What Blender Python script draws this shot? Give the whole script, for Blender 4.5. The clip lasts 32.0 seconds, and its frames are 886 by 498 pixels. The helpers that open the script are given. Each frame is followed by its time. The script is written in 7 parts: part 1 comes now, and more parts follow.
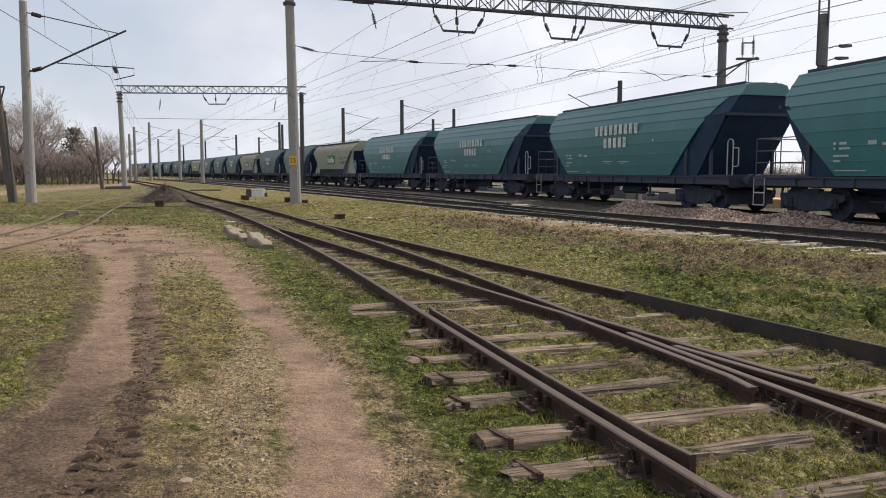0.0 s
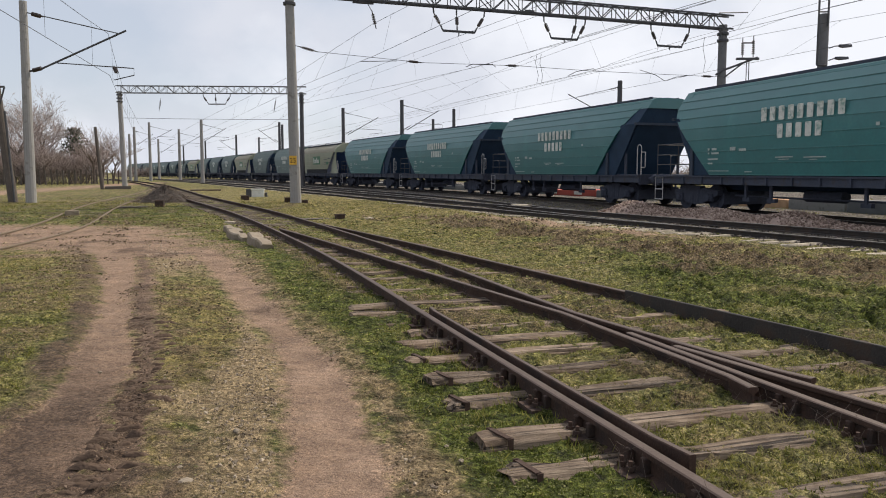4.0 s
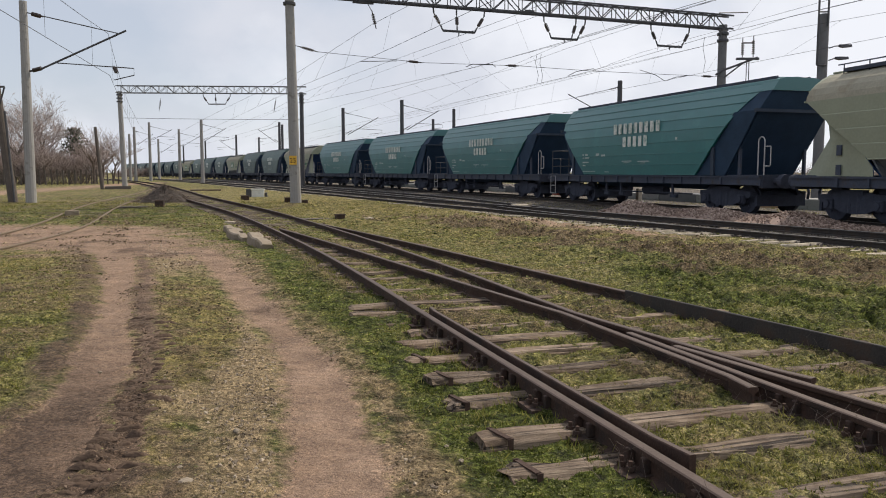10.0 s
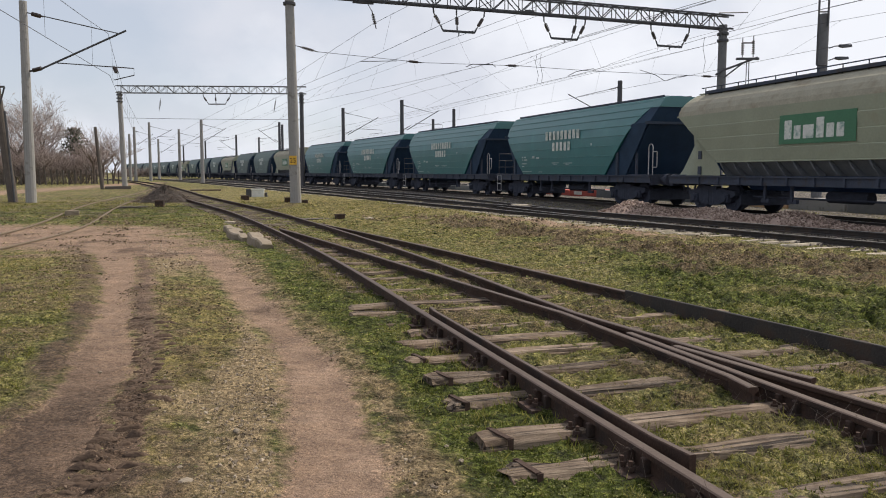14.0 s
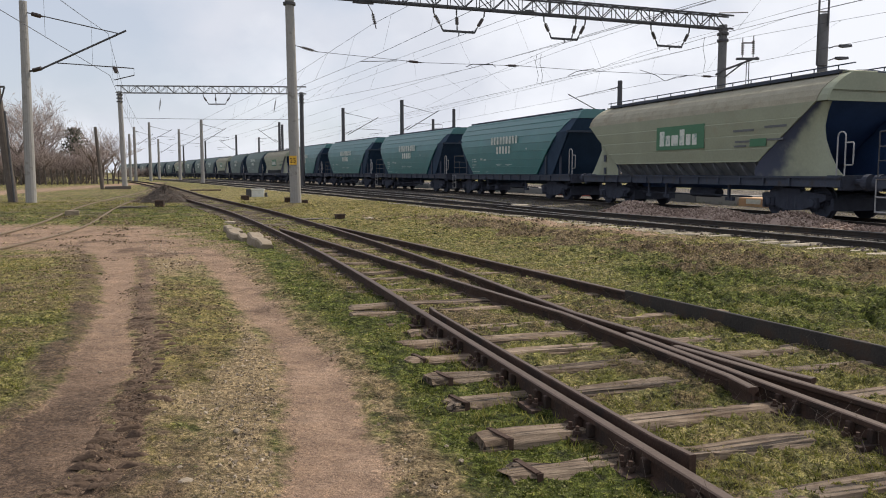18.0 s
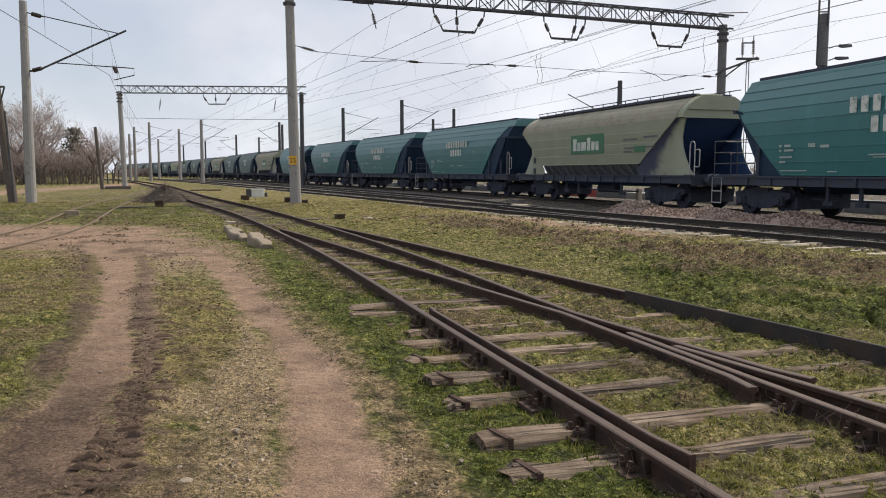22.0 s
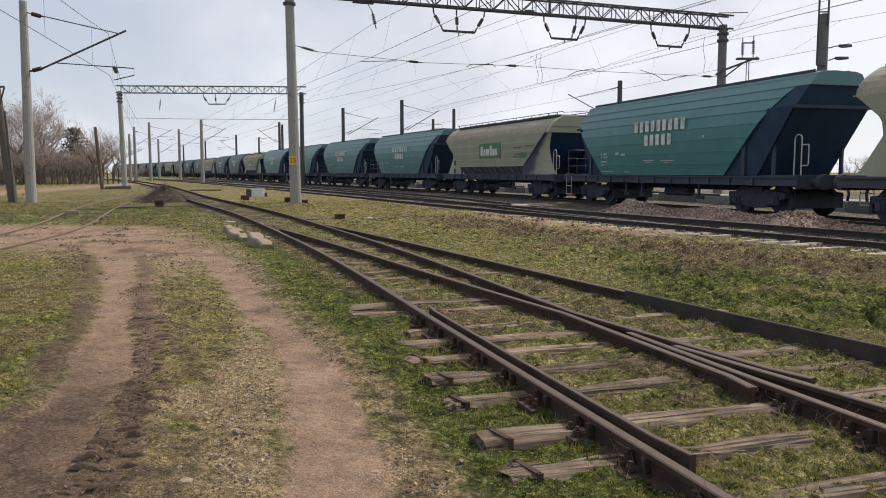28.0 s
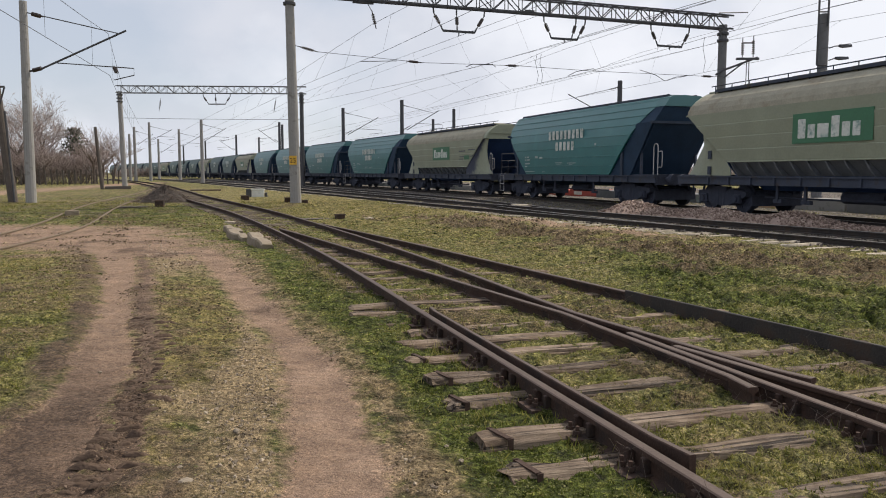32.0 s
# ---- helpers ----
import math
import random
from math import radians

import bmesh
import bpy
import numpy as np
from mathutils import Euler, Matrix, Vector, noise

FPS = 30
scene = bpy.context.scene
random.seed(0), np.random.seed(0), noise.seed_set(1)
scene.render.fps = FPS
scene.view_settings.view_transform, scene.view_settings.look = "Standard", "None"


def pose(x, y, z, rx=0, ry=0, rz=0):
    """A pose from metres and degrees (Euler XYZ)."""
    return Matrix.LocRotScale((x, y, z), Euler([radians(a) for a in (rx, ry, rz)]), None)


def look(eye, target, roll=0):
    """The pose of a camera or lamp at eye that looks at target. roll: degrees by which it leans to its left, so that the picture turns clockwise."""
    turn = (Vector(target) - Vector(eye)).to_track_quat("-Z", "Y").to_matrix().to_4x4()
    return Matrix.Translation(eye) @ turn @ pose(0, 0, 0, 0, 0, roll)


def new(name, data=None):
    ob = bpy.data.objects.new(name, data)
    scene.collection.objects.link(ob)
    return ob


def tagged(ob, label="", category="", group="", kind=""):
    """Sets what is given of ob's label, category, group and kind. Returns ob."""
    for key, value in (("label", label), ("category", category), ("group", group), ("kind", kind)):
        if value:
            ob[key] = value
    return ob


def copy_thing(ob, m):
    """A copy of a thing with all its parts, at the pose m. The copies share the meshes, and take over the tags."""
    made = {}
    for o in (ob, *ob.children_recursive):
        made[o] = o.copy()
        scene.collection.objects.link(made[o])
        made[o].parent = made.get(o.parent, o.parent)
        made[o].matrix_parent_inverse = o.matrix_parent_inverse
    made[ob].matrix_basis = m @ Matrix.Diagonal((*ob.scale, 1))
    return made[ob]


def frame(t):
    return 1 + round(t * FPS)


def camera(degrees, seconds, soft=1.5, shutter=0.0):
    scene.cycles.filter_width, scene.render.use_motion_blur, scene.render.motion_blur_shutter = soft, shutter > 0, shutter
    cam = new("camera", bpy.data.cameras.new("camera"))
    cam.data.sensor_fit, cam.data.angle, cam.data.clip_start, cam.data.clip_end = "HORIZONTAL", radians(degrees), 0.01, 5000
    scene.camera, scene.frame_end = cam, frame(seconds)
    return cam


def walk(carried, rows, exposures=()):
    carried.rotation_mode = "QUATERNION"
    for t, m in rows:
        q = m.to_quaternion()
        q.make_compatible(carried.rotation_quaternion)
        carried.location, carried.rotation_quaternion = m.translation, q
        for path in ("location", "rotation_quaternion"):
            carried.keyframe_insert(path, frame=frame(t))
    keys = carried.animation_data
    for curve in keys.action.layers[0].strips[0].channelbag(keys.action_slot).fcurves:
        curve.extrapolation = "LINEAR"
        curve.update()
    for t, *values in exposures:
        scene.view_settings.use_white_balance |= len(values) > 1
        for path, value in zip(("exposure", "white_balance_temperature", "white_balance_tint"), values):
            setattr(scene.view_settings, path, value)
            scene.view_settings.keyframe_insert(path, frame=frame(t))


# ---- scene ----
cam = camera(59.0, 32.0, soft=1.0)
EYE = (0.0, 0.0, 1.6)
TARGET = (0.0, 10.0, 1.6 - 10.0 * math.tan(radians(5.60)))
walk(cam, [(0.0, look(EYE, TARGET)), (32.0, look(EYE, TARGET))],
     exposures=[(0.0, 0.02), (3.0, 0.0), (6.0, -0.03), (9.0, -0.06), (12.0, -0.05), (14.0, -0.03), (17.0, 0.0), (25.0, 0.0), (28.0, -0.02), (30.0, -0.05), (32.0, -0.05)])

# ---- world, sun ----
SUN_AZ, SUN_EL = radians(55), radians(48)          # to the right of straight ahead, above the horizon
world = bpy.data.worlds.new("world")
scene.world = world
world.use_nodes = True
wn, wl = world.node_tree.nodes, world.node_tree.links
wn.clear()


def wnode(kind, **values):
    n = wn.new(kind)
    for k, v in values.items():
        n.inputs[k].default_value = v
    return n


w_out = wn.new("ShaderNodeOutputWorld")
w_bg = wnode("ShaderNodeBackground", Strength=0.1)
w_sky = wn.new("ShaderNodeTexSky")
w_sky.sky_type = "NISHITA"
w_sky.sun_disc = False
w_sky.sun_elevation = SUN_EL
w_sky.sun_rotation = SUN_AZ
w_sky.dust_density = 0.6
w_sky.air_density = 1.0
w_sky.ozone_density = 2.5
w_geo = wn.new("ShaderNodeTexCoord")
w_map = wn.new("ShaderNodeMapping")
w_map.inputs["Scale"].default_value = (2.3, 2.3, 3.4)
w_map.inputs["Location"].default_value = (0.893, 0.329, 0.047)
w_n1 = wnode("ShaderNodeTexNoise", Scale=1.2, Detail=6.0, Roughness=0.5)
w_r1 = wn.new("ShaderNodeValToRGB")
w_r1.color_ramp.elements[0].position, w_r1.color_ramp.elements[1].position = 0.40, 0.55
w_r1.color_ramp.elements[0].color = (0.66, 0.66, 0.66, 1)
w_n2 = wnode("ShaderNodeTexNoise", Scale=2.1, Detail=6.0, Roughness=0.5)
w_r2 = wn.new("ShaderNodeValToRGB")
w_r2.color_ramp.elements[0].position, w_r2.color_ramp.elements[1].position = 0.38, 0.64
w_r2.color_ramp.elements[0].color = (7.2, 7.5, 8.35, 1)
w_r2.color_ramp.elements[1].color = (9.3, 9.5, 10.15, 1)
w_mix = wn.new("ShaderNodeMix")
w_mix.data_type = "RGBA"
# haze low over the horizon
w_sep = wn.new("ShaderNodeSeparateXYZ")
w_low = wn.new("ShaderNodeMapRange")
w_low.interpolation_type = "SMOOTHSTEP"
w_low.inputs[1].default_value, w_low.inputs[2].default_value = 0.0, 0.20
w_low.inputs[3].default_value, w_low.inputs[4].default_value = 0.92, 0.0
w_max = wn.new("ShaderNodeMath")
w_max.operation = "MAXIMUM"
wl.new(w_geo.outputs["Generated"], w_sep.inputs[0])
wl.new(w_sep.outputs[2], w_low.inputs[0])
wl.new(w_geo.outputs["Generated"], w_map.inputs["Vector"])
wl.new(w_map.outputs[0], w_n1.inputs["Vector"])
wl.new(w_map.outputs[0], w_n2.inputs["Vector"])
wl.new(w_n1.outputs["Fac"], w_r1.inputs[0])
w_side = wn.new("ShaderNodeMath")
w_side.operation = "MULTIPLY_ADD"
w_side.inputs[1].default_value = 0.42
wl.new(w_sep.outputs[0], w_side.inputs[0])
wl.new(w_n2.outputs["Fac"], w_side.inputs[2])
wl.new(w_side.outputs[0], w_r2.inputs[0])
wl.new(w_r1.outputs[0], w_max.inputs[0])
wl.new(w_low.outputs[0], w_max.inputs[1])
wl.new(w_max.outputs[0], w_mix.inputs[0])
wl.new(w_sky.outputs[0], w_mix.inputs[6])
wl.new(w_r2.outputs[0], w_mix.inputs[7])
wl.new(w_mix.outputs[2], w_bg.inputs["Color"])
wl.new(w_bg.outputs[0], w_out.inputs[0])

sun = new("sun", bpy.data.lights.new("sun", "SUN"))
sun.data.energy, sun.data.angle, sun.data.color = 4.7, radians(1.2), (1.0, 0.90, 0.75)
sun_from = Vector((math.sin(SUN_AZ) * math.cos(SUN_EL), math.cos(SUN_AZ) * math.cos(SUN_EL), math.sin(SUN_EL)))
sun.matrix_world = look(sun_from * 60, (0, 0, 0))
scene.view_settings.exposure = 0.0


# ---- materials ----
def mat(name, colour, rough=0.7, metal=0.0, vary=0.25, scale=8.0, bump=0.15, fine=60.0, spots=None, spot_at=0.62, spot_scale=3.0, per_object=0.0):
    """A surface with broad variation, fine grain, stains of a second colour and slight relief, at sizes in metres."""
    m = bpy.data.materials.new(name)
    m.use_nodes = True
    ns, ln = m.node_tree.nodes, m.node_tree.links
    b = ns["Principled BSDF"]
    tc = ns.new("ShaderNodeTexCoord")
    n1 = ns.new("ShaderNodeTexNoise")
    n1.inputs["Scale"].default_value, n1.inputs["Detail"].default_value = scale, 6.0
    n2 = ns.new("ShaderNodeTexNoise")
    n2.inputs["Scale"].default_value, n2.inputs["Detail"].default_value = fine, 3.0
    for n in (n1, n2):
        ln.new(tc.outputs["Object"], n.inputs["Vector"])
    add = ns.new("ShaderNodeMath")
    add.operation = "ADD"
    ln.new(n1.outputs["Fac"], add.inputs[0])
    ln.new(n2.outputs["Fac"], add.inputs[1])
    mp = ns.new("ShaderNodeMapRange")
    mp.inputs[1].default_value, mp.inputs[2].default_value = 0.55, 1.45
    mp.inputs[3].default_value, mp.inputs[4].default_value = 1 - vary, 1 + vary
    ln.new(add.outputs[0], mp.inputs[0])
    col = ns.new("ShaderNodeMix")
    col.data_type, col.blend_type = "RGBA", "MULTIPLY"
    col.inputs[0].default_value = 1.0
    col.inputs[6].default_value = (*colour, 1)
    ln.new(mp.outputs[0], col.inputs[7])
    last = col.outputs[2]
    if spots:
        n3 = ns.new("ShaderNodeTexNoise")
        n3.inputs["Scale"].default_value, n3.inputs["Detail"].default_value, n3.inputs["Roughness"].default_value = spot_scale, 8.0, 0.65
        ln.new(tc.outputs["Object"], n3.inputs["Vector"])
        r3 = ns.new("ShaderNodeValToRGB")
        r3.color_ramp.elements[0].position, r3.color_ramp.elements[1].position = spot_at - 0.06, spot_at + 0.08
        ln.new(n3.outputs["Fac"], r3.inputs[0])
        mx = ns.new("ShaderNodeMix")
        mx.data_type = "RGBA"
        ln.new(r3.outputs[0], mx.inputs[0])
        ln.new(last, mx.inputs[6])
        mx.inputs[7].default_value = (*spots, 1)
        last = mx.outputs[2]
    if per_object:
        oi = ns.new("ShaderNodeObjectInfo")
        mo = ns.new("ShaderNodeMapRange")
        mo.inputs[3].default_value, mo.inputs[4].default_value = 1 - per_object, 1 + per_object
        ln.new(oi.outputs["Random"], mo.inputs[0])
        mz = ns.new("ShaderNodeMix")
        mz.data_type, mz.blend_type = "RGBA", "MULTIPLY"
        mz.inputs[0].default_value = 1.0
        ln.new(last, mz.inputs[6])
        ln.new(mo.outputs[0], mz.inputs[7])
        last = mz.outputs[2]
    ln.new(last, b.inputs["Base Color"])
    b.inputs["Roughness"].default_value, b.inputs["Metallic"].default_value = rough, metal
    b.inputs["Specular IOR Level"].default_value = 0.5 if rough < 0.58 else 0.2
    if bump:
        bp = ns.new("ShaderNodeBump")
        bp.inputs["Strength"].default_value, bp.inputs["Distance"].default_value = bump, 0.02
        ln.new(add.outputs[0], bp.inputs["Height"])
        ln.new(bp.outputs[0], b.inputs["Normal"])
    return m


def blend_over(m, colour):
    """Blends a second colour over the first by a mesh value, with an uneven soft edge."""
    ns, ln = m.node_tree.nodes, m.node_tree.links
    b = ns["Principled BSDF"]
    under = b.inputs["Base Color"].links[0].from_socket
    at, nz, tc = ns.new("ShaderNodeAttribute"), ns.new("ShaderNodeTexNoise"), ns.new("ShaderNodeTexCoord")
    at.attribute_name = "blue_share"
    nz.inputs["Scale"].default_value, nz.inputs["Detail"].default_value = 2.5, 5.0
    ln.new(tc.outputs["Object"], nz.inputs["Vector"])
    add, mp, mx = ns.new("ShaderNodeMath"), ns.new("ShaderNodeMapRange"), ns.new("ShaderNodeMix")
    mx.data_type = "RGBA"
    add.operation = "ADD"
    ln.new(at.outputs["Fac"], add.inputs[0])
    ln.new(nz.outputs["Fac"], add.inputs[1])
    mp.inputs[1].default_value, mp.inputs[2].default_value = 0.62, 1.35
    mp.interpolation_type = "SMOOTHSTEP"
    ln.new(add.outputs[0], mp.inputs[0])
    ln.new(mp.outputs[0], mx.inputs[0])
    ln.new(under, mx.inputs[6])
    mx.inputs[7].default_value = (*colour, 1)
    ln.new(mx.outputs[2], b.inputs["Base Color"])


def sky_lightened(m, colour, low, high):
    """Paints sky reflection over the upper planks as lighter colour, unevenly, between two heights."""
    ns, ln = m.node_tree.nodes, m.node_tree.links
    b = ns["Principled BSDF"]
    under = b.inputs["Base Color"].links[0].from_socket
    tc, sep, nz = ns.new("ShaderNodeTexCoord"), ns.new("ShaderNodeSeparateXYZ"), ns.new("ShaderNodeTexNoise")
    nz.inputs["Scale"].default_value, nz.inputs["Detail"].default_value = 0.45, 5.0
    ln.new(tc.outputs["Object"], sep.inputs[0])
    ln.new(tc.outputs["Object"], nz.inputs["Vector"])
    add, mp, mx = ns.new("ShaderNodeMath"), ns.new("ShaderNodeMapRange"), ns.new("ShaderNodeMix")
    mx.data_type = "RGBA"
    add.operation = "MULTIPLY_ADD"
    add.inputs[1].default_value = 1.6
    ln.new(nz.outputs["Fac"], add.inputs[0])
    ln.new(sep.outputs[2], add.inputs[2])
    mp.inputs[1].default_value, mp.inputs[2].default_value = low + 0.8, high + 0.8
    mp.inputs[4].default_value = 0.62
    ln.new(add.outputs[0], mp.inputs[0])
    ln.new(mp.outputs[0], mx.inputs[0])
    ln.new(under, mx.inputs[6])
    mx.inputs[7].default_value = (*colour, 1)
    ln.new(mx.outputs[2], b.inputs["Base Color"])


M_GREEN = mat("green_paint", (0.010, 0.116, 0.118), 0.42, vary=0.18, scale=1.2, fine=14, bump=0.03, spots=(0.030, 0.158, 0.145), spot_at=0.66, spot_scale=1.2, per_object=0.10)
# Sky reflection on the upper planks, put into the green as a paler tone.
sky_lightened(M_GREEN, (0.075, 0.168, 0.178), 2.35, 3.7)
# Far wagons: faded paint, with distance haze mixed into its grey.
M_FADED_HAZED = mat("faded_hazed_green_paint", (0.105, 0.145, 0.138), 0.6, vary=0.2, scale=0.9, fine=9, bump=0.03, spots=(0.13, 0.145, 0.125), spot_at=0.60, spot_scale=0.9, per_object=0.16)
M_BEIGE = mat("beige_paint", (0.246, 0.266, 0.190), 0.55, vary=0.14, scale=1.2, fine=14, bump=0.03, spots=(0.24, 0.23, 0.16), spot_at=0.64, spot_scale=1.0, per_object=0.06)
# Beige that turns dark blue towards the seam with the side.
M_BEIGE_TO_BLUE = mat("beige_paint_darkening_to_blue", (0.246, 0.266, 0.190), 0.55, vary=0.14, scale=1.2, fine=14, bump=0.03)
blend_over(M_BEIGE_TO_BLUE, (0.022, 0.031, 0.064))
M_BEIGE_TOP = mat("grain_dusted_paint", (0.286, 0.270, 0.212), 0.8, vary=0.25, scale=2.0, fine=20, bump=0.1, spots=(0.22, 0.19, 0.14), spot_at=0.6, spot_scale=1.6)
M_DARKBLUE = mat("dark_blue_paint", (0.030, 0.062, 0.148), 0.7, vary=0.25, scale=2.0, fine=20, bump=0.04)
M_NAVY = mat("dark_navy_paint", (0.016, 0.036, 0.068), 0.7, vary=0.25, scale=2.0, fine=20, bump=0.04)
M_FRAME = mat("grimy_frame_grey", (0.048, 0.058, 0.084), 0.65, vary=0.3, scale=3.0, fine=25, bump=0.08, spots=(0.05, 0.045, 0.045), spot_at=0.58)
M_BOGIE = mat("oily_black_steel", (0.044, 0.050, 0.070), 0.85, vary=0.35, scale=5.0, fine=40, bump=0.15)
M_CHUTE = mat("dirty_grey_steel", (0.120, 0.128, 0.138), 0.7, vary=0.25, scale=3, fine=20, bump=0.05)
M_WHITE = mat("weathered_white_paint", (0.62, 0.62, 0.58), 0.6, vary=0.2, scale=6.0, fine=30, bump=0.02)
M_STENCIL = mat("worn_white_stencil", (0.56, 0.58, 0.54), 0.6, vary=0.2, scale=6.0, fine=30, bump=0.02, spots=(0.20, 0.30, 0.27), spot_at=0.56, spot_scale=5.0)
M_PANEL = mat("sign_green_paint", (0.035, 0.14, 0.07), 0.55, vary=0.15, scale=3.0, fine=20, bump=0.02)
M_STEELGREY = mat("galvanised_grey", (0.33, 0.33, 0.34), 0.5, 0.3, vary=0.2, scale=6, fine=40, bump=0.03)
M_RAIL = mat("rusty_rail", (0.056, 0.034, 0.026), 0.8, 0.0, vary=0.35, scale=6, fine=70, bump=0.25, spots=(0.034, 0.025, 0.022), spot_at=0.54, spot_scale=5)
M_DARKRAIL = mat("dark_old_steel", (0.040, 0.036, 0.034), 0.75, 0.0, vary=0.4, scale=4, fine=50, bump=0.35, spots=(0.052, 0.036, 0.028), spot_at=0.56, spot_scale=4)
M_RAILTOP = mat("worn_rail_head", (0.086, 0.062, 0.052), 0.58, 0.25, vary=0.25, scale=5, fine=60, bump=0.1)
M_MAINHEAD = mat("used_rail_head", (0.15, 0.14, 0.13), 0.45, 0.4, vary=0.2, scale=5, fine=60, bump=0.05)
M_DUSTYRAIL = mat("dusty_rust", (0.145, 0.112, 0.080), 0.8, 0.0, vary=0.3, scale=4, fine=40, bump=0.2)
M_SLEEPER_DARK = mat("dark_tarred_sleeper", (0.11, 0.088, 0.07), 0.9, vary=0.35, scale=5, fine=50, bump=0.5, per_object=0.2)
M_CONC = mat("aged_concrete", (0.265, 0.258, 0.25), 0.9, vary=0.18, scale=3, fine=40, bump=0.2, spots=(0.16, 0.152, 0.14), spot_at=0.6)
M_CONC_LIGHT = mat("pale_concrete", (0.36, 0.315, 0.255), 0.9, vary=0.2, scale=5, fine=50, bump=0.35, spots=(0.22, 0.19, 0.15), spot_at=0.55)
M_CONC_DARK = mat("dark_concrete", (0.14, 0.14, 0.146), 0.9, vary=0.2, scale=3, fine=40, bump=0.2)
M_IRON = mat("dark_grey_iron", (0.075, 0.075, 0.082), 0.6, 0.3, vary=0.25, scale=6, fine=40, bump=0.08)
M_WIRE = mat("dull_wire", (0.06, 0.06, 0.065), 0.6, 0.3, vary=0.1, scale=3, fine=10, bump=0)
M_INSUL = mat("brown_porcelain", (0.035, 0.022, 0.018), 0.3, vary=0.1, scale=10, fine=30, bump=0)
M_WOODPOLE = mat("grey_wood_pole", (0.10, 0.085, 0.075), 0.9, vary=0.3, scale=4, fine=60, bump=0.3)
M_BARK = mat("bare_bark", (0.150, 0.120, 0.103), 0.95, vary=0.3, scale=3, fine=30, bump=0.2, per_object=0.15)
M_TWIG = mat("brown_twigs", (0.275, 0.225, 0.205), 0.95, vary=0.3, scale=0.6, fine=12, bump=0, per_object=0.15)
M_EVERGREEN = mat("dark_evergreen_leaf", (0.050, 0.062, 0.040), 0.8, vary=0.4, scale=2, fine=20, bump=0)
M_BALLAST = mat("brown_ballast_stone", (0.26, 0.195, 0.165), 0.9, vary=0.3, scale=7, fine=40, bump=0.3, per_object=0.2)
M_RUSTBOX = mat("rusted_box_iron", (0.048, 0.034, 0.028), 0.85, vary=0.4, scale=9, fine=50, bump=0.3, spots=(0.09, 0.055, 0.036), spot_at=0.55, spot_scale=7)
M_YELLOW = mat("yellow_plate", (0.62, 0.36, 0.03), 0.5, vary=0.1, scale=5, fine=30, bump=0)
M_BLACK = mat("black_marking", (0.02, 0.02, 0.02), 0.6, vary=0.1, scale=5, fine=30, bump=0)
M_RED = mat("faded_red_paint", (0.42, 0.09, 0.07), 0.7, vary=0.2, scale=4, fine=30, bump=0.05)
M_ORANGE = mat("faded_orange_concrete", (0.52, 0.33, 0.2), 0.85, vary=0.2, scale=4, fine=30, bump=0.1)
M_CHUNK = mat("tan_concrete_rubble", (0.235, 0.196, 0.152), 0.92, vary=0.25, scale=6, fine=50, bump=0.4, spots=(0.17, 0.14, 0.10), spot_at=0.56)
M_CLOD = mat("dried_mud", (0.082, 0.056, 0.041), 0.95, vary=0.35, scale=8, fine=60, bump=0.4)
M_SOIL = mat("dark_heap_soil", (0.082, 0.070, 0.062), 0.95, vary=0.35, scale=4, fine=30, bump=0.5)


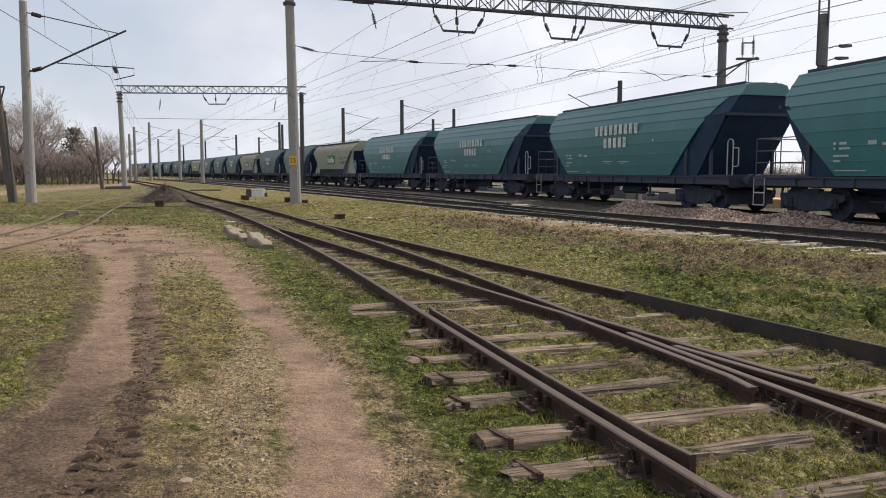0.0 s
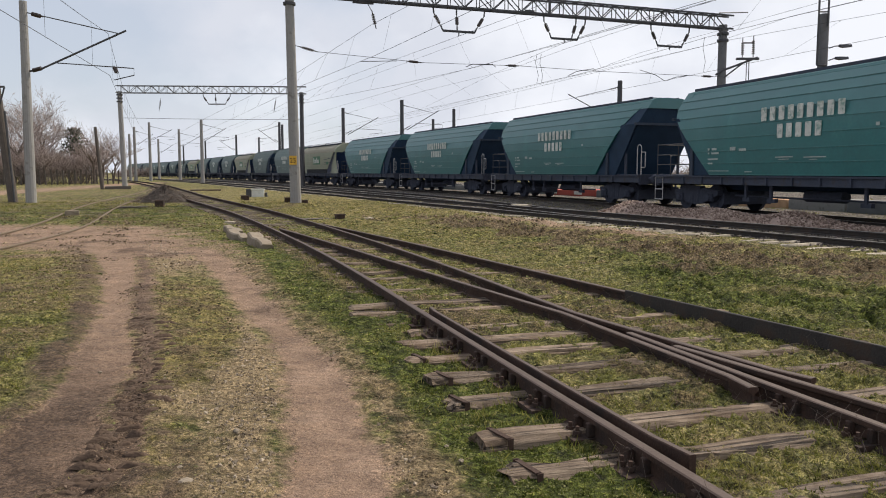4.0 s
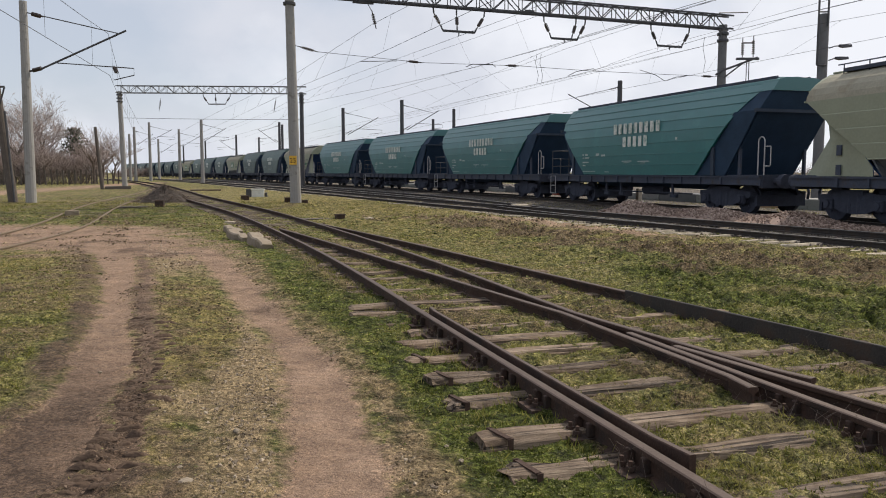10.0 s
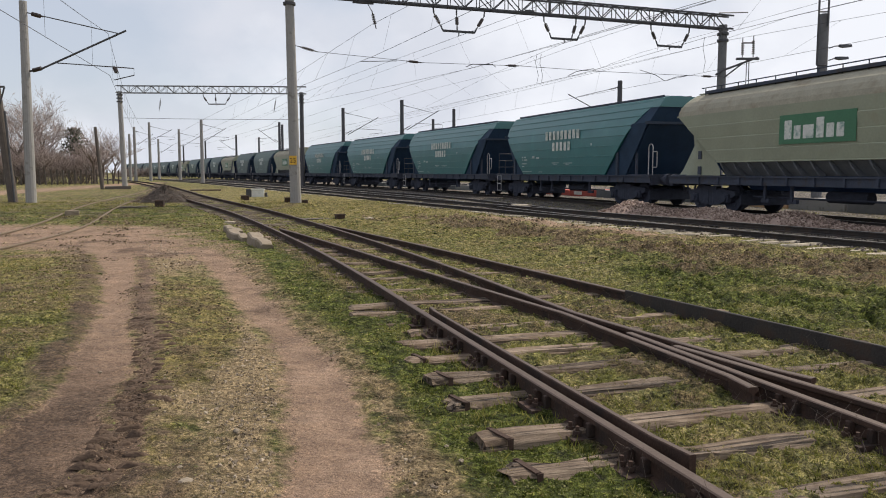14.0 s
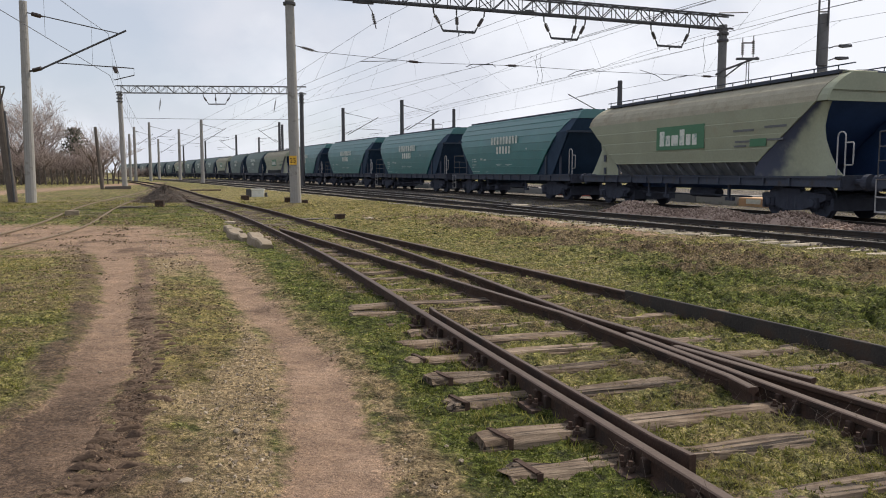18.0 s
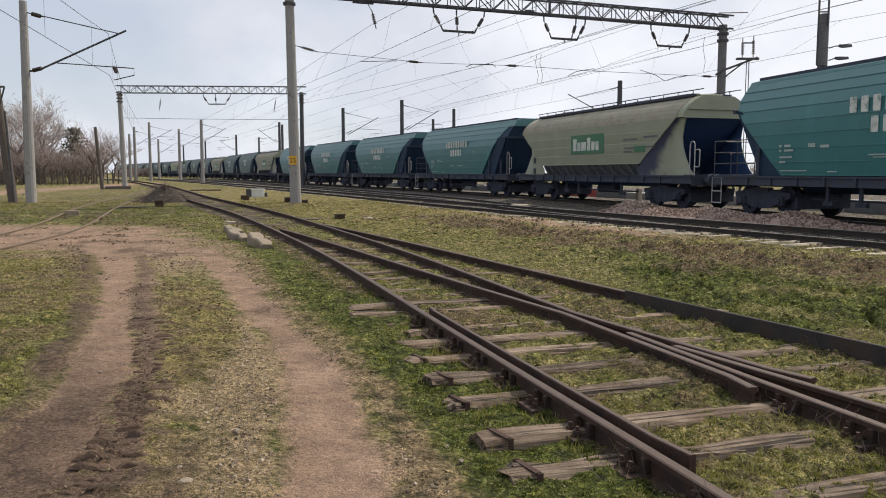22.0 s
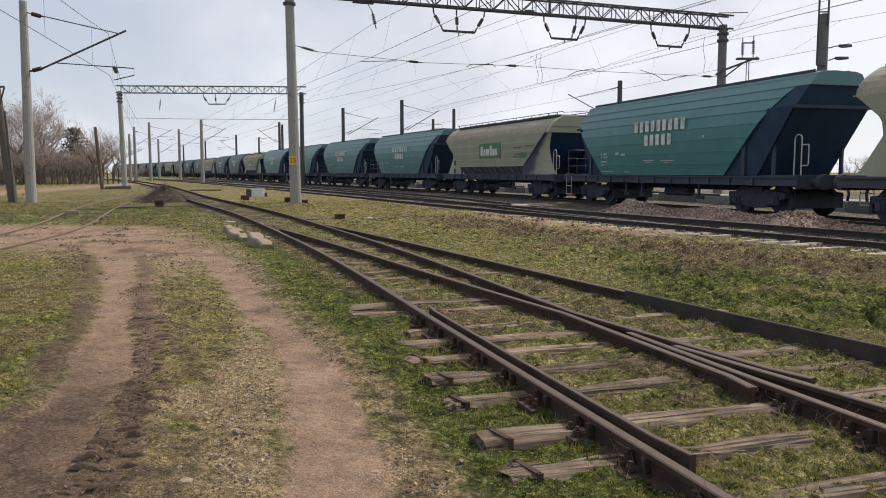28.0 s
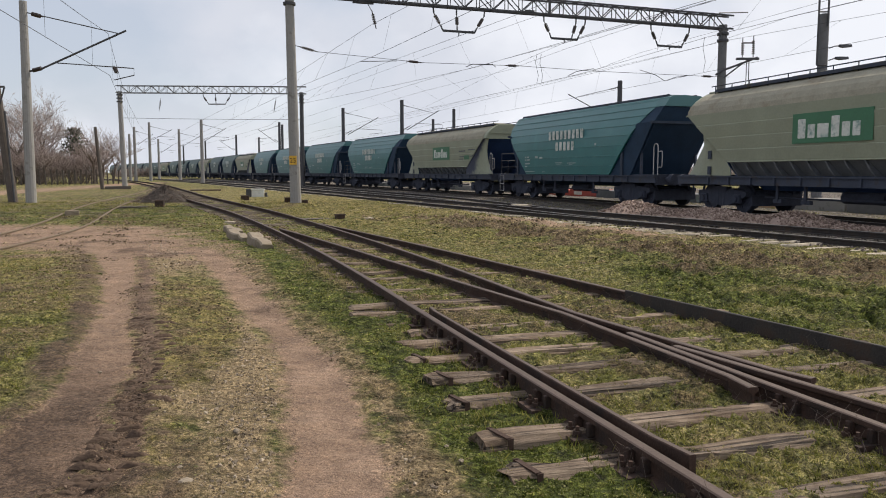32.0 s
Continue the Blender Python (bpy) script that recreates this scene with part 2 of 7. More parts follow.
def timber(name, colour, dark, pale):
    """Weathered split timber, its grain along x, with dark cracks and pale worn streaks."""
    m = bpy.data.materials.new(name)
    m.use_nodes = True
    ns, ln = m.node_tree.nodes, m.node_tree.links
    b = ns["Principled BSDF"]
    tc, oi = ns.new("ShaderNodeTexCoord"), ns.new("ShaderNodeObjectInfo")
    shift = ns.new("ShaderNodeVectorMath")
    shift.operation = "MULTIPLY_ADD"
    shift.inputs[0].default_value = (1, 1, 1)
    cmb = ns.new("ShaderNodeCombineXYZ")
    sc = ns.new("ShaderNodeMath")
    sc.operation = "MULTIPLY"
    sc.inputs[1].default_value = 37.0
    ln.new(oi.outputs["Random"], sc.inputs[0])
    for k in range(3):
        ln.new(sc.outputs[0], cmb.inputs[k])
    ln.new(tc.outputs["Object"], shift.inputs[1])
    ln.new(cmb.outputs[0], shift.inputs[2])

    def tex(scale, detail, rough=0.6, stretch=(1, 1, 1)):
        mp = ns.new("ShaderNodeMapping")
        mp.inputs["Scale"].default_value = stretch
        n = ns.new("ShaderNodeTexNoise")
        n.inputs["Scale"].default_value, n.inputs["Detail"].default_value, n.inputs["Roughness"].default_value = scale, detail, rough
        ln.new(shift.outputs[0], mp.inputs[0])
        ln.new(mp.outputs[0], n.inputs["Vector"])
        return n.outputs["Fac"]

    def ramp(src, *stops):
        r = ns.new("ShaderNodeValToRGB")
        e = r.color_ramp.elements
        while len(e) < len(stops):
            e.new(0.5)
        for k, (p, c) in zip(e, stops):
            k.position, k.color = p, (*c, 1)
        ln.new(src, r.inputs[0])
        return r.outputs[0]

    fibre, crack, blotch = tex(6, 6, 0.7, (0.25, 7, 7)), tex(3, 4, 0.55, (0.18, 9, 9)), tex(4, 5)
    col = ramp(fibre, (0.30, dark), (0.50, colour), (0.72, pale))
    for src, p, v, f in ((crack, (0.38, 0.45), (0.14, 0.115, 0.10), 1.0), (blotch, (0.42, 0.60), (0.50, 0.44, 0.38), 0.8)):
        mx = ns.new("ShaderNodeMix")
        mx.data_type, mx.blend_type = "RGBA", "MULTIPLY"
        mx.inputs[0].default_value = f
        ln.new(col, mx.inputs[6])
        ln.new(ramp(src, (p[0], v), (p[1], (1, 1, 1))), mx.inputs[7])
        col = mx.outputs[2]
    mo = ns.new("ShaderNodeMapRange")
    mo.inputs[3].default_value, mo.inputs[4].default_value = 0.72, 1.2
    ln.new(oi.outputs["Random"], mo.inputs[0])
    mz = ns.new("ShaderNodeMix")
    mz.data_type, mz.blend_type = "RGBA", "MULTIPLY"
    mz.inputs[0].default_value = 1.0
    ln.new(col, mz.inputs[6])
    ln.new(mo.outputs[0], mz.inputs[7])
    ln.new(mz.outputs[2], b.inputs["Base Color"])
    b.inputs["Roughness"].default_value = 0.92
    ad = ns.new("ShaderNodeMath")
    ad.operation = "ADD"
    ln.new(fibre, ad.inputs[0])
    ln.new(ramp(crack, (0.38, (0, 0, 0)), (0.48, (1, 1, 1))), ad.inputs[1])
    bp = ns.new("ShaderNodeBump")
    bp.inputs["Strength"].default_value, bp.inputs["Distance"].default_value = 0.9, 0.02
    ln.new(ad.outputs[0], bp.inputs["Height"])
    ln.new(bp.outputs[0], b.inputs["Normal"])
    return m


M_SLEEPER = timber("weathered_oak_sleeper", (0.232, 0.172, 0.126), (0.092, 0.066, 0.048), (0.37, 0.290, 0.212))


# ---- mesh helpers ----
def part(name, bm, material, parent=None, label="", smooth=False):
    me = bpy.data.meshes.new(name)
    bm.normal_update()
    bm.to_mesh(me)
    bm.free()
    me.materials.append(material)
    if smooth:
        for p in me.polygons:
            p.use_smooth = True
    ob = new(name, me)
    if parent:
        ob.parent = parent
    if label:
        ob["label"] = label
    return ob


def box(bm, x, y, z, sx, sy, sz, m=None, bevel=0.0):
    """A box centred at x, y, with its base at z."""
    r = bmesh.ops.create_cube(bm, size=1.0)
    t = Matrix.Translation((x, y, z + sz / 2)) @ Matrix.Diagonal((sx, sy, sz, 1))
    bmesh.ops.transform(bm, matrix=(m @ t) if m else t, verts=r["verts"])
    if bevel:
        es = {e for v in r["verts"] for e in v.link_edges}
        bmesh.ops.bevel(bm, geom=list(es), offset=bevel, segments=1, affect="EDGES")
    return bm


def tube(bm, pts, r, n=6, r2=None, cap=True):
    """A round bar along the points, tapering from r to r2."""
    pts = [Vector(p) for p in pts]
    rings = []
    side = None
    for i, p in enumerate(pts):
        d = (pts[min(i + 1, len(pts) - 1)] - pts[max(i - 1, 0)]).normalized()
        if side is None:
            side = d.orthogonal().normalized()
        side = (side - d * side.dot(d)).normalized()
        up = d.cross(side)
        k = r if r2 is None else r + (r2 - r) * i / (len(pts) - 1)
        rings.append([bm.verts.new(p + (side * math.cos(2 * math.pi * j / n) + up * math.sin(2 * math.pi * j / n)) * k) for j in range(n)])
    for a, b in zip(rings, rings[1:]):
        for j in range(n):
            bm.faces.new((a[j], a[(j + 1) % n], b[(j + 1) % n], b[j]))
    if cap:
        bm.faces.new(rings[0][::-1])
        bm.faces.new(rings[-1])
    return bm


def disc(bm, centre, axis, r, w, n=20):
    c, a = Vector(centre), Vector(axis).normalized()
    return tube(bm, [c - a * w / 2, c + a * w / 2], r, n)


def solid(bm, sections):
    """A closed body through sections, lists of equally many points in order."""
    rings = [[bm.verts.new(p) for p in s] for s in sections]
    n = len(rings[0])
    for a, b in zip(rings, rings[1:]):
        for j in range(n):
            bm.faces.new((a[j], a[(j + 1) % n], b[(j + 1) % n], b[j]))
    bm.faces.new(rings[0][::-1])
    bm.faces.new(rings[-1])
    bmesh.ops.recalc_face_normals(bm, faces=bm.faces[:])
    return bm


def smooth01(a, b, v):
    t = np.clip((np.asarray(v, float) - a) / (b - a), 0, 1)
    return t * t * (3 - 2 * t)


class Spline:
    """A smooth line x(y) through knots (y, x)."""

    def __init__(self, knots):
        self.y, self.x = np.array(knots, float).T
        n = len(self.y)
        h, a = np.diff(self.y), np.zeros((n, n))
        a[0, 0] = a[-1, -1] = 1
        b = np.zeros(n)
        for i in range(1, n - 1):
            a[i, i - 1:i + 2] = h[i - 1], 2 * (h[i - 1] + h[i]), h[i]
            b[i] = 6 * ((self.x[i + 1] - self.x[i]) / h[i] - (self.x[i] - self.x[i - 1]) / h[i - 1])
        self.m = np.linalg.solve(a, b)

    def at(self, y):
        y = np.asarray(y, float)
        i = np.clip(np.searchsorted(self.y, y) - 1, 0, len(self.y) - 2)
        h = self.y[i + 1] - self.y[i]
        p, q = (self.y[i + 1] - y) / h, (y - self.y[i]) / h
        return p * self.x[i] + q * self.x[i + 1] + ((p ** 3 - p) * self.m[i] + (q ** 3 - q) * self.m[i + 1]) * h * h / 6

    def slope(self, y):
        return (self.at(np.asarray(y) + 0.05) - self.at(np.asarray(y) - 0.05)) / 0.1

    def side(self, y, off):
        """The point off metres to the right of the line at y."""
        s = self.slope(y)
        k = 1 / np.sqrt(1 + s * s)
        return self.at(y) + off * k, y - off * s * k


def line_y(y0, y1):
    """Steps along a track, short near the camera and long far off."""
    out, y = [], y0
    while y < y1:
        out.append(y)
        y += 0.3 + max(0, abs(y) - 12) * 0.035
    return np.array(out + [y1])


# ---- plan: the lines of the tracks ----
STRAIGHT = Spline([(-8, 5.67), (3.6, 2.0), (8, 0.60), (12, -0.67), (19.4, -3.3), (28, -6.75), (36, -10.6), (50, -16.6), (71, -25.2), (110, -43), (160, -69)])
BRANCH = Spline([(-8, 10.2), (-2, 7.0), (4, 3.95), (7, 2.55), (11, 0.75), (16.5, -1.65), (22.4, -4.4)])
LEFT = Spline([(2, -9.6), (10, -9.4), (16, -9.9), (20, -10.55), (30, -13.6), (46, -18.0), (71, -25.2)])
MAIN = Spline([(-8, 19.6), (5, 13.7), (15, 9.15), (24, 4.75), (48, -6.0), (71.5, -16.6), (110, -34.5), (160, -60)])
RAIL_HALF = 0.7525


def path_heading(s):
    """The train's heading, radians to the left of straight ahead, s metres along its track."""
    return np.interp(s, [-25, -8, 8, 25, 45, 80, 130, 250], [0.2338, 0.2936, 0.3652, 0.4019, 0.4134, 0.4072, 0.4211, 0.5277])


TS = np.arange(-120, 330.01, 0.5)
TH = path_heading(TS)
TX = np.concatenate([[0], np.cumsum(-np.sin((TH[1:] + TH[:-1]) / 2) * 0.5)])
TY = np.concatenate([[0], np.cumsum(np.cos((TH[1:] + TH[:-1]) / 2) * 0.5)])
I0 = int(round(120 / 0.5))
TX, TY = TX - TX[I0] + 7.26, TY - TY[I0] + 37.16
TRAIN_Z = 0.27


def on_train_line(s, off=0.0):
    """Place and heading s metres along the train's track, off metres to its right."""
    h = float(np.interp(s, TS, TH))
    return float(np.interp(s, TS, TX)) + off * math.cos(h), float(np.interp(s, TS, TY)) + off * math.sin(h), h


def to_main(x, y):
    """Metres to the right of the main track's near rail."""
    return (np.asarray(x) + 0.455 * np.asarray(y) - 15.3) * 0.91


def far_rise(y):
    return 0.15 * smooth01(22, 40, y)


def base_z(x, y):
    """The ground's broad height."""
    return np.maximum(far_rise(y), 0.12 * smooth01(-6, -1.5, to_main(x, y)))


# ---- ground ----
RUT_L = Spline([(2, -1.9), (4.0, -2.26), (4.5, -2.38), (5.35, -2.56), (6.6, -2.93), (8.7, -3.72), (11.4, -4.8), (15.3, -6.5), (18.5, -8.6)])
RUT_R = Spline([(2, -0.20), (3.95, -0.56), (4.87, -0.73), (5.51, -0.87), (6.33, -1.09), (7.43, -1.46), (8.98, -2.11), (11.33, -2.98), (13, -3.65), (15.3, -4.60), (18.5, -6.3)])

# half widths of the two ruts, then the edges of the trodden band, the gravel strip and the crumbly verge
LEFT_HALF = Spline([(2, 0.26), (4.4, 0.27), (5.5, 0.28), (7.4, 0.25), (9.0, 0.215), (11.3, 0.27), (15.3, 0.40), (18.5, 0.5)])
RIGHT_HALF = Spline([(2, 0.33), (4.4, 0.30), (5.5, 0.28), (6.4, 0.27), (7.4, 0.21), (9.0, 0.25), (11.3, 0.27), (15.3, 0.36), (18.5, 0.5)])
TREAD_EDGE = Spline([(2, -1.42), (3.95, -1.75), (4.87, -1.97), (5.51, -2.11), (6.33, -2.40), (7.43, -2.75), (8.98, -3.34), (11.33, -4.24), (15.3, -5.90), (18.5, -7.5)])
GRAVEL_EDGE = Spline([(2, -1.3), (4.4, -1.60), (5.5, -1.77), (6.33, -1.80), (7.43, -1.95), (8.98, -2.45), (11.33, -3.40), (15.3, -5.2), (18.5, -7.0)])
CRUMB_EDGE = Spline([(2, 0.62), (3.95, 0.14), (4.87, -0.16), (5.51, -0.34), (6.33, -0.62), (7.43, -1.00), (8.98, -1.60), (11.33, -2.43), (15.3, -3.82), (18.5, -5.1)])


def steps(*spans):
    out = []
    for a, b, n in spans:
        out += list(np.linspace(a, b, n, endpoint=False))
    return np.array(out + [spans[-1][1]])


def noise_at(x, y, k, z):
    return np.array([noise.noise(Vector((a * k, b * k, z))) for a, b in zip(x, y)])


def ground_fields(x, y):
    """Height and surface masks of the ground: worn dirt, dark mud, gravel, ballast."""
    yc = np.clip(y, 0, 60)
    nz, nm = noise_at(x, y, 0.9, 0.3), noise_at(x, y, 2.1, 4.4)
    nf, ng = noise_at(x, y, 5.0, 7.3), noise_at(x, y, 14.0, 2.1)
    w = nz * 0.20 + nm * 0.10 + nf * 0.08
    yr = np.clip(y, 2.0, 18.5)
    rl, rr = RUT_L.at(yr), RUT_R.at(yr)
    l0, l1 = rl - LEFT_HALF.at(yr), rl + LEFT_HALF.at(yr)
    r0, r1 = rr - RIGHT_HALF.at(yr), rr + RIGHT_HALF.at(yr)
    t1, g0, c1 = TREAD_EDGE.at(yr), GRAVEL_EDGE.at(yr), CRUMB_EDGE.at(yr)
    k = 0.10 + 0.008 * yc
    jag = nm * 0.10 + nf * 0.07 + ng * 0.03

    def between(lo, hi, soft=1.0):
        return smooth01(-k * soft, k * soft, x - lo + jag) * (1 - smooth01(-k * soft, k * soft, x - hi + jag))

    near = 1 - smooth01(15.5, 19.0, y + w * 3)
    left, right = between(l0, l1) * near, between(r0 + 0.8 * jag, r1 + 1.2 * jag, 1.4) * near
    edge = -4.4 - 0.45 * (y - 15.5) + w * 4
    cross = smooth01(12.9, 16.5, y + w * 7 + 0.35 * np.clip(x + 6, -3, 3)) * (1 - smooth01(21.5, 25.0, y + w * 8 + 0.12 * (x + 10))) * (1 - smooth01(-1.2, 1.2, x - edge))
    lane = np.exp(-((x + 31 + 0.17 * (y - 53)) / 2.4) ** 4) * smooth01(44, 50, y) * (1 - smooth01(105, 120, y))
    lane = np.maximum(lane, np.exp(-((y - 47 + 0.2 * (x + 30)) / 3.0) ** 4) * (1 - smooth01(-31, -28, x)) * smooth01(-90, -80, x))
    lane = np.maximum(lane, 0.9 * np.exp(-((x + 20.5) / 4.5) ** 4 - ((y - 26.5 - 0.3 * nz) / 2.6) ** 4))
    dirt = np.maximum(np.maximum(left, right), np.maximum(cross * 0.9, lane))
    tread_zone = between(l1, t1 + 0.05, 0.7) * near
    dirt = np.maximum(dirt, 0.8 * tread_zone)
    mud = tread_zone * np.interp(yc, [4, 5.2, 6.5, 9, 12, 16], [1.05, 0.95, 0.72, 0.62, 0.58, 0.52]) * (1 + 0.5 * nm + 0.3 * nf)
    mud = np.maximum(mud, between(l0 - 0.16 - 0.012 * yc, l0, 0.9) * near * (0.82 + 0.5 * nm))
    mud = np.maximum(mud, left * np.interp(yc, [3.5, 4.6, 6.0, 8.0, 12.0], [1.12, 0.95, 0.58, 0.28, 0.16]) * (1 + 0.5 * nm))
    mud = np.maximum(mud, cross * (0.16 + 0.95 * np.clip(nm + 0.5 * nz, -0.5, 0.5)))
    mud = np.maximum(mud, 0.66 * smooth01(0.05, 0.35, nz + 0.5 * nf + 0.2) * np.exp(-((x + 1.62) / 0.38) ** 2 - ((y - 4.75) / 0.35) ** 2))
    mud = np.maximum(mud, 0.80 * between(t1 - 0.05, t1 + 0.45) * (1 - smooth01(4.0, 5.0, y + w)) * (0.75 + 0.9 * nf + 0.5 * nm))
    mud = np.maximum(mud, 0.55 * np.exp(-((x + 1.28) / 0.16) ** 2 - ((y - 5.45) / 0.10) ** 2))
    mud = np.maximum(mud, right * (0.08 + 0.7 * np.clip(nm + 0.4 * nz, -0.1, 1)))
    strip = between(g0, r0, 1.0)
    gravel = strip * (1 - smooth01(8.2, 9.6, y + w * 3)) * 0.86
    gravel = np.maximum(gravel, between(t1, r0) * smooth01(10.6, 13.2, y + w * 4) * near * 0.80)
    gravel = np.maximum(gravel, between(t1, r0) * (1 - smooth01(5.2, 6.9, y + w * 3)) * (0.80 + 0.4 * nm))
    rim = between(t1, t1 + 0.6, 1.6) * (1 - smooth01(4.3, 5.2, y + w))
    gravel = gravel * (1 - 0.55 * rim)
    gravel = np.maximum(gravel, between(r1, c1, 1.2) * near * (np.interp(yc, [3.5, 6, 9], [0.50, 0.52, 0.46]) + 0.4 * nf))
    gravel = np.maximum(gravel, cross * 0.3)
    tuft = np.exp(-((x + 1.70 + 0.2 * nm) / 0.17) ** 2 - ((y - 4.76 + 0.2 * nm) / 0.09) ** 2) * np.clip(0.75 + 1.4 * nf, 0, 1.1)
    gravel = gravel * (1 - 0.9 * smooth01(0.1, 0.7, tuft))
    mud = mud * (1 - 0.9 * smooth01(0.1, 0.7, tuft))
    u = to_main(x, y)
    rail_x = STRAIGHT.at(np.clip(y, -8, 26))
    off = (x - rail_x) * 0.95
    inside = (off > -0.85) * (x < BRANCH.at(np.clip(y, -8, 22)) + 0.85)
    verge = smooth01(-0.12, 0.25, x - c1 + jag) * (1 - smooth01(-0.85, -0.65, off)) * (y < 22)
    soil = 1.45 * np.exp(-((u + 3.5 + 1.8 * nz) / 1.15) ** 2) * smooth01(9, 12, y) * (1 - smooth01(24, 30, y)) * (0.75 + 0.9 * nm + 0.6 * nf)
    soil = np.maximum(soil, 0.85 * np.exp(-((x + 6.0 + 0.4 * nm) / 1.0) ** 2 - ((y - 11.2 + 0.5 * nz) / 1.3) ** 2) * (0.8 + 0.9 * nm))
    soil = np.maximum(soil, 0.5 * smooth01(0.0, 0.35, nz + 0.6 * nm) * (x < -3.0 - 0.1 * yc) * (y < 15))
    soil = np.maximum(soil, 0.58 * smooth01(-0.05, 0.30, nz * 0.8 + 0.5 * nm + 0.2 * nf) * smooth01(15, 19, y) * (1 - smooth01(60, 80, y)) * (u < -9.5))
    soil = np.maximum(soil, 0.55 * np.exp(-((x - l0 + 0.45) / 0.45) ** 2) * smooth01(9.0, 12.5, y + w * 4) * near)
    soil = np.maximum(soil, 0.9 * rim * (0.8 + 0.6 * nm))
    soil = np.maximum(soil, 0.80 * between(r1, c1, 1.2) * near * (1 - smooth01(13, 17, y)))
    soil = np.maximum(soil, smooth01(0.06, 0.30, nz * 0.6 + nm + 0.35 * nf) * inside * (y < 24) * 0.66)
    soil = np.maximum(soil, 0.7 * np.exp(-((off + 1.0) / 0.3) ** 2) * smooth01(8.5, 12, y) * (y < 40))
    moss = smooth01(-0.45, 0.05, nz + 0.3 * nm) * smooth01(-8.3, -7.4, u) * (1 - smooth01(-4.9, -3.9, u + 1.6 * nz)) * (1 - smooth01(13.5, 19, y)) * (x > BRANCH.at(np.clip(y, -8, 22)) + 0.8) * smooth01(2.2, 3.6, x + nz)
    dirt = np.maximum(dirt, 0.72 * np.exp(-((u + 1.9 + w) / 0.8) ** 2) * smooth01(15, 19, y) * (1 - smooth01(24, 30, y)))
    dry = smooth01(13, 21, y + 8 * nz) * (1 - smooth01(60, 90, y)) * (u > -8) * 0.6
    dry = np.maximum(dry, 0.95 * between(t1, g0) * (1 - smooth01(10.5, 12.5, y)))
    dry = np.maximum(dry, 0.75 * smooth01(7.5, 10.5, y + 4 * nz) * (1 - smooth01(14, 17, y)) * (x < l0))
    soil = np.maximum(soil, 0.42 * between(t1, g0) * (1 - smooth01(10.5, 12.5, y)) * (0.9 + nm + nf))
    lush = verge * (0.75 + 0.6 * nm)
    moss = np.maximum(moss, verge * (np.interp(yc, [5, 8], [1.35, 0.82]) + 0.7 * nm + 0.5 * nf))
    moss = np.maximum(moss, tuft)
    moss = np.maximum(moss, 0.25 * smooth01(0.0, 0.3, nm + 0.4 * nz) * inside * (y < 13))
    moss = np.maximum(moss, 1.5 * smooth01(-0.3, 0.1, nz + 0.4 * nm) * np.exp(-((y - 29 - 0.5 * (x + 14)) / 5.5) ** 4) * (x < -8.5) * (x > -32))
    lush = np.maximum(lush, smooth01(0.05, 0.3, nz + 0.3 * nm) * smooth01(-7, -5.8, u) * (1 - smooth01(-3.4, -2.2, u)) * (1 - smooth01(13, 18, y)))
    lush = np.maximum(lush, smooth01(-0.1, 0.2, nm + 0.1) * (np.abs(off) < 0.7) * (y < 12) * 0.9)
    lush = np.maximum(lush, 0.9 * smooth01(-0.1, 0.3, nz + 0.1 - 0.25 * (x + 4.4 + 0.25 * yc)) * (x < -2.6 - 0.1 * yc) * (y < 14))
    tx = np.interp(y, TY[(TY > -40)], TX[(TY > -40)])
    stones = smooth01(-0.9, 0.1, u + 0.5 * w) * (1 - smooth01(26, 32, x - tx)) * (y < 170) * (y > -30) * 0.8
    z = base_z(x, y) + nz * 0.03 * (1 - dirt * 0.6) + nm * 0.020 * (1 - dirt * 0.7) + nf * 0.014 + ng * 0.007
    field = smooth01(-7.0, -5.0, u) * (1 - smooth01(-1.8, -0.6, u)) * (y < 45)
    z += field * (np.abs(nm) * 0.10 + nf * 0.05 - 0.02)
    hum = noise_at(x * 1.0, y * 0.8, 6.5, 5.5)
    z += np.maximum(moss * 0.9, soil * 0.6) * (0.06 - 0.24 * np.abs(hum)) * (u > -8.0) * (y < 24)
    z += -0.032 * left - 0.03 * right + 0.02 * mud * (1 - dirt)
    bar = np.sin((y + 0.25 * (x - (l1 + t1) / 2)) * 46 + 1.6 * nm + 1.0 * nf)
    tread = smooth01(-0.15, 0.45, bar) * tread_zone * (1 - smooth01(5.6, 7.4, y + w))
    z += (0.014 + 0.02 * nf + 0.010 * ng) * tread - 0.026 * tread_zone * (1 - smooth01(6.0, 7.5, y))
    clod = noise_at(x, y, 9.0, 3.3)
    z += (1 - dirt) * (1 - np.clip(mud, 0, 1)) * (1 - 0.7 * np.clip(gravel, 0, 1)) * (0.016 - 0.052 * np.abs(clod)) * (1 - smooth01(9, 14, y)) * (x > -5)
    bump = (1 - smooth01(0.5, 2.5, np.abs(u + 3.6 + nz))) * 0.06 * (y < 26)
    z += bump
    turf = (1 - np.clip(dirt, 0, 1)) * (1 - np.clip(mud, 0, 1)) * (1 - np.clip(gravel, 0, 1)) * (1 - 0.6 * np.clip(dry, 0, 1)) * (u < -0.5) * (y < 30)
    z += turf * (0.010 - 0.040 * np.abs(ng)) * smooth01(4.0, 5.5, y)
    z += turf * inside * (0.020 - 0.060 * np.abs(noise_at(x, y, 8.0, 6.1))) * (y < 14)
    z += verge * (0.022 * nm + 0.022 * nf + 0.016 * ng) * smooth01(5.2, 7.0, y) * (y < 14)
    swell = np.zeros(len(x))
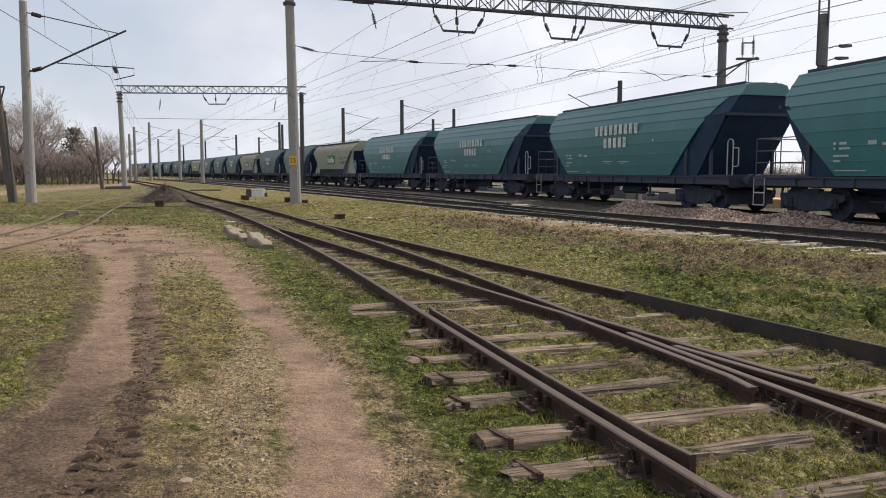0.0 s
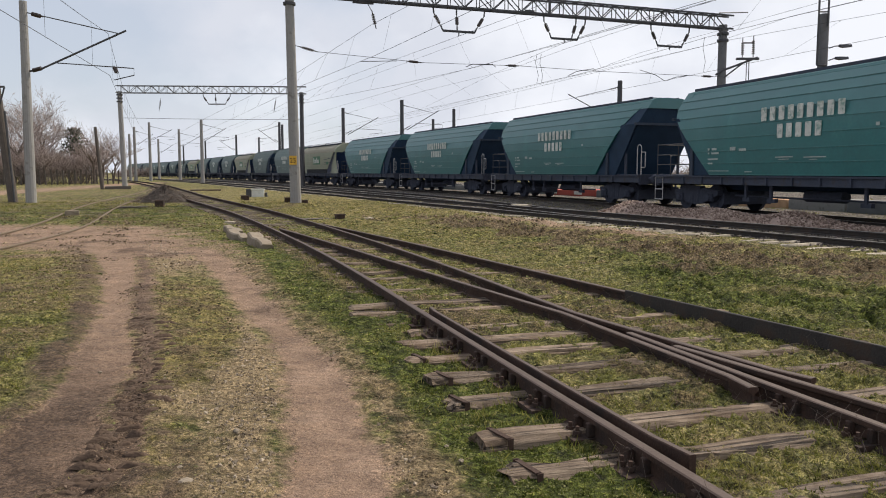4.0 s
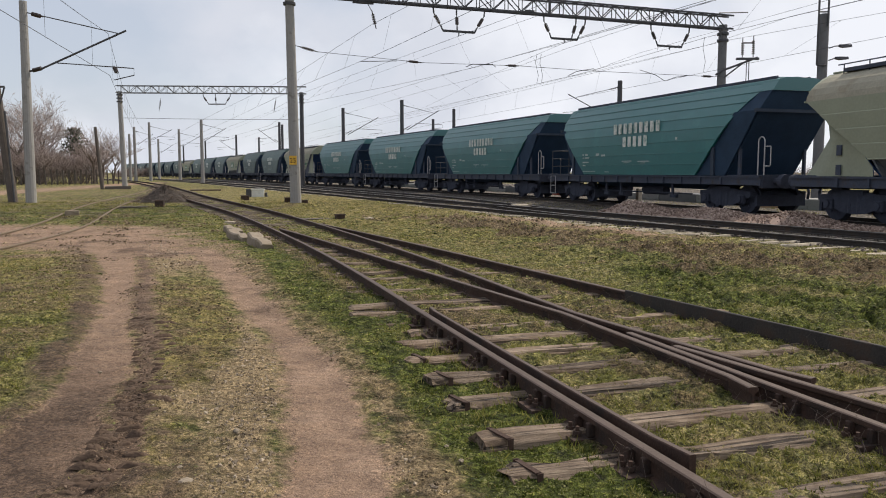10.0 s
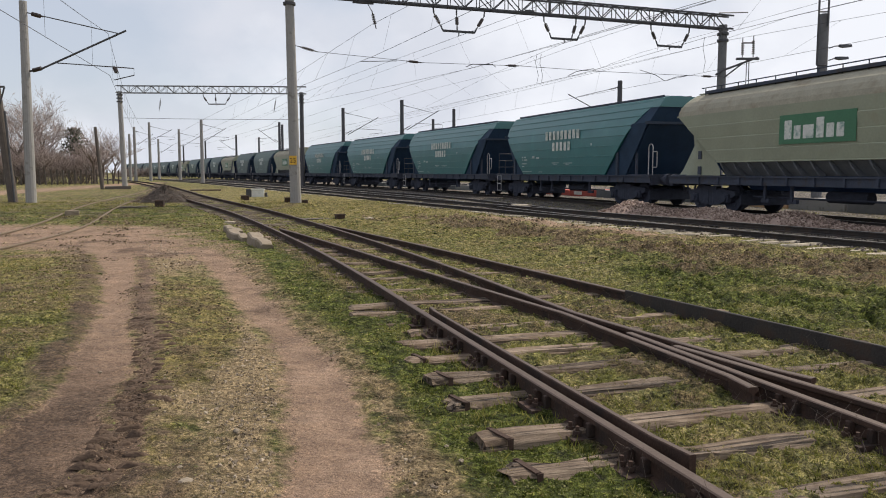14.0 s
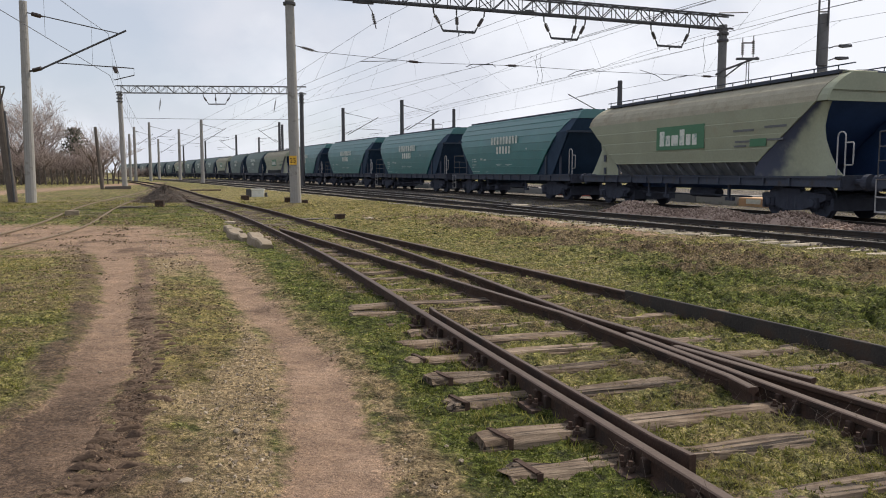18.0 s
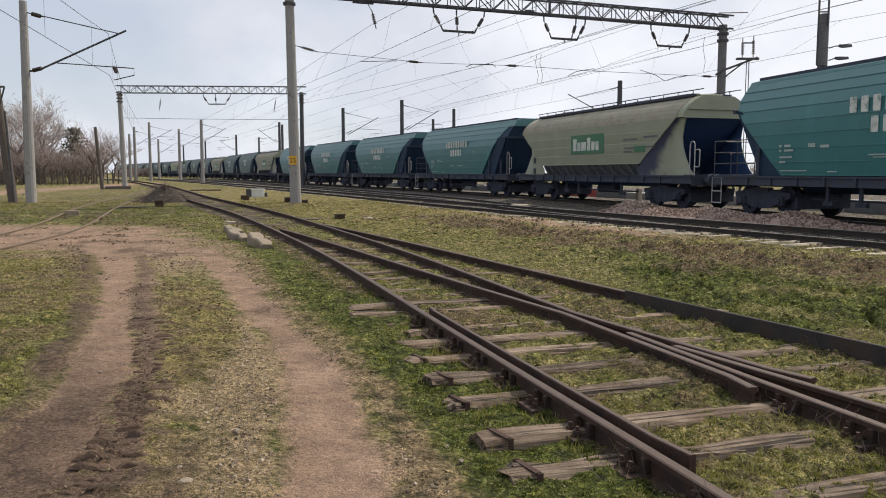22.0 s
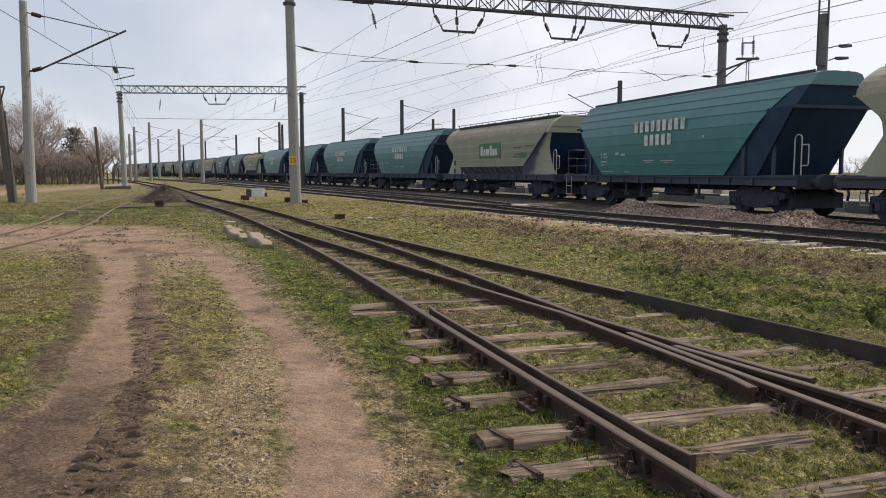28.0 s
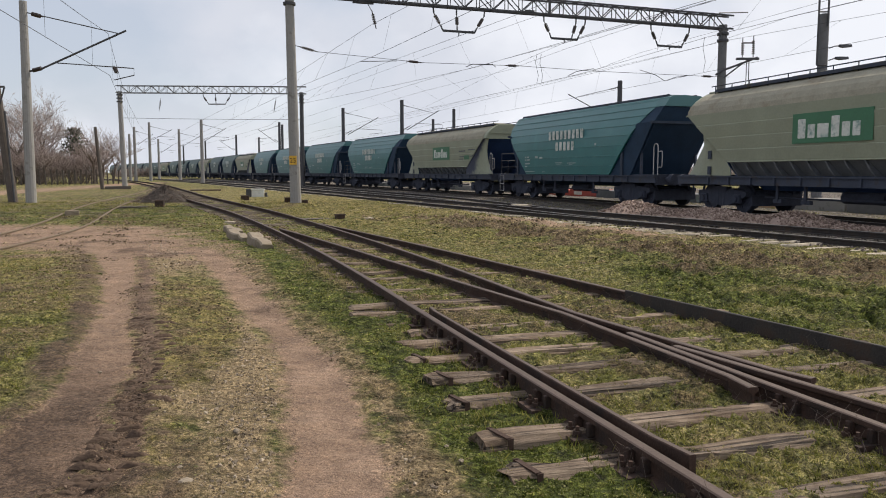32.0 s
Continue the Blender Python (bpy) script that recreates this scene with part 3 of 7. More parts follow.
    for sp, lo, hi in ((STRAIGHT, -8, 26), (BRANCH, -8, 22)):
        swell = np.maximum(swell, 1 - smooth01(0.6, 1.0, np.abs(x - sp.at(np.clip(y, lo, hi))))) * (y < 26)
    z += swell * (0.012 + 0.055 * np.clip(nm + 0.5 * nf + 0.15, -0.1, 0.6)) * smooth01(-0.5, 0.9, off)
    z -= 0.012 * np.exp(-((off + 1.30) / 0.38) ** 2) * (1 - smooth01(4.8, 8.0, y))
    z += 0.03 * np.exp(-((off + 1.25) / 0.5) ** 2) * smooth01(6.5, 9, y) * (1 - smooth01(14, 18, y)) * (0.6 + 1.6 * nm)
    return z, dirt, np.clip(mud, 0, 1), np.clip(gravel, 0, 1), stones, np.clip(lush, 0, 1), np.clip(moss, 0, 1), np.clip(soil, 0, 1), np.clip(dry, 0, 1)


def build_ground():
    xs = steps((-2500, -400, 6), (-400, -80, 12), (-80, -30, 25), (-30, -12, 45), (-12, -6, 40), (-6, -3.6, 36), (-3.6, -1.2, 72), (-1.2, 1.5, 45), (1.5, 8.5, 140), (8.5, 12, 40), (12, 40, 50), (40, 120, 20), (120, 500, 10), (500, 2500, 6))
    ys = steps((-1200, -60, 8), (-60, -4, 14), (-4, 2, 16), (2, 2.8, 10), (2.8, 6.4, 190), (6.4, 9, 60), (9, 15, 130), (15, 20, 70), (20, 40, 80), (40, 100, 60), (100, 300, 30), (300, 3000, 14))
    gx, gy = np.meshgrid(xs, ys)
    x, y = gx.ravel(), gy.ravel()
    z, dirt, mud, gravel, stones, lush, moss, soil, dry = ground_fields(x, y)
    nx, ny = len(xs), len(ys)
    i = np.arange(nx * ny).reshape(ny, nx)
    faces = np.stack([i[:-1, :-1], i[:-1, 1:], i[1:, 1:], i[1:, :-1]], -1).reshape(-1, 4)
    me = bpy.data.meshes.new("ground")
    me.from_pydata(np.stack([x, y, z], 1).tolist(), [], faces.tolist())
    for key, v in (("dirt", dirt), ("mud", mud), ("gravel", gravel), ("stones", stones), ("lush", lush), ("moss", moss), ("soil", soil), ("dry", dry)):
        me.attributes.new(key, "FLOAT", "POINT").data.foreach_set("value", v.astype(np.float32))
    for p in me.polygons:
        p.use_smooth = True
    me.materials.append(ground_material())
    return tagged(new("ground", me), "patchy spring grass with worn dirt tyre tracks", "ground", kind="structure")


def ground_material():
    m = bpy.data.materials.new("grass_and_dirt")
    m.use_nodes = True
    ns, ln = m.node_tree.nodes, m.node_tree.links
    b = ns["Principled BSDF"]
    geo = ns.new("ShaderNodeNewGeometry")

    def tex(scale, detail=6.0, rough=0.55):
        n = ns.new("ShaderNodeTexNoise")
        n.inputs["Scale"].default_value, n.inputs["Detail"].default_value, n.inputs["Roughness"].default_value = scale, detail, rough
        ln.new(geo.outputs["Position"], n.inputs["Vector"])
        return n.outputs["Fac"]

    def ramp(src, *stops):
        r = ns.new("ShaderNodeValToRGB")
        e = r.color_ramp.elements
        while len(e) < len(stops):
            e.new(0.5)
        for k, (p, c) in zip(e, stops):
            k.position, k.color = p, (*c, 1)
        ln.new(src, r.inputs[0])
        return r.outputs[0]

    def mix(fac, a, c, blend="MIX"):
        n = ns.new("ShaderNodeMix")
        n.data_type, n.blend_type = "RGBA", blend
        for s, v in ((0, fac), (6, a), (7, c)):
            if isinstance(v, bpy.types.NodeSocket):
                ln.new(v, n.inputs[s])
            else:
                n.inputs[s].default_value = v if s == 0 else (*v, 1)
        return n.outputs[2]

    def math_(op, a, c):
        n = ns.new("ShaderNodeMath")
        n.operation = op
        for s, v in ((0, a), (1, c)):
            if isinstance(v, bpy.types.NodeSocket):
                ln.new(v, n.inputs[s])
            else:
                n.inputs[s].default_value = v
        return n.outputs[0]

    def attr(name):
        n = ns.new("ShaderNodeAttribute")
        n.attribute_name = name
        return n.outputs["Fac"]

    big, midn, fin, mot, grain = tex(0.22, 5), tex(1.6, 7, 0.6), tex(11, 6, 0.65), tex(38, 5, 0.65), tex(120, 5, 0.65)
    green = ramp(fin, (0.36, (0.025, 0.031, 0.009)), (0.5, (0.098, 0.104, 0.030)), (0.64, (0.212, 0.205, 0.074)))
    straw = ramp(fin, (0.36, (0.062, 0.053, 0.023)), (0.5, (0.165, 0.142, 0.065)), (0.66, (0.305, 0.262, 0.135)))
    patches = math_("ADD", math_("MULTIPLY", big, 0.9), math_("MULTIPLY", midn, 0.9))
    grass = mix(ramp(patches, (0.76, (0, 0, 0)), (1.02, (1, 1, 1))), green, straw)
    bare = ramp(midn, (0.3, (0.062, 0.042, 0.028)), (0.7, (0.130, 0.092, 0.062)))
    grass = mix(math_("MULTIPLY", attr("lush"), 0.85), grass, green)
    grass = mix(ramp(math_("SUBTRACT", math_("ADD", midn, math_("MULTIPLY", fin, 0.35)), math_("MULTIPLY", attr("lush"), 0.12)), (0.74, (0, 0, 0)), (0.86, (1, 1, 1))), grass, bare)
    deep = ramp(fin, (0.36, (0.020, 0.025, 0.006)), (0.5, (0.061, 0.077, 0.015)), (0.64, (0.138, 0.148, 0.038)))
    earth = ramp(math_("ADD", math_("MULTIPLY", midn, 0.5), math_("MULTIPLY", fin, 0.5)), (0.32, (0.050, 0.036, 0.022)), (0.5, (0.112, 0.083, 0.050)), (0.68, (0.195, 0.150, 0.090)))
    dirt = ramp(math_("ADD", math_("MULTIPLY", midn, 0.7), math_("MULTIPLY", fin, 0.3)), (0.3, (0.156, 0.105, 0.075)), (0.5, (0.230, 0.158, 0.116)), (0.72, (0.315, 0.225, 0.170)))
    peb = ns.new("ShaderNodeTexVoronoi")
    peb.inputs["Scale"].default_value = 46.0
    ln.new(geo.outputs["Position"], peb.inputs["Vector"])
    stone = ramp(peb.outputs["Color"], (0.1, (0.130, 0.094, 0.056)), (0.5, (0.230, 0.170, 0.103)), (0.9, (0.390, 0.298, 0.190)))
    stone = mix(0.12, stone, straw)
    brk = math_("SUBTRACT", math_("ADD", math_("MULTIPLY", midn, 0.7), math_("MULTIPLY", fin, 0.9)), 0.8)

    def mask(name, soft=1.0, wide=0.17):
        return ramp(math_("ADD", attr(name), math_("MULTIPLY", brk, soft)), (0.5 - wide, (0, 0, 0)), (0.5 + wide, (1, 1, 1)))

    rock = ramp(peb.outputs["Color"], (0.1, (0.048, 0.043, 0.040)), (0.5, (0.106, 0.093, 0.085)), (0.9, (0.20, 0.176, 0.160)))
    grass = mix(mask("dry", 1.6, 0.35), grass, mix(0.45, straw, (0.185, 0.152, 0.046)))
    grass = mix(mask("moss", 1.3, 0.30), grass, deep)
    grass = mix(mask("soil", 1.6, 0.30), grass, earth)
    col = mix(mask("gravel", 1.8, 0.26), grass, stone)
    col = mix(mask("dirt", 1.3, 0.24), col, dirt)
    col = mix(mask("stones", 1.0), col, rock)
    col = mix(math_("MULTIPLY", mask("mud", 1.6, 0.32), 0.93), col, ramp(math_("ADD", math_("MULTIPLY", fin, 0.5), math_("MULTIPLY", mot, 0.5)), (0.38, (0.028, 0.019, 0.014)), (0.5, (0.068, 0.046, 0.033)), (0.62, (0.128, 0.088, 0.065))))
    col = mix(math_("SUBTRACT", 0.9, math_("MULTIPLY", math_("MAXIMUM", attr("dirt"), attr("gravel")), 0.25)), col, ramp(grain, (0.28, (0.12, 0.12, 0.12)), (0.5, (0.95, 0.95, 0.95)), (0.72, (2.1, 2.04, 1.92))), "MULTIPLY")
    col = mix(math_("SUBTRACT", 0.85, math_("MULTIPLY", math_("MAXIMUM", attr("dirt"), math_("MAXIMUM", attr("mud"), attr("gravel"))), 0.60)), col, ramp(mot, (0.38, (0.35, 0.35, 0.35)), (0.5, (1.0, 1.0, 1.0)), (0.62, (1.65, 1.62, 1.5))), "MULTIPLY")
    lump = tex(4.6, 5, 0.6)
    col = mix(math_("SUBTRACT", 0.9, math_("MULTIPLY", math_("MAXIMUM", attr("dirt"), math_("MAXIMUM", attr("mud"), attr("gravel"))), 0.65)), col, ramp(lump, (0.36, (0.48, 0.48, 0.46)), (0.5, (1.0, 1.0, 1.0)), (0.64, (1.42, 1.40, 1.28))), "MULTIPLY")
    ln.new(col, b.inputs["Base Color"])
    b.inputs["Roughness"].default_value = 0.95
    b.inputs["Specular IOR Level"].default_value = 0.2
    bp = ns.new("ShaderNodeBump")
    bp.inputs["Distance"].default_value = 0.05
    ln.new(math_("SUBTRACT", 1.0, math_("MULTIPLY", math_("MAXIMUM", attr("dirt"), attr("mud")), 0.30)), bp.inputs["Strength"])
    cush = ns.new("ShaderNodeTexVoronoi")
    cush.feature = "SMOOTH_F1"
    cush.inputs["Scale"].default_value, cush.inputs["Detail"].default_value = 13.0, 1.0
    ln.new(geo.outputs["Position"], cush.inputs["Vector"])
    plain = math_("MAXIMUM", attr("dirt"), math_("MAXIMUM", attr("mud"), attr("gravel")))
    pads = math_("MULTIPLY", math_("MULTIPLY", cush.outputs["Distance"], -1.3), math_("SUBTRACT", 1.0, plain))
    ln.new(math_("ADD", math_("ADD", math_("ADD", math_("MULTIPLY", fin, 0.9), pads), math_("MULTIPLY", lump, 1.6)), math_("ADD", math_("MULTIPLY", mot, 0.7), math_("MULTIPLY", grain, 0.35))), bp.inputs["Height"])
    ln.new(bp.outputs[0], b.inputs["Normal"])
    return m


ground = build_ground()


# ---- rails and sleepers ----
RAIL_SECTION = [(-0.0625, 0.0), (0.0625, 0.0), (0.0625, 0.012), (0.010, 0.032), (0.010, 0.105), (0.035, 0.118), (0.035, 0.146), (0.026, 0.152), (-0.026, 0.152), (-0.035, 0.146), (-0.035, 0.118), (-0.010, 0.105), (-0.010, 0.032), (-0.0625, 0.012)]


PLATE_SECTION = [(-0.022, -0.05), (0.022, -0.05), (0.022, 0.145), (0.016, 0.152), (-0.016, 0.152), (-0.022, 0.145)]


def rail(name, pts, top, parent=None, label="", body=None, head=None, section=None):
    """A rail with foot, web and head along ground points; top gives the height of its running face."""
    pts = [Vector((p[0], p[1], 0)) for p in pts]
    tops = top if isinstance(top, (list, tuple, np.ndarray)) else [top] * len(pts)
    bm = bmesh.new()
    rings = []
    section = section or RAIL_SECTION
    for i, p in enumerate(pts):
        d = (pts[min(i + 1, len(pts) - 1)] - pts[max(i - 1, 0)]).normalized()
        r = Vector((d.y, -d.x, 0))
        rings.append([bm.verts.new(p + r * a + Vector((0, 0, float(tops[i]) - 0.152 + b))) for a, b in section])
    n = len(section)
    for a, b in zip(rings, rings[1:]):
        for j in range(n):
            f = bm.faces.new((a[j], b[j], b[(j + 1) % n], a[(j + 1) % n]))
            f.material_index = 1 if j in ((6, 7, 8) if n > 6 else (3,)) else 0
    bm.faces.new(rings[0])
    bm.faces.new(rings[-1][::-1])
    ob = part(name, bm, body or M_RAIL, parent, label)
    ob.data.materials.append(head or M_RAILTOP)
    return ob


def thing(name, label, category, at=(0, 0, 0), group="", kind="", turn=0.0):
    ob = new(name)
    ob.empty_display_size = 0.2
    ob.matrix_world = pose(*at, 0, 0, math.degrees(turn))
    return tagged(ob, label, category, group, kind)


SLEEPERS = {}


def sleeper_mesh(seed, length, width, height, material):
    """A weathered timber: slightly crooked, with split ends."""
    key = (seed, round(length, 2), width, material.name)
    if key not in SLEEPERS:
        rnd = random.Random(seed * 7 + int(length * 100))
        bm = bmesh.new()
        secs = []
        cuts = (0, 0.012, 0.06, 0.14, 0.25, 0.36, 0.48, 0.60, 0.70, 0.82, 0.92, 0.985, 1)
        for i, f in enumerate(cuts):
            end = i in (0, len(cuts) - 1)
            x = -length / 2 + length * f
            j = [rnd.uniform(-0.014, 0.014) for _ in range(8)]
            rot_l, rot_r = (rnd.uniform(0.0, 0.045) if rnd.random() < 0.35 else 0.0 for _ in range(2))
            w, h = width / 2 - 0.008 * end, height - 0.008 * end
            secs.append([(x + j[6] * end * 4, -w + j[0], 0), (x, w + j[1], 0), (x + j[7] * end * 4, w + j[2] - rot_r * 0.4, h * 0.80 - rot_r), (x + j[2] * end * 3, w - 0.024 + j[3] - rot_r, h + j[5] * 0.6 - rot_r * 0.35), (x + j[5] * end * 4, 0.01 + j[4], h - 0.006 + j[4] * 0.8), (x, -w + 0.024 + j[4] + rot_l, h + j[3] * 0.6 - rot_l * 0.35), (x, -w + j[5] + rot_l * 0.4, h * 0.80 - rot_l)])
        solid(bm, secs)
        me = bpy.data.meshes.new("sleeper")
        bm.to_mesh(me)
        bm.free()
        me.materials.append(material)
        SLEEPERS[key] = me
    return SLEEPERS[key]


def lay_sleepers(parent, spl, y0, y1, gap, off0, off1, top, material, limit=300, jitter=0.05, sink=0.010, rows=None):
    """Timbers across the line, from off0 to off1 metres to the right of it (numbers or functions of y)."""
    rnd = random.Random(int(y0 * 10) + 5)
    y, k = y0, 0
    while y < y1 and k < limit and (rows is None or k < len(rows)):
        a = off0(y) if callable(off0) else off0
        if rows:
            y, a = rows[k]
        b = off1(y) if callable(off1) else off1
        a, b = a + rnd.uniform(-jitter, jitter), b + rnd.uniform(-jitter, jitter)
        s = float(spl.slope(y))
        x, yy = spl.side(y, (a + b) / 2)
        t = float(top(y)) if callable(top) else top
        ob = new("sleeper", sleeper_mesh(k % 9, b - a, 0.22, 0.16, material))
        ob.parent = parent
        ob.matrix_basis = pose(float(x), float(yy), t - 0.16 + rnd.uniform(-sink, 0.010), rnd.uniform(-1.5, 1.5), rnd.uniform(-0.6, 0.6), math.degrees(math.atan(-s)) + rnd.uniform(-1.2, 1.2))
        y += gap * (1 + rnd.uniform(-0.06, 0.06)) / math.sqrt(1 + s * s)
        k += 1


def rail_pts(spl, ys, off):
    return [tuple(float(c) for c in spl.side(y, off)) for y in ys]


def near_top(y):
    return 0.15 + float(far_rise(y))


def branch_gap(y):
    """How far the branch lies to the right of the straight track."""
    return float((BRANCH.at(np.clip(y, -8, 22.4)) - STRAIGHT.at(y))) * 0.95


FROG_Y = 7.15          # where the two inner rails meet


def chairs(t):
    """Cast chairs and bolts that hold the rails, beside each rail at every timber."""
    bm = bmesh.new()
    box(bm, 0.0, 0, -0.03, 0.15, 0.24, 0.032)
    for k in (-1, 1):
        box(bm, 0.052, k * 0.080, 0.0, 0.048, 0.038, 0.088, bevel=0.006)
        tube(bm, [(-0.015, k * 0.045, 0.0), (-0.015, k * 0.045, 0.062)], 0.013, 6)
        tube(bm, [(-0.015, k * 0.045, 0.012), (-0.015, k * 0.045, 0.034)], 0.026, 6)
    first = part("rail_chair", bm, M_RAIL, t)
    first.matrix_basis = pose(*map(float, STRAIGHT.side(1.4, -RAIL_HALF - 0.12)), 0.02)
    y = 2.0
    while y < 8.4:
        turn = math.degrees(math.atan(-float(STRAIGHT.slope(y))))
        for spl, off in ((STRAIGHT, -RAIL_HALF), (STRAIGHT, RAIL_HALF), (BRANCH, RAIL_HALF)):
            ob = new("rail_chair", first.data)
            ob.parent = t
            x, yy = spl.side(y, off - 0.085)
            ob.matrix_basis = pose(float(x), float(yy), 0.03, 0, 0, turn)
        y += 0.57


def build_turnout():
    t = thing("railway_turnout", "old rusty railway turnout on weathered timber sleepers in grass", "railway track", kind="structure")
    ys = line_y(-6, 158)
    rail("stock_rail", rail_pts(STRAIGHT, ys, -RAIL_HALF), [near_top(y) for y in ys], t)
    y2 = line_y(-6, 22.0)
    rail("stock_rail", rail_pts(BRANCH, y2, RAIL_HALF), [near_top(y) for y in y2], t)
    # each closure rail runs on past the crossing as a wing rail, beside the other's nose
    def wing(own, own_off, other, other_off, sign, y_end):
        out = []
        for y in line_y(y_end, 20.6):
            x0, y0 = map(float, own.side(y, own_off))
            k = 1 / math.sqrt(1 + float(other.slope(y0)) ** 2)
            off = (x0 - float(other.at(y0))) * k
            if y < 11 and sign * (off - other_off) > -0.118:
                x0, y0 = map(float, other.side(y0, other_off - sign * (0.118 + (0.05 if y < y_end + 0.2 else 0))))
            out.append((x0, y0))
        return out

    pts = wing(STRAIGHT, RAIL_HALF, BRANCH, -RAIL_HALF, -1, 5.45) + rail_pts(STRAIGHT, line_y(20.8, 158), RAIL_HALF)
    rail("closure_rail", pts, [near_top(p[1]) for p in pts], t)
    pts = wing(BRANCH, -RAIL_HALF, STRAIGHT, RAIL_HALF, 1, 5.33)
    rail("switch_blade", pts, [near_top(p[1]) for p in pts], t)
    yc = line_y(-6, FROG_Y - 0.35)
    rail("frog_rail", rail_pts(STRAIGHT, yc, RAIL_HALF), [near_top(y) for y in yc], t)
    rail("frog_rail", rail_pts(BRANCH, yc, -RAIL_HALF), [near_top(y) for y in yc], t)
    yg = line_y(4.07, 8.5)
    rail("check_rail", [tuple(map(float, STRAIGHT.side(y, -RAIL_HALF + 0.125 + 0.03 * (k in (0, len(yg) - 1))))) for k, y in enumerate(yg)], 0.160, t, "dark rusty check rail beside the stock rail", M_RAIL, M_RAILTOP, PLATE_SECTION)
    yg = line_y(-5, 9.05)
    rail("check_rail", [tuple(map(float, BRANCH.side(y, RAIL_HALF - 0.110))) for y in yg], 0.190, t, "tall dark grey check rail beside the stock rail", M_DARKRAIL, M_DARKRAIL, PLATE_SECTION)
    far_end = lambda y: 1.25 + max(0.0, branch_gap(y))
    near_rows = [(4.40, -1.45), (4.95, -1.44), (5.66, -1.40), (6.23, -1.33), (6.87, -1.31), (7.40, -1.22), (7.93, -1.02), (8.43, -1.28), (8.95, -1.36), (9.44, -1.34)]
    lay_sleepers(t, STRAIGHT, -5.9, 4.2, 0.60, -1.36, lambda y: 1.25 + min(2.2, branch_gap(y)), 0.040, M_SLEEPER, jitter=0.08, sink=0.02)
    lay_sleepers(t, STRAIGHT, 4.4, 10, 0.60, -1.36, far_end, 0.046, M_SLEEPER, jitter=0.02, sink=0.010, rows=near_rows)
    lay_sleepers(t, STRAIGHT, 10.02, 22.0, 0.60, -0.99, far_end, 0.032, M_SLEEPER, jitter=0.17, sink=0.045)
    chairs(t)
    lay_sleepers(t, STRAIGHT, 22.3, 90, 0.66, -1.25, 1.25, lambda y: near_top(y) - 0.125, M_SLEEPER_DARK)
    return t


def build_plain_track(name, label, spl, y0, y1, top_l, top_r, gap, sleeper_top, material, y_sl, half_sl=1.25, rust=None, head=None):
    t = thing(name, label, "railway track", kind="structure")
    ys = line_y(y0, y1)
    rail("rail", rail_pts(spl, ys, -RAIL_HALF), [top_l(y) for y in ys], t, "", rust, head or rust)
    rail("rail", rail_pts(spl, ys, RAIL_HALF), [top_r(y) for y in ys], t, "", rust, head or rust)
    if gap:
        lay_sleepers(t, spl, y_sl[0], y_sl[1], gap, -half_sl, half_sl, sleeper_top, material)
    return t


class TrainLine:
    """The train's track, in the same form as a Spline."""

    def __init__(self, off):
        self.pts = np.array([on_train_line(s, off)[:2] for s in np.arange(-60, 200, 1.0)])

    def at(self, y):
        return np.interp(y, self.pts[:, 1], self.pts[:, 0])

    slope, side = Spline.slope, Spline.side


build_turnout()
build_plain_track("left_track", "rusty track sunk into the dirt crossing", LEFT, 3, 70.5, lambda y: 0.045 + float(far_rise(y)) * 1.0, lambda y: 0.045 + float(far_rise(y)), 0.7, lambda y: 0.0 + float(far_rise(y)), M_SLEEPER_DARK, (26, 69), 1.25, M_DUSTYRAIL)
build_plain_track("main_track", "main line track with grey concrete sleepers", MAIN, -4, 158, lambda y: 0.27, lambda y: 0.33, 0.62, lambda y: 0.15, M_CONC_LIGHT, (26, 100), 1.3, M_DARKRAIL, M_MAINHEAD)
lay_sleepers(bpy.data.objects["main_track"], MAIN, 8, 26, 0.62, -1.78, 1.3, 0.152, M_CONC_LIGHT, jitter=0.08, sink=0.016)
TRACK_LINE = TrainLine(0.0)
build_plain_track("freight_track", "ballasted track under the freight train", TRACK_LINE, 2, 158, lambda y: TRAIN_Z, lambda y: TRAIN_Z, 0.62, lambda y: TRAIN_Z - 0.12, M_SLEEPER_DARK, (9, 120), 1.3, M_DARKRAIL, M_MAINHEAD)
INNER = Spline([(16, 8.75), (21, 6.45), (28, 3.9), (40, 0.6), (55, -5.0), (71, -11.6), (110, -29), (160, -53)])
build_plain_track("loop_track", "rusty loop track between two main tracks", INNER, 20.5, 158, lambda y: 0.262, lambda y: 0.262, 0.64, lambda y: 0.14, M_SLEEPER_DARK, (30, 100), 1.25, M_DARKRAIL, M_MAINHEAD)
build_plain_track("far_track", "rusty track beyond the low platform", TrainLine(11.0), 6, 158, lambda y: TRAIN_Z, lambda y: TRAIN_Z, 0, 0, M_CONC, (0, 0))


# ---- hopper wagons ----
def mirrored(pts):
    return pts + [(x, -y, z) for x, y, z in reversed(pts)]


def wheelset():
    bm = bmesh.new()
    tube(bm, [(0, -1.0, 0), (0, 1.0, 0)], 0.08, 10)
    for s in (-1, 1):
        tube(bm, [(0, s * 0.70, 0), (0, s * 0.74, 0)], 0.50, 28)
        tube(bm, [(0, s * 0.735, 0), (0, s * 0.86, 0)], 0.46, 28)
        for k in range(6):
            a = k * math.pi / 3
            box(bm, 0.27 * math.cos(a), s * 0.872, 0.27 * math.sin(a) - 0.05, 0.07, 0.03, 0.10)
        tube(bm, [(0, s * 0.86, 0), (0, s * 0.95, 0)], 0.16, 12)
    return bm


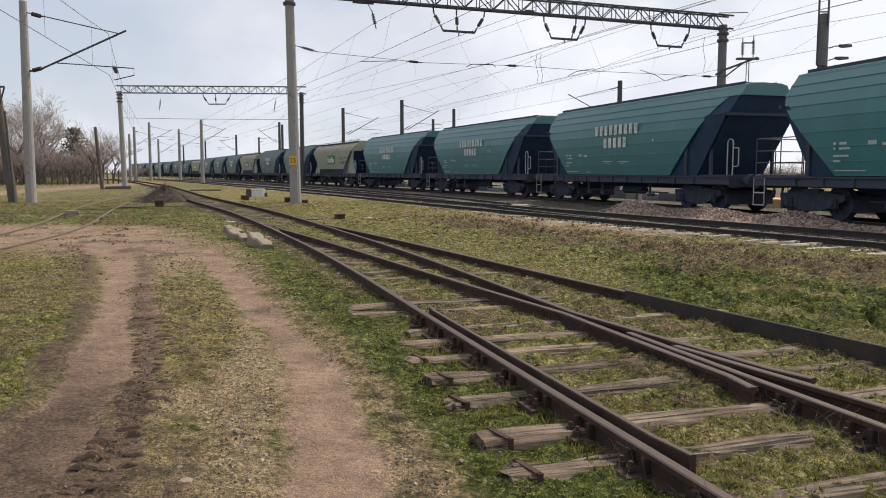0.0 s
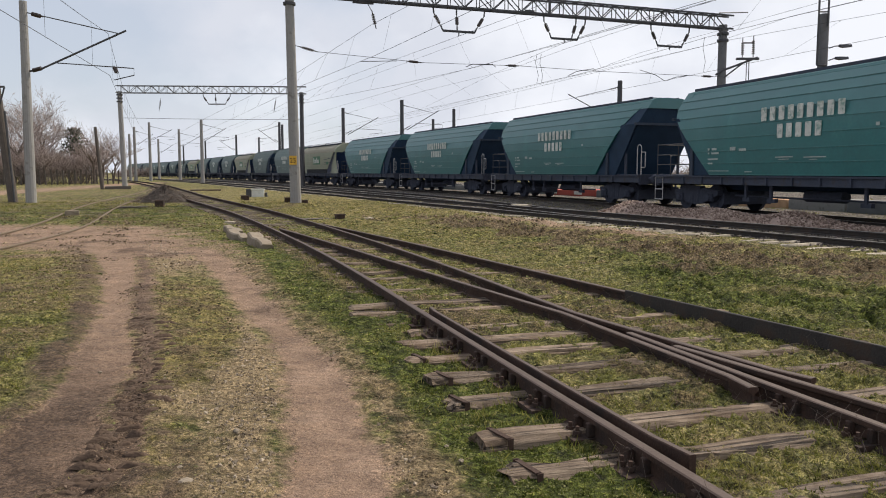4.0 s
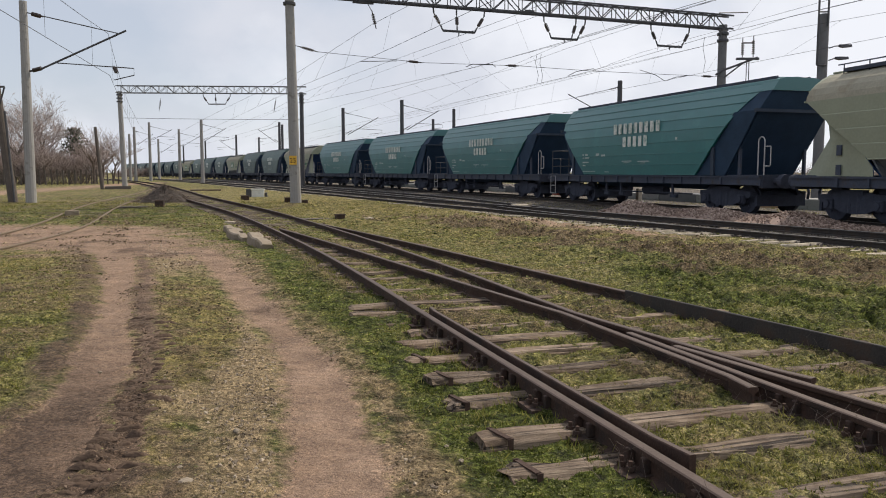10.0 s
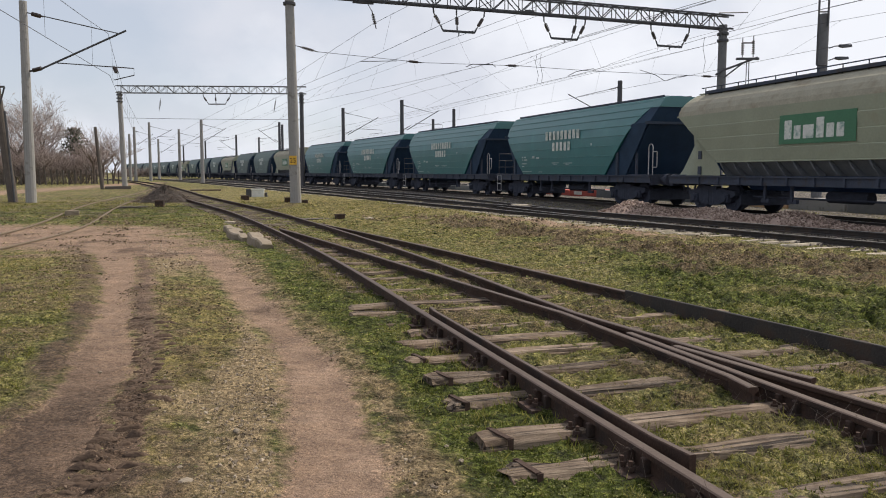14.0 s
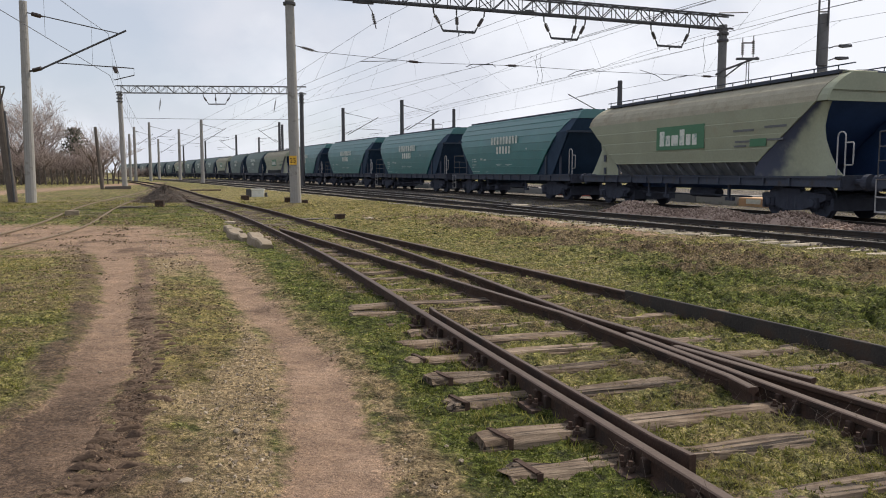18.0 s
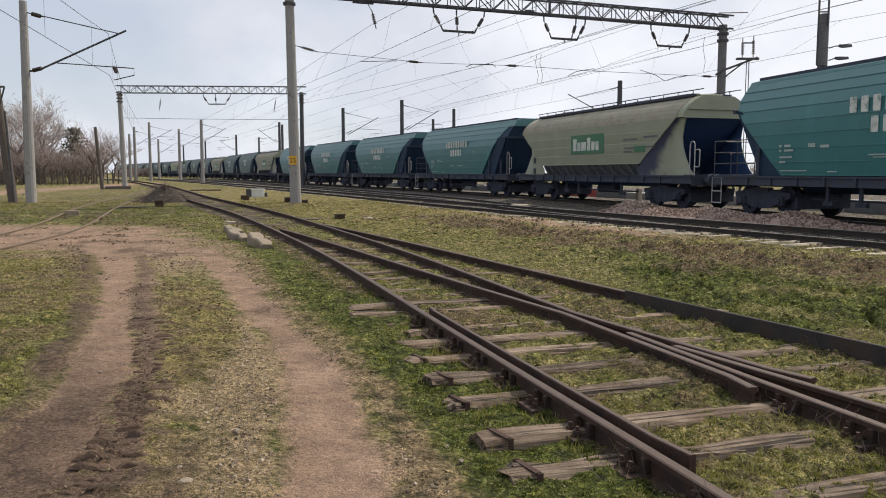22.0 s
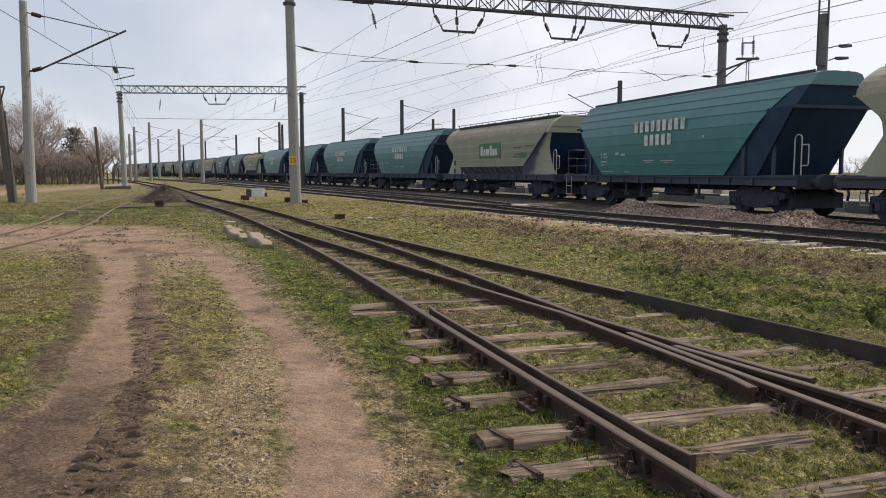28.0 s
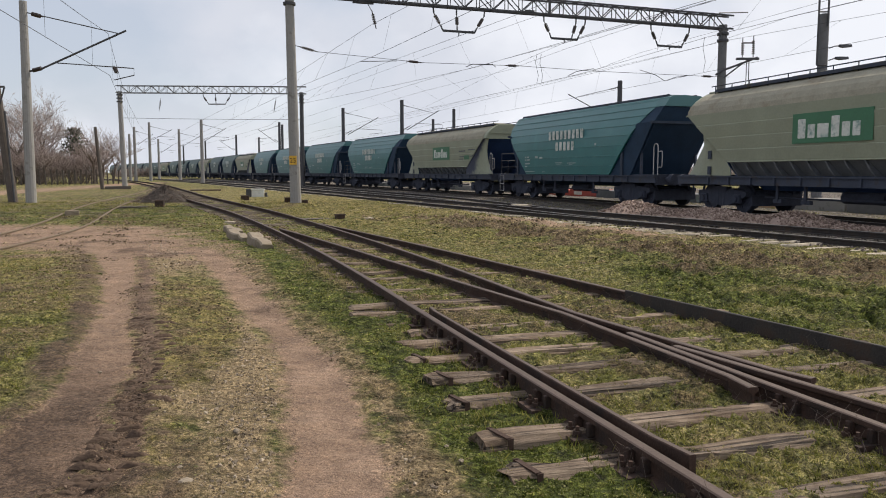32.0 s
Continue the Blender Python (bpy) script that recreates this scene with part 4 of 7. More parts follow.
def bogie_bm():
    bm = bmesh.new()
    for s in (-1, 1):
        y = s * 1.03
        solid(bm, [[(x, y - 0.06, z0), (x, y + 0.06, z0), (x, y + 0.06, z1), (x, y - 0.06, z1)] for x, z0, z1 in ((-1.32, 0.55, 0.70), (-0.9, 0.40, 0.74), (-0.45, 0.24, 0.78), (0, 0.20, 0.82), (0.45, 0.24, 0.78), (0.9, 0.40, 0.74), (1.32, 0.55, 0.70))])
        for x in (-0.9, 0.9):
            box(bm, x, y + s * 0.07, 0.30, 0.34, 0.16, 0.30, bevel=0.03)
            disc(bm, (x, y + s * 0.16, 0.46), (0, 1, 0), 0.11, 0.06, 12)
        for x in (-0.16, 0.16):
            tube(bm, [(x, y, 0.24), (x, y, 0.70)], 0.085, 10)
        box(bm, 0, y, 0.72, 0.7, 0.2, 0.14)
    box(bm, 0, 0, 0.50, 0.5, 2.2, 0.28)
    # Plain box added inside to block the daylight between the wheels.
    box(bm, 0, 0, 0.22, 2.5, 1.2, 0.5, bevel=0.05)
    for x in (-1.42, -0.38, 0.38, 1.42):
        box(bm, x, 0, 0.24, 0.10, 1.9, 0.34)
    for x in (-1.25, 1.25):
        box(bm, x, 0, 0.52, 0.12, 2.0, 0.14)
    return bm


def letter_bars(w, heights, width, gap, x0, z0, side_y):
    """A row of plain upright bars in place of a painted name; reading order runs towards -x."""
    x = x0
    for h, wide in heights:
        d = width * wide
        bm = bmesh.new()
        box(bm, x - d / 2, side_y, z0, d, 0.012, h)
        bmesh.ops.bevel(bm, geom=[e for e in bm.edges if abs((e.verts[0].co - e.verts[1].co).y) > 0.005], offset=0.02, segments=1, affect="EDGES")
        part("painted_bar", bm, M_STENCIL, w, "worn white painted bar")
        x -= d + gap


def frame_parts(w, railed):
    """Underframe, bogies, wheels, buffers, end platforms with their rails and ladders."""
    for s in (-1, 1):
        bm = bmesh.new()
        box(bm, 0, s * 1.36, 0.92, 15.0, 0.10, 0.24)
        box(bm, 0, s * 1.36, 1.16, 15.0, 0.22, 0.05)
        part("sole_bar", bm, M_FRAME, w)
    rib = None
    for x in np.arange(-5.6, 5.7, 1.12):
        for s in (-1, 1):
            if rib is None:
                rib = part("rib", box(bmesh.new(), 0, 0, 0, 0.07, 0.07, 0.26), M_FRAME, w)
                ob = rib
            else:
                ob = new("rib", rib.data)
                ob.parent = w
            ob.location = (float(x), s * 1.43, 0.93)
    bm = bmesh.new()
    box(bm, 0, 0, 0.86, 14.9, 0.5, 0.32)
    for x in (-7.45, 7.45):
        box(bm, x, 0, 0.84, 0.16, 2.7, 0.36)
    for x in (-3.2, -1.6, 0, 1.6, 3.2):
        box(bm, x, 0, 0.92, 0.14, 2.6, 0.2)
    part("underframe", bm, M_BOGIE, w)
    for x in (-6.3, 6.3):
        bm = bmesh.new()
        box(bm, x, 0, 1.205, 2.3, 2.6, 0.04)
        part("end_platform", bm, M_FRAME, w)
    for x in (-5.35, 5.35):
        ob = part("bogie_frame", bogie_bm(), M_BOGIE, w)
        ob.location = (x, 0, 0)
    first = None
    for x in (-6.25, -4.45, 4.45, 6.25):
        if first is None:
            first = part("wheelset", wheelset(), M_BOGIE, w)
            ob = first
        else:
            ob = new("wheelset", first.data)
            ob.parent = w
        ob.location = (x, 0, 0.46)
    for x in (-1, 1):
        for s in (-1, 1):
            bm = bmesh.new()
            tube(bm, [(x * 7.5, s * 0.875, 1.05), (x * 7.85, s * 0.875, 1.05)], 0.10, 10)
            tube(bm, [(x * 7.85, s * 0.875, 1.05), (x * 8.03, s * 0.875, 1.05)], 0.22, 16)
            part("buffer", bm, M_BOGIE, w)
        bm = bmesh.new()
        box(bm, x * 7.75, 0, 0.95, 0.5, 0.12, 0.16)
        tube(bm, [(x * 7.9, 0, 0.95), (x * 8.0, 0, 0.72), (x * 7.95, 0, 0.5)], 0.04, 6)
        part("coupling_hook", bm, M_BOGIE, w)
    # brake gear and discharge levers between the bogies
    bm = bmesh.new()
    tube(bm, [(-1.2, 0.6, 0.62), (0.3, 0.6, 0.62)], 0.17, 12)
    tube(bm, [(-3.3, 0.9, 0.55), (3.3, 0.9, 0.55)], 0.03, 6)
    for x in (-2.6, 1.1, 2.3):
        box(bm, x, 1.25, 0.45, 0.10, 0.06, 0.5)
        box(bm, x, 1.2, 0.40, 0.36, 0.12, 0.12)
    part("brake_gear", bm, M_BOGIE, w)
    for x, s in ((7.25, 1), (-7.25, -1)) if railed else ():
        bm = bmesh.new()
        for dx in (-0.26, 0.26):
            tube(bm, [(x + dx, s * 1.42, 0.30), (x + dx, s * 1.42, 1.2)], 0.018, 6)
        for z in (0.32, 0.70, 1.16):
            tube(bm, [(x - 0.26, s * 1.42, z), (x + 0.26, s * 1.42, z)], 0.022, 6)
        part("step_ladder", bm, M_STEELGREY, w, "pale grey tubular step ladder")
    for x, s in ((-7.60, 1), (7.60, -1)):
        bm = bmesh.new()
        arc = [(x + 0.30, s * 1.36, 1.24)] + [(x + 0.16 + 0.14 * math.cos(a), s * 1.36, 2.28 + 0.14 * math.sin(a)) for a in np.linspace(0, math.pi, 7)] + [(x + 0.02, s * 1.36, 1.24)]
        tube(bm, arc, 0.02, 6)
        tube(bm, [(x + 0.02, s * 1.36, 2.12), (x - 0.24, s * 1.36, 2.12), (x - 0.26, s * 1.36, 2.08), (x - 0.26, s * 1.36, 1.56), (x - 0.22, s * 1.36, 1.52), (x + 0.02, s * 1.36, 1.52)], 0.02, 6)
        part("grab_rail", bm, M_STEELGREY, w, "pale grey tubular grab rail")
    for x in (7.62,) if railed else ():
        bm = bmesh.new()
        for z in (1.62, 1.98, 2.36):
            tube(bm, [(x, -1.2, z), (x, 1.28, z)], 0.016, 6)
        for y in (-1.2, -0.4, 0.4, 1.28):
            tube(bm, [(x, y, 1.22), (x, y, 2.36)], 0.018, 6)
        tube(bm, [(x, 1.28, 2.36), (x - 2.2, 1.32, 2.36), (x - 2.2, 1.32, 1.22)], 0.018, 6)
        tube(bm, [(x, 1.28, 1.98), (x - 0.9, 1.31, 1.98), (x - 0.95, 1.31, 1.90), (x - 0.95, 1.31, 1.22)], 0.018, 6)
        tube(bm, [(x, 1.28, 1.62), (x - 2.2, 1.32, 1.62)], 0.016, 6)
        part("platform_railing", bm, M_IRON, w)


def plate_bars(w, rows, material, side_y):
    for x, z, sx, sz in rows:
        bm = bmesh.new()
        box(bm, x, side_y, z, sx, 0.008, sz)
        part("marking", bm, material, w)


M_FAINT = mat("faded_white_stencil", (0.34, 0.40, 0.38), 0.7, vary=0.3, scale=6, fine=30, bump=0)


def green_wagon(paint, label):
    w = thing("grain_wagon", label, "freight wagon", group="wagons of the train")
    prof = [(1.45, 1.24), (1.47, 1.62), (1.48, 2.02), (1.48, 2.44), (1.46, 2.84), (1.36, 3.22), (1.20, 3.56), (1.02, 3.86), (0.84, 4.12)]
    def half(z, e):
        """Where the slanting end edge of the side lies at height z, at the leading (1) or trailing end."""
        if e > 0:
            return float(np.interp(z, (1.24, 3.35, 3.7, 4.0, 4.2), (4.02, 6.40, 6.50, 6.44, 6.30)))
        return -float(np.interp(z, (1.24, 3.33, 4.2), (4.20, 6.27, 7.22)))
    for s in (-1, 1):
        # each strake leans out at its lower edge, which makes the horizontal ridges
        outer = []
        for (y0, z0), (y1, z1) in zip(prof, prof[1:]):
            outer += [(y0 + 0.013, z0 - 0.008), (y0 + 0.013, z0 + 0.012), (y0 + 0.004, z0 + 0.022), (y1 - 0.001, z1 - 0.010)]
        outer.append(prof[-1])
        ring = outer + [(y - 0.07, z) for y, z in reversed(outer)]
        bm = bmesh.new()
        solid(bm, [[(half(z, e), s * y, z) for y, z in ring] for e in (-1, 1)])
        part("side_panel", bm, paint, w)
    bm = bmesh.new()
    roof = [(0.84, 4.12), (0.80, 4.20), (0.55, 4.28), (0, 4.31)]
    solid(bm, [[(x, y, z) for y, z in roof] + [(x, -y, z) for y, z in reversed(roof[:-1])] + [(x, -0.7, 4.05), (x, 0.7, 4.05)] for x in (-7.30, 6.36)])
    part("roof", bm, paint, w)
    bm = bmesh.new()
    box(bm, -0.45, 0.62, 4.25, 13.4, 0.05, 0.09)
    box(bm, -0.45, -0.62, 4.25, 13.4, 0.05, 0.09)
    for x in np.arange(-6.9, 6.2, 0.8):
        box(bm, float(x), 0, 4.29, 0.05, 1.3, 0.05)
    part("roof_hatch_rail", bm, M_FRAME, w)
    for e, hood, beam in ((-1, 7.46, 7.22), (1, 6.44, 6.36)):
        bm = bmesh.new()
        cap = [(1.03, 3.86), (0.84, 4.13), (0.80, 4.205), (0.55, 4.27)]
        solid(bm, [[(e * x, y, z) for y, z in cap] + [(e * x, -y, z) for y, z in reversed(cap)] for x in (hood - (0.72 if e < 0 else 0.45), hood)])
        part("end_cap", bm, paint, w)
        bm = bmesh.new()
        solid(bm, [[(e * (hood - 0.06), s * 1.00, 3.88), (e * (hood - 0.62), s * 1.00, 3.88), (e * (beam - (1.04 if e < 0 else 0.5)), s * 1.33, 3.24), (e * (beam - 0.02), s * 1.33, 3.24)] for s in (-1, 1)])
        part("end_panel", bm, M_NAVY, w)
        bm = bmesh.new()
        box(bm, e * beam, 0, 3.20, 0.14, 2.92, 0.10)
        part("end_beam", bm, mat_lazy("blue_grey_beam"), w)
        bm = bmesh.new()
        foot, crown = (5.74, 7.24) if e < 0 else (5.04, 6.36)
        solid(bm, [[(e * crown, s * 1.30, 3.26), (e * (crown - 0.1), s * 1.30, 3.26), (e * (foot - 0.1), s * 1.30, 1.22), (e * foot, s * 1.30, 1.22)] for s in (-1, 1)])
        part("end_slope", bm, M_NAVY, w)
        for s in (-1, 1):
            bm = bmesh.new()
            solid(bm, [[(e * (crown - 0.04), s * y, 3.26), (e * 6.10, s * y, 3.26), (e * 4.0, s * y, 1.22), (e * (foot - 0.02), s * y, 1.22)] for y in (1.34, 1.38)])
            part("side_web", bm, M_NAVY, w)
        for s in (-1, 1):
            bm = bmesh.new()
            box(bm, e * 5.12, s * 1.40, 1.22, 0.16, 0.10, 0.94)
            part("end_post", bm, mat_lazy("blue_grey_beam"), w)
            if e < 0:
                part("strut", box(bmesh.new(), -6.33, s * 1.27, 1.22, 0.10, 0.08, 1.2), M_FRAME, w)
    bm = bmesh.new()
    solid(bm, [mirrored([(x, 1.40, 1.26), (x, 0.5, 0.72)]) for x in (-4.0, 4.0)])
    part("discharge_hopper", bm, M_NAVY, w)
    letter_bars(w, [(0.41, 1.0)] * 9, 0.235, 0.155, 1.40, 2.87, 1.478)
    letter_bars(w, [(0.41, 1.0)] * 5, 0.235, 0.155, 0.64, 2.34, 1.498)
    plate_bars(w, [(4.02, 2.06, 0.10, 0.07), (3.72, 2.06, 0.26, 0.07), (4.02, 1.93, 0.08, 0.06), (3.66, 1.93, 0.40, 0.06), (3.78, 1.74, 0.55, 0.05), (3.92, 1.60, 0.26, 0.05), (3.45, 1.36, 1.1, 0.025),
                   (2.72, 2.03, 0.28, 0.11), (2.22, 2.00, 0.34, 0.08), (0.30, 1.76, 0.75, 0.03), (0.30, 1.70, 0.42, 0.02), (-0.95, 1.74, 0.85, 0.03), (-0.9, 1.68, 0.3, 0.02), (1.9, 1.33, 0.35, 0.03), (-3.1, 2.50, 0.12, 0.09)], M_FAINT, 1.502)
    frame_parts(w, True)
    return w


LAZY = {}


def mat_lazy(name):
    if name not in LAZY:
        LAZY[name] = mat(name, (0.034, 0.046, 0.068), 0.6, vary=0.2, scale=3, fine=20, bump=0.03)
    return LAZY[name]


def blue_reach(me, rows, e):
    """How blue each vertex of an end gusset is, from the seam with the side outwards."""
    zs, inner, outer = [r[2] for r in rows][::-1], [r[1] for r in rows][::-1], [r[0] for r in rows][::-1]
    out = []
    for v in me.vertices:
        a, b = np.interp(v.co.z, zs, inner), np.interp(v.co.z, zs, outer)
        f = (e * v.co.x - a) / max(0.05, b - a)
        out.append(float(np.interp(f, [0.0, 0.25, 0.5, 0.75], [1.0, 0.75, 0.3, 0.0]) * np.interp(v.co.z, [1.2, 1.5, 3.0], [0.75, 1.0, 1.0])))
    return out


def beige_wagon():
    w = thing("grain_wagon", "beige hopper wagon with a green name panel and roof walkway", "freight wagon", group="wagons of the train")

    def half(z, e):
        return e * float(np.interp(z, (1.66, 3.30, 3.55, 4.1), (4.52, 6.88, 6.90, 6.66) if e > 0 else (4.22, 6.58, 6.62, 6.74)))

    prof = [(1.46, 1.66), (1.47, 2.05), (1.48, 2.46), (1.49, 2.88), (1.50, 3.30)]
    top = [(1.50, 3.30), (1.46, 3.46), (1.36, 3.64), (1.20, 3.80), (0.98, 3.95), (0.72, 4.08)]
    for s in (-1, 1):
        outer = []
        for y0, z0 in prof[:-1]:
            outer += [(y0 + 0.026, z0 - 0.010), (y0 + 0.026, z0 + 0.010), (y0 + 0.002, z0 + 0.028)]
        outer.append(prof[-1])
        ring = outer + [(y - 0.07, z) for y, z in reversed(outer)]
        bm = bmesh.new()
        solid(bm, [[(half(z, e), s * y, z) for y, z in ring] for e in (-1, 1)])
        part("side_panel", bm, M_BEIGE, w)
        ring = top + [(y - 0.06, z - 0.03) for y, z in reversed(top)]
        bm = bmesh.new()
        solid(bm, [[(half(z, e), s * y, z) for y, z in ring] for e in (-1, 1)])
        part("roof_slope", bm, M_BEIGE_TOP, w, "grain-dusted pale roof slope")
        # recessed chute row with slanted ribs
        bm = bmesh.new()
        solid(bm, [[(e * 4.5, s * 1.40, 1.68), (e * 4.5, s * 1.05, 1.22), (e * 4.5, s * 0.95, 1.22), (e * 4.5, s * 1.30, 1.68)] for e in (-1, 1)])
        part("chute_plate", bm, M_CHUTE, w)
        for x in np.arange(-4.0, 4.4, 0.7):
            bm = bmesh.new()
            solid(bm, [[(float(x) + d, s * 1.44, 1.66), (float(x) + d - 0.16, s * 1.40, 1.40), (float(x) + d - 0.22, s * 1.30, 1.22), (float(x) + d - 0.22, s * 1.05, 1.22), (float(x) + d, s * 1.38, 1.66)] for d in (-0.03, 0.03)])
            part("chute_rib", bm, M_CHUTE, w)
        for e in (-1, 1):
            # flared end gusset that curves in from the side to a rounded cut-out
            bm = bmesh.new()
            rows = [(6.86, 6.70, 3.28), (6.50, 6.36, 3.0), (6.18, 5.82, 2.6), (6.12, 5.34, 2.25), (6.44, 4.76, 1.85), (6.76, 4.36, 1.45), (7.02, 4.34, 1.22)]
            if e < 0:
                rows = [(6.92, 6.54, 3.28), (6.80, 6.14, 3.0), (6.72, 5.57, 2.6), (6.78, 5.06, 2.25), (6.96, 4.48, 1.85), (7.22, 4.08, 1.45), (7.48, 4.10, 1.22)]
            front, back = [], []
            for xo, xi, z in rows:
                line = [(e * (xi + (xo - xi) * f), s * (1.455 - 0.165 * math.sin(f * math.pi / 2)), z) for f in (0, 0.2, 0.45, 0.7, 1.0)]
                front.append([bm.verts.new(p) for p in line])
                back.append([bm.verts.new((p[0], p[1] - s * 0.03, p[2])) for p in line])
            for k in range(len(rows) - 1):
                for q in range(4):
                    bm.faces.new((front[k][q], front[k][q + 1], front[k + 1][q + 1], front[k + 1][q]))
                    bm.faces.new((back[k][q + 1], back[k][q], back[k + 1][q], back[k + 1][q + 1])).material_index = 1
                bm.faces.new((front[k][4], back[k][4], back[k + 1][4], front[k + 1][4]))
            bmesh.ops.recalc_face_normals(bm, faces=bm.faces[:])
            gusset = part("end_gusset", bm, M_BEIGE_TO_BLUE if e < 0 else M_BEIGE, w, smooth=True)
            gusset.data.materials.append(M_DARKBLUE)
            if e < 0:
                gusset.data.attributes.new("blue_share", "FLOAT", "POINT").data.foreach_set("value", blue_reach(gusset.data, rows, e))
        for z in (1.25, 1.78):
            part("marking_plate", box(bmesh.new(), 5.65, s * 1.375, z, 0.18, 0.03, 0.28), M_FRAME, w)
        bm = bmesh.new()
        for x in np.arange(-6.6, 6.3, 0.92):
            tube(bm, [(float(x), s * 0.80, 4.02), (float(x), s * 0.80, 4.30)], 0.018, 5)
        tube(bm, [(-7.2, s * 0.80, 4.30), (6.5, s * 0.80, 4.30)], 0.020, 6)
        part("walkway_rail", bm, M_FRAME, w)
        bm = bmesh.new()
        box(bm, -0.2, s * 0.70, 4.08, 12.9, 0.30, 0.10)
        part("walkway_plank", bm, M_FRAME, w)
    bm = bmesh.new()
    roof = [(0.74, 4.07), (0.4, 4.16), (0, 4.18)]
    solid(bm, [[(x, y, z) for y, z in roof] + [(x, -y, z) for y, z in reversed(roof[:-1])] + [(x, -0.6, 4.0), (x, 0.6, 4.0)] for x in (-6.85, 6.35)])
    part("roof", bm, M_FRAME, w)
    for x in (-5.0, -2.6, -0.2, 2.2, 4.6):
        part("roof_hatch", box(bmesh.new(), x, 0, 4.15, 1.5, 0.8, 0.12, bevel=0.03), M_BEIGE_TOP, w)
    for e, hood in ((-1, 7.0), (1, 6.95)):
        bm = bmesh.new()
        solid(bm, [[(e * x, y * q, z) for y, z in top] + [(e * x, -y * q, z) for y, z in reversed(top)] for x, q in ((6.3, 0.985), (hood - 0.06, 0.985), (hood, 0.96))])
        part("end_cap", bm, M_BEIGE, w)
        for z, wd in ((3.58, 2.66), (3.28, 2.94)):
            part("end_trim", box(bmesh.new(), e * (hood + 0.02), 0, z, 0.06, wd, 0.045), M_BEIGE, w)
        bm = bmesh.new()
        box(bm, e * (hood - 0.3), 0.2, 4.09, 0.35, 1.0, 0.05, bevel=0.01)
        part("end_step", bm, M_BEIGE, w)
        bm = bmesh.new()
        solid(bm, [[(e * (hood - 0.1), s * 1.27, 3.32), (e * (hood - 0.18), s * 1.27, 3.32), (e * 4.2, s * 1.27, 1.22), (e * 4.3, s * 1.27, 1.22)] for s in (-1, 1)])
        part("end_slope", bm, M_DARKBLUE, w)
    bm = bmesh.new()
    solid(bm, [mirrored([(x, 1.0, 1.24), (x, 0.45, 0.75)]) for x in (-4.0, 4.0)])
    part("discharge_hopper", bm, M_DARKBLUE, w)
    panel = part("name_panel", box(bmesh.new(), -0.04, 1.512, 2.14, 2.95, 0.012, 0.84), M_PANEL, w, "dark green painted name panel")
    letter_bars(panel, [(0.54, 1.15), (0.38, 1.05), (0.38, 1.6), (0.56, 1.1), (0.38, 1.05), (0.38, 1.0)], 0.26, 0.10, 1.20, 2.28, 1.523)
    part("marking_panel", box(bmesh.new(), -4.25, 1.508, 2.12, 0.75, 0.012, 0.24), M_PANEL, w)
    plate_bars(w, [(-3.55, 2.60, 1.0, 0.07), (-5.0, 2.66, 0.95, 0.07), (-3.6, 2.26, 0.9, 0.06), (-5.0, 2.28, 0.7, 0.06), (-3.4, 2.12, 0.6, 0.06)], M_CHUTE, 1.508)
    frame_parts(w, False)
    return w


# ---- poles, gantries, wires ----
def concrete_pole(label, x, y, height, r0=0.24, r1=0.17, lean=(0, 0), material=None, name="catenary_pole", group="catenary poles", collars=()):
    z = float(base_z(x, y)) - 0.25
    t = thing(name, label, "pole", (x, y, z), group)
    bm = bmesh.new()
    n = 6
    tube(bm, [(lean[0] * k / n, lean[1] * k / n, (height + 0.25) * k / n) for k in range(n + 1)], r0, 14, r1)
    part("shaft", bm, material or M_CONC, t, smooth=False)
    for c in collars:
        bm = bmesh.new()
        tube(bm, [(lean[0], lean[1], c + 0.25 - 0.06), (lean[0], lean[1], c + 0.25 + 0.06)], r1 + 0.09, 14)
        part("collar", bm, M_IRON, t)
    return t


def insulator(bm, a, b, r=0.06, n=4):
    a, b = Vector(a), Vector(b)
    tube(bm, [a, b], 0.025, 6)
    for k in range(n):
        c = a.lerp(b, 0.25 + 0.5 * k / max(1, n - 1))
        disc(bm, c, b - a, r, 0.05, 10)


def cantilever(t, side_vec, z, reach, scale=1.0):
    """A bracket on a pole: tube up to the messenger wire, top tie and registration arm."""
    s = Vector(side_vec).normalized()
    base, tip = Vector((0, 0, z)), s * reach + Vector((0, 0, z + 1.75 * scale))
    bm = bmesh.new()
    tube(bm, [base + s * 0.5, tip], 0.035 * max(1, scale), 6)
    part("bracket_tube", bm, M_IRON, t)
    bm = bmesh.new()
    tube(bm, [Vector((0, 0, z + 2.25 * scale)), base.lerp(tip, 0.85) + Vector((0, 0, 0.05))], 0.02, 6)
    part("top_tie", bm, M_WIRE, t)
    bm = bmesh.new()
    insulator(bm, base + s * 0.1, base.lerp(tip, 0.25))
    part("insulator", bm, M_INSUL, t)
    bm = bmesh.new()
    insulator(bm, Vector((0, 0, z + 2.25 * scale)), Vector((0, 0, z + 2.25 * scale)).lerp(base.lerp(tip, 0.85), 0.25))
    part("insulator", bm, M_INSUL, t)
    bm = bmesh.new()
    p = base.lerp(tip, 0.35)
    q = s * (reach * 1.1) + Vector((0, 0, p.z - 0.15))
    tube(bm, [p, q, q + Vector((0, 0, -0.3)), q - s * (reach * 0.35) + Vector((0, 0, -0.45))], 0.022, 6)
    part("steady_arm", bm, M_IRON, t)


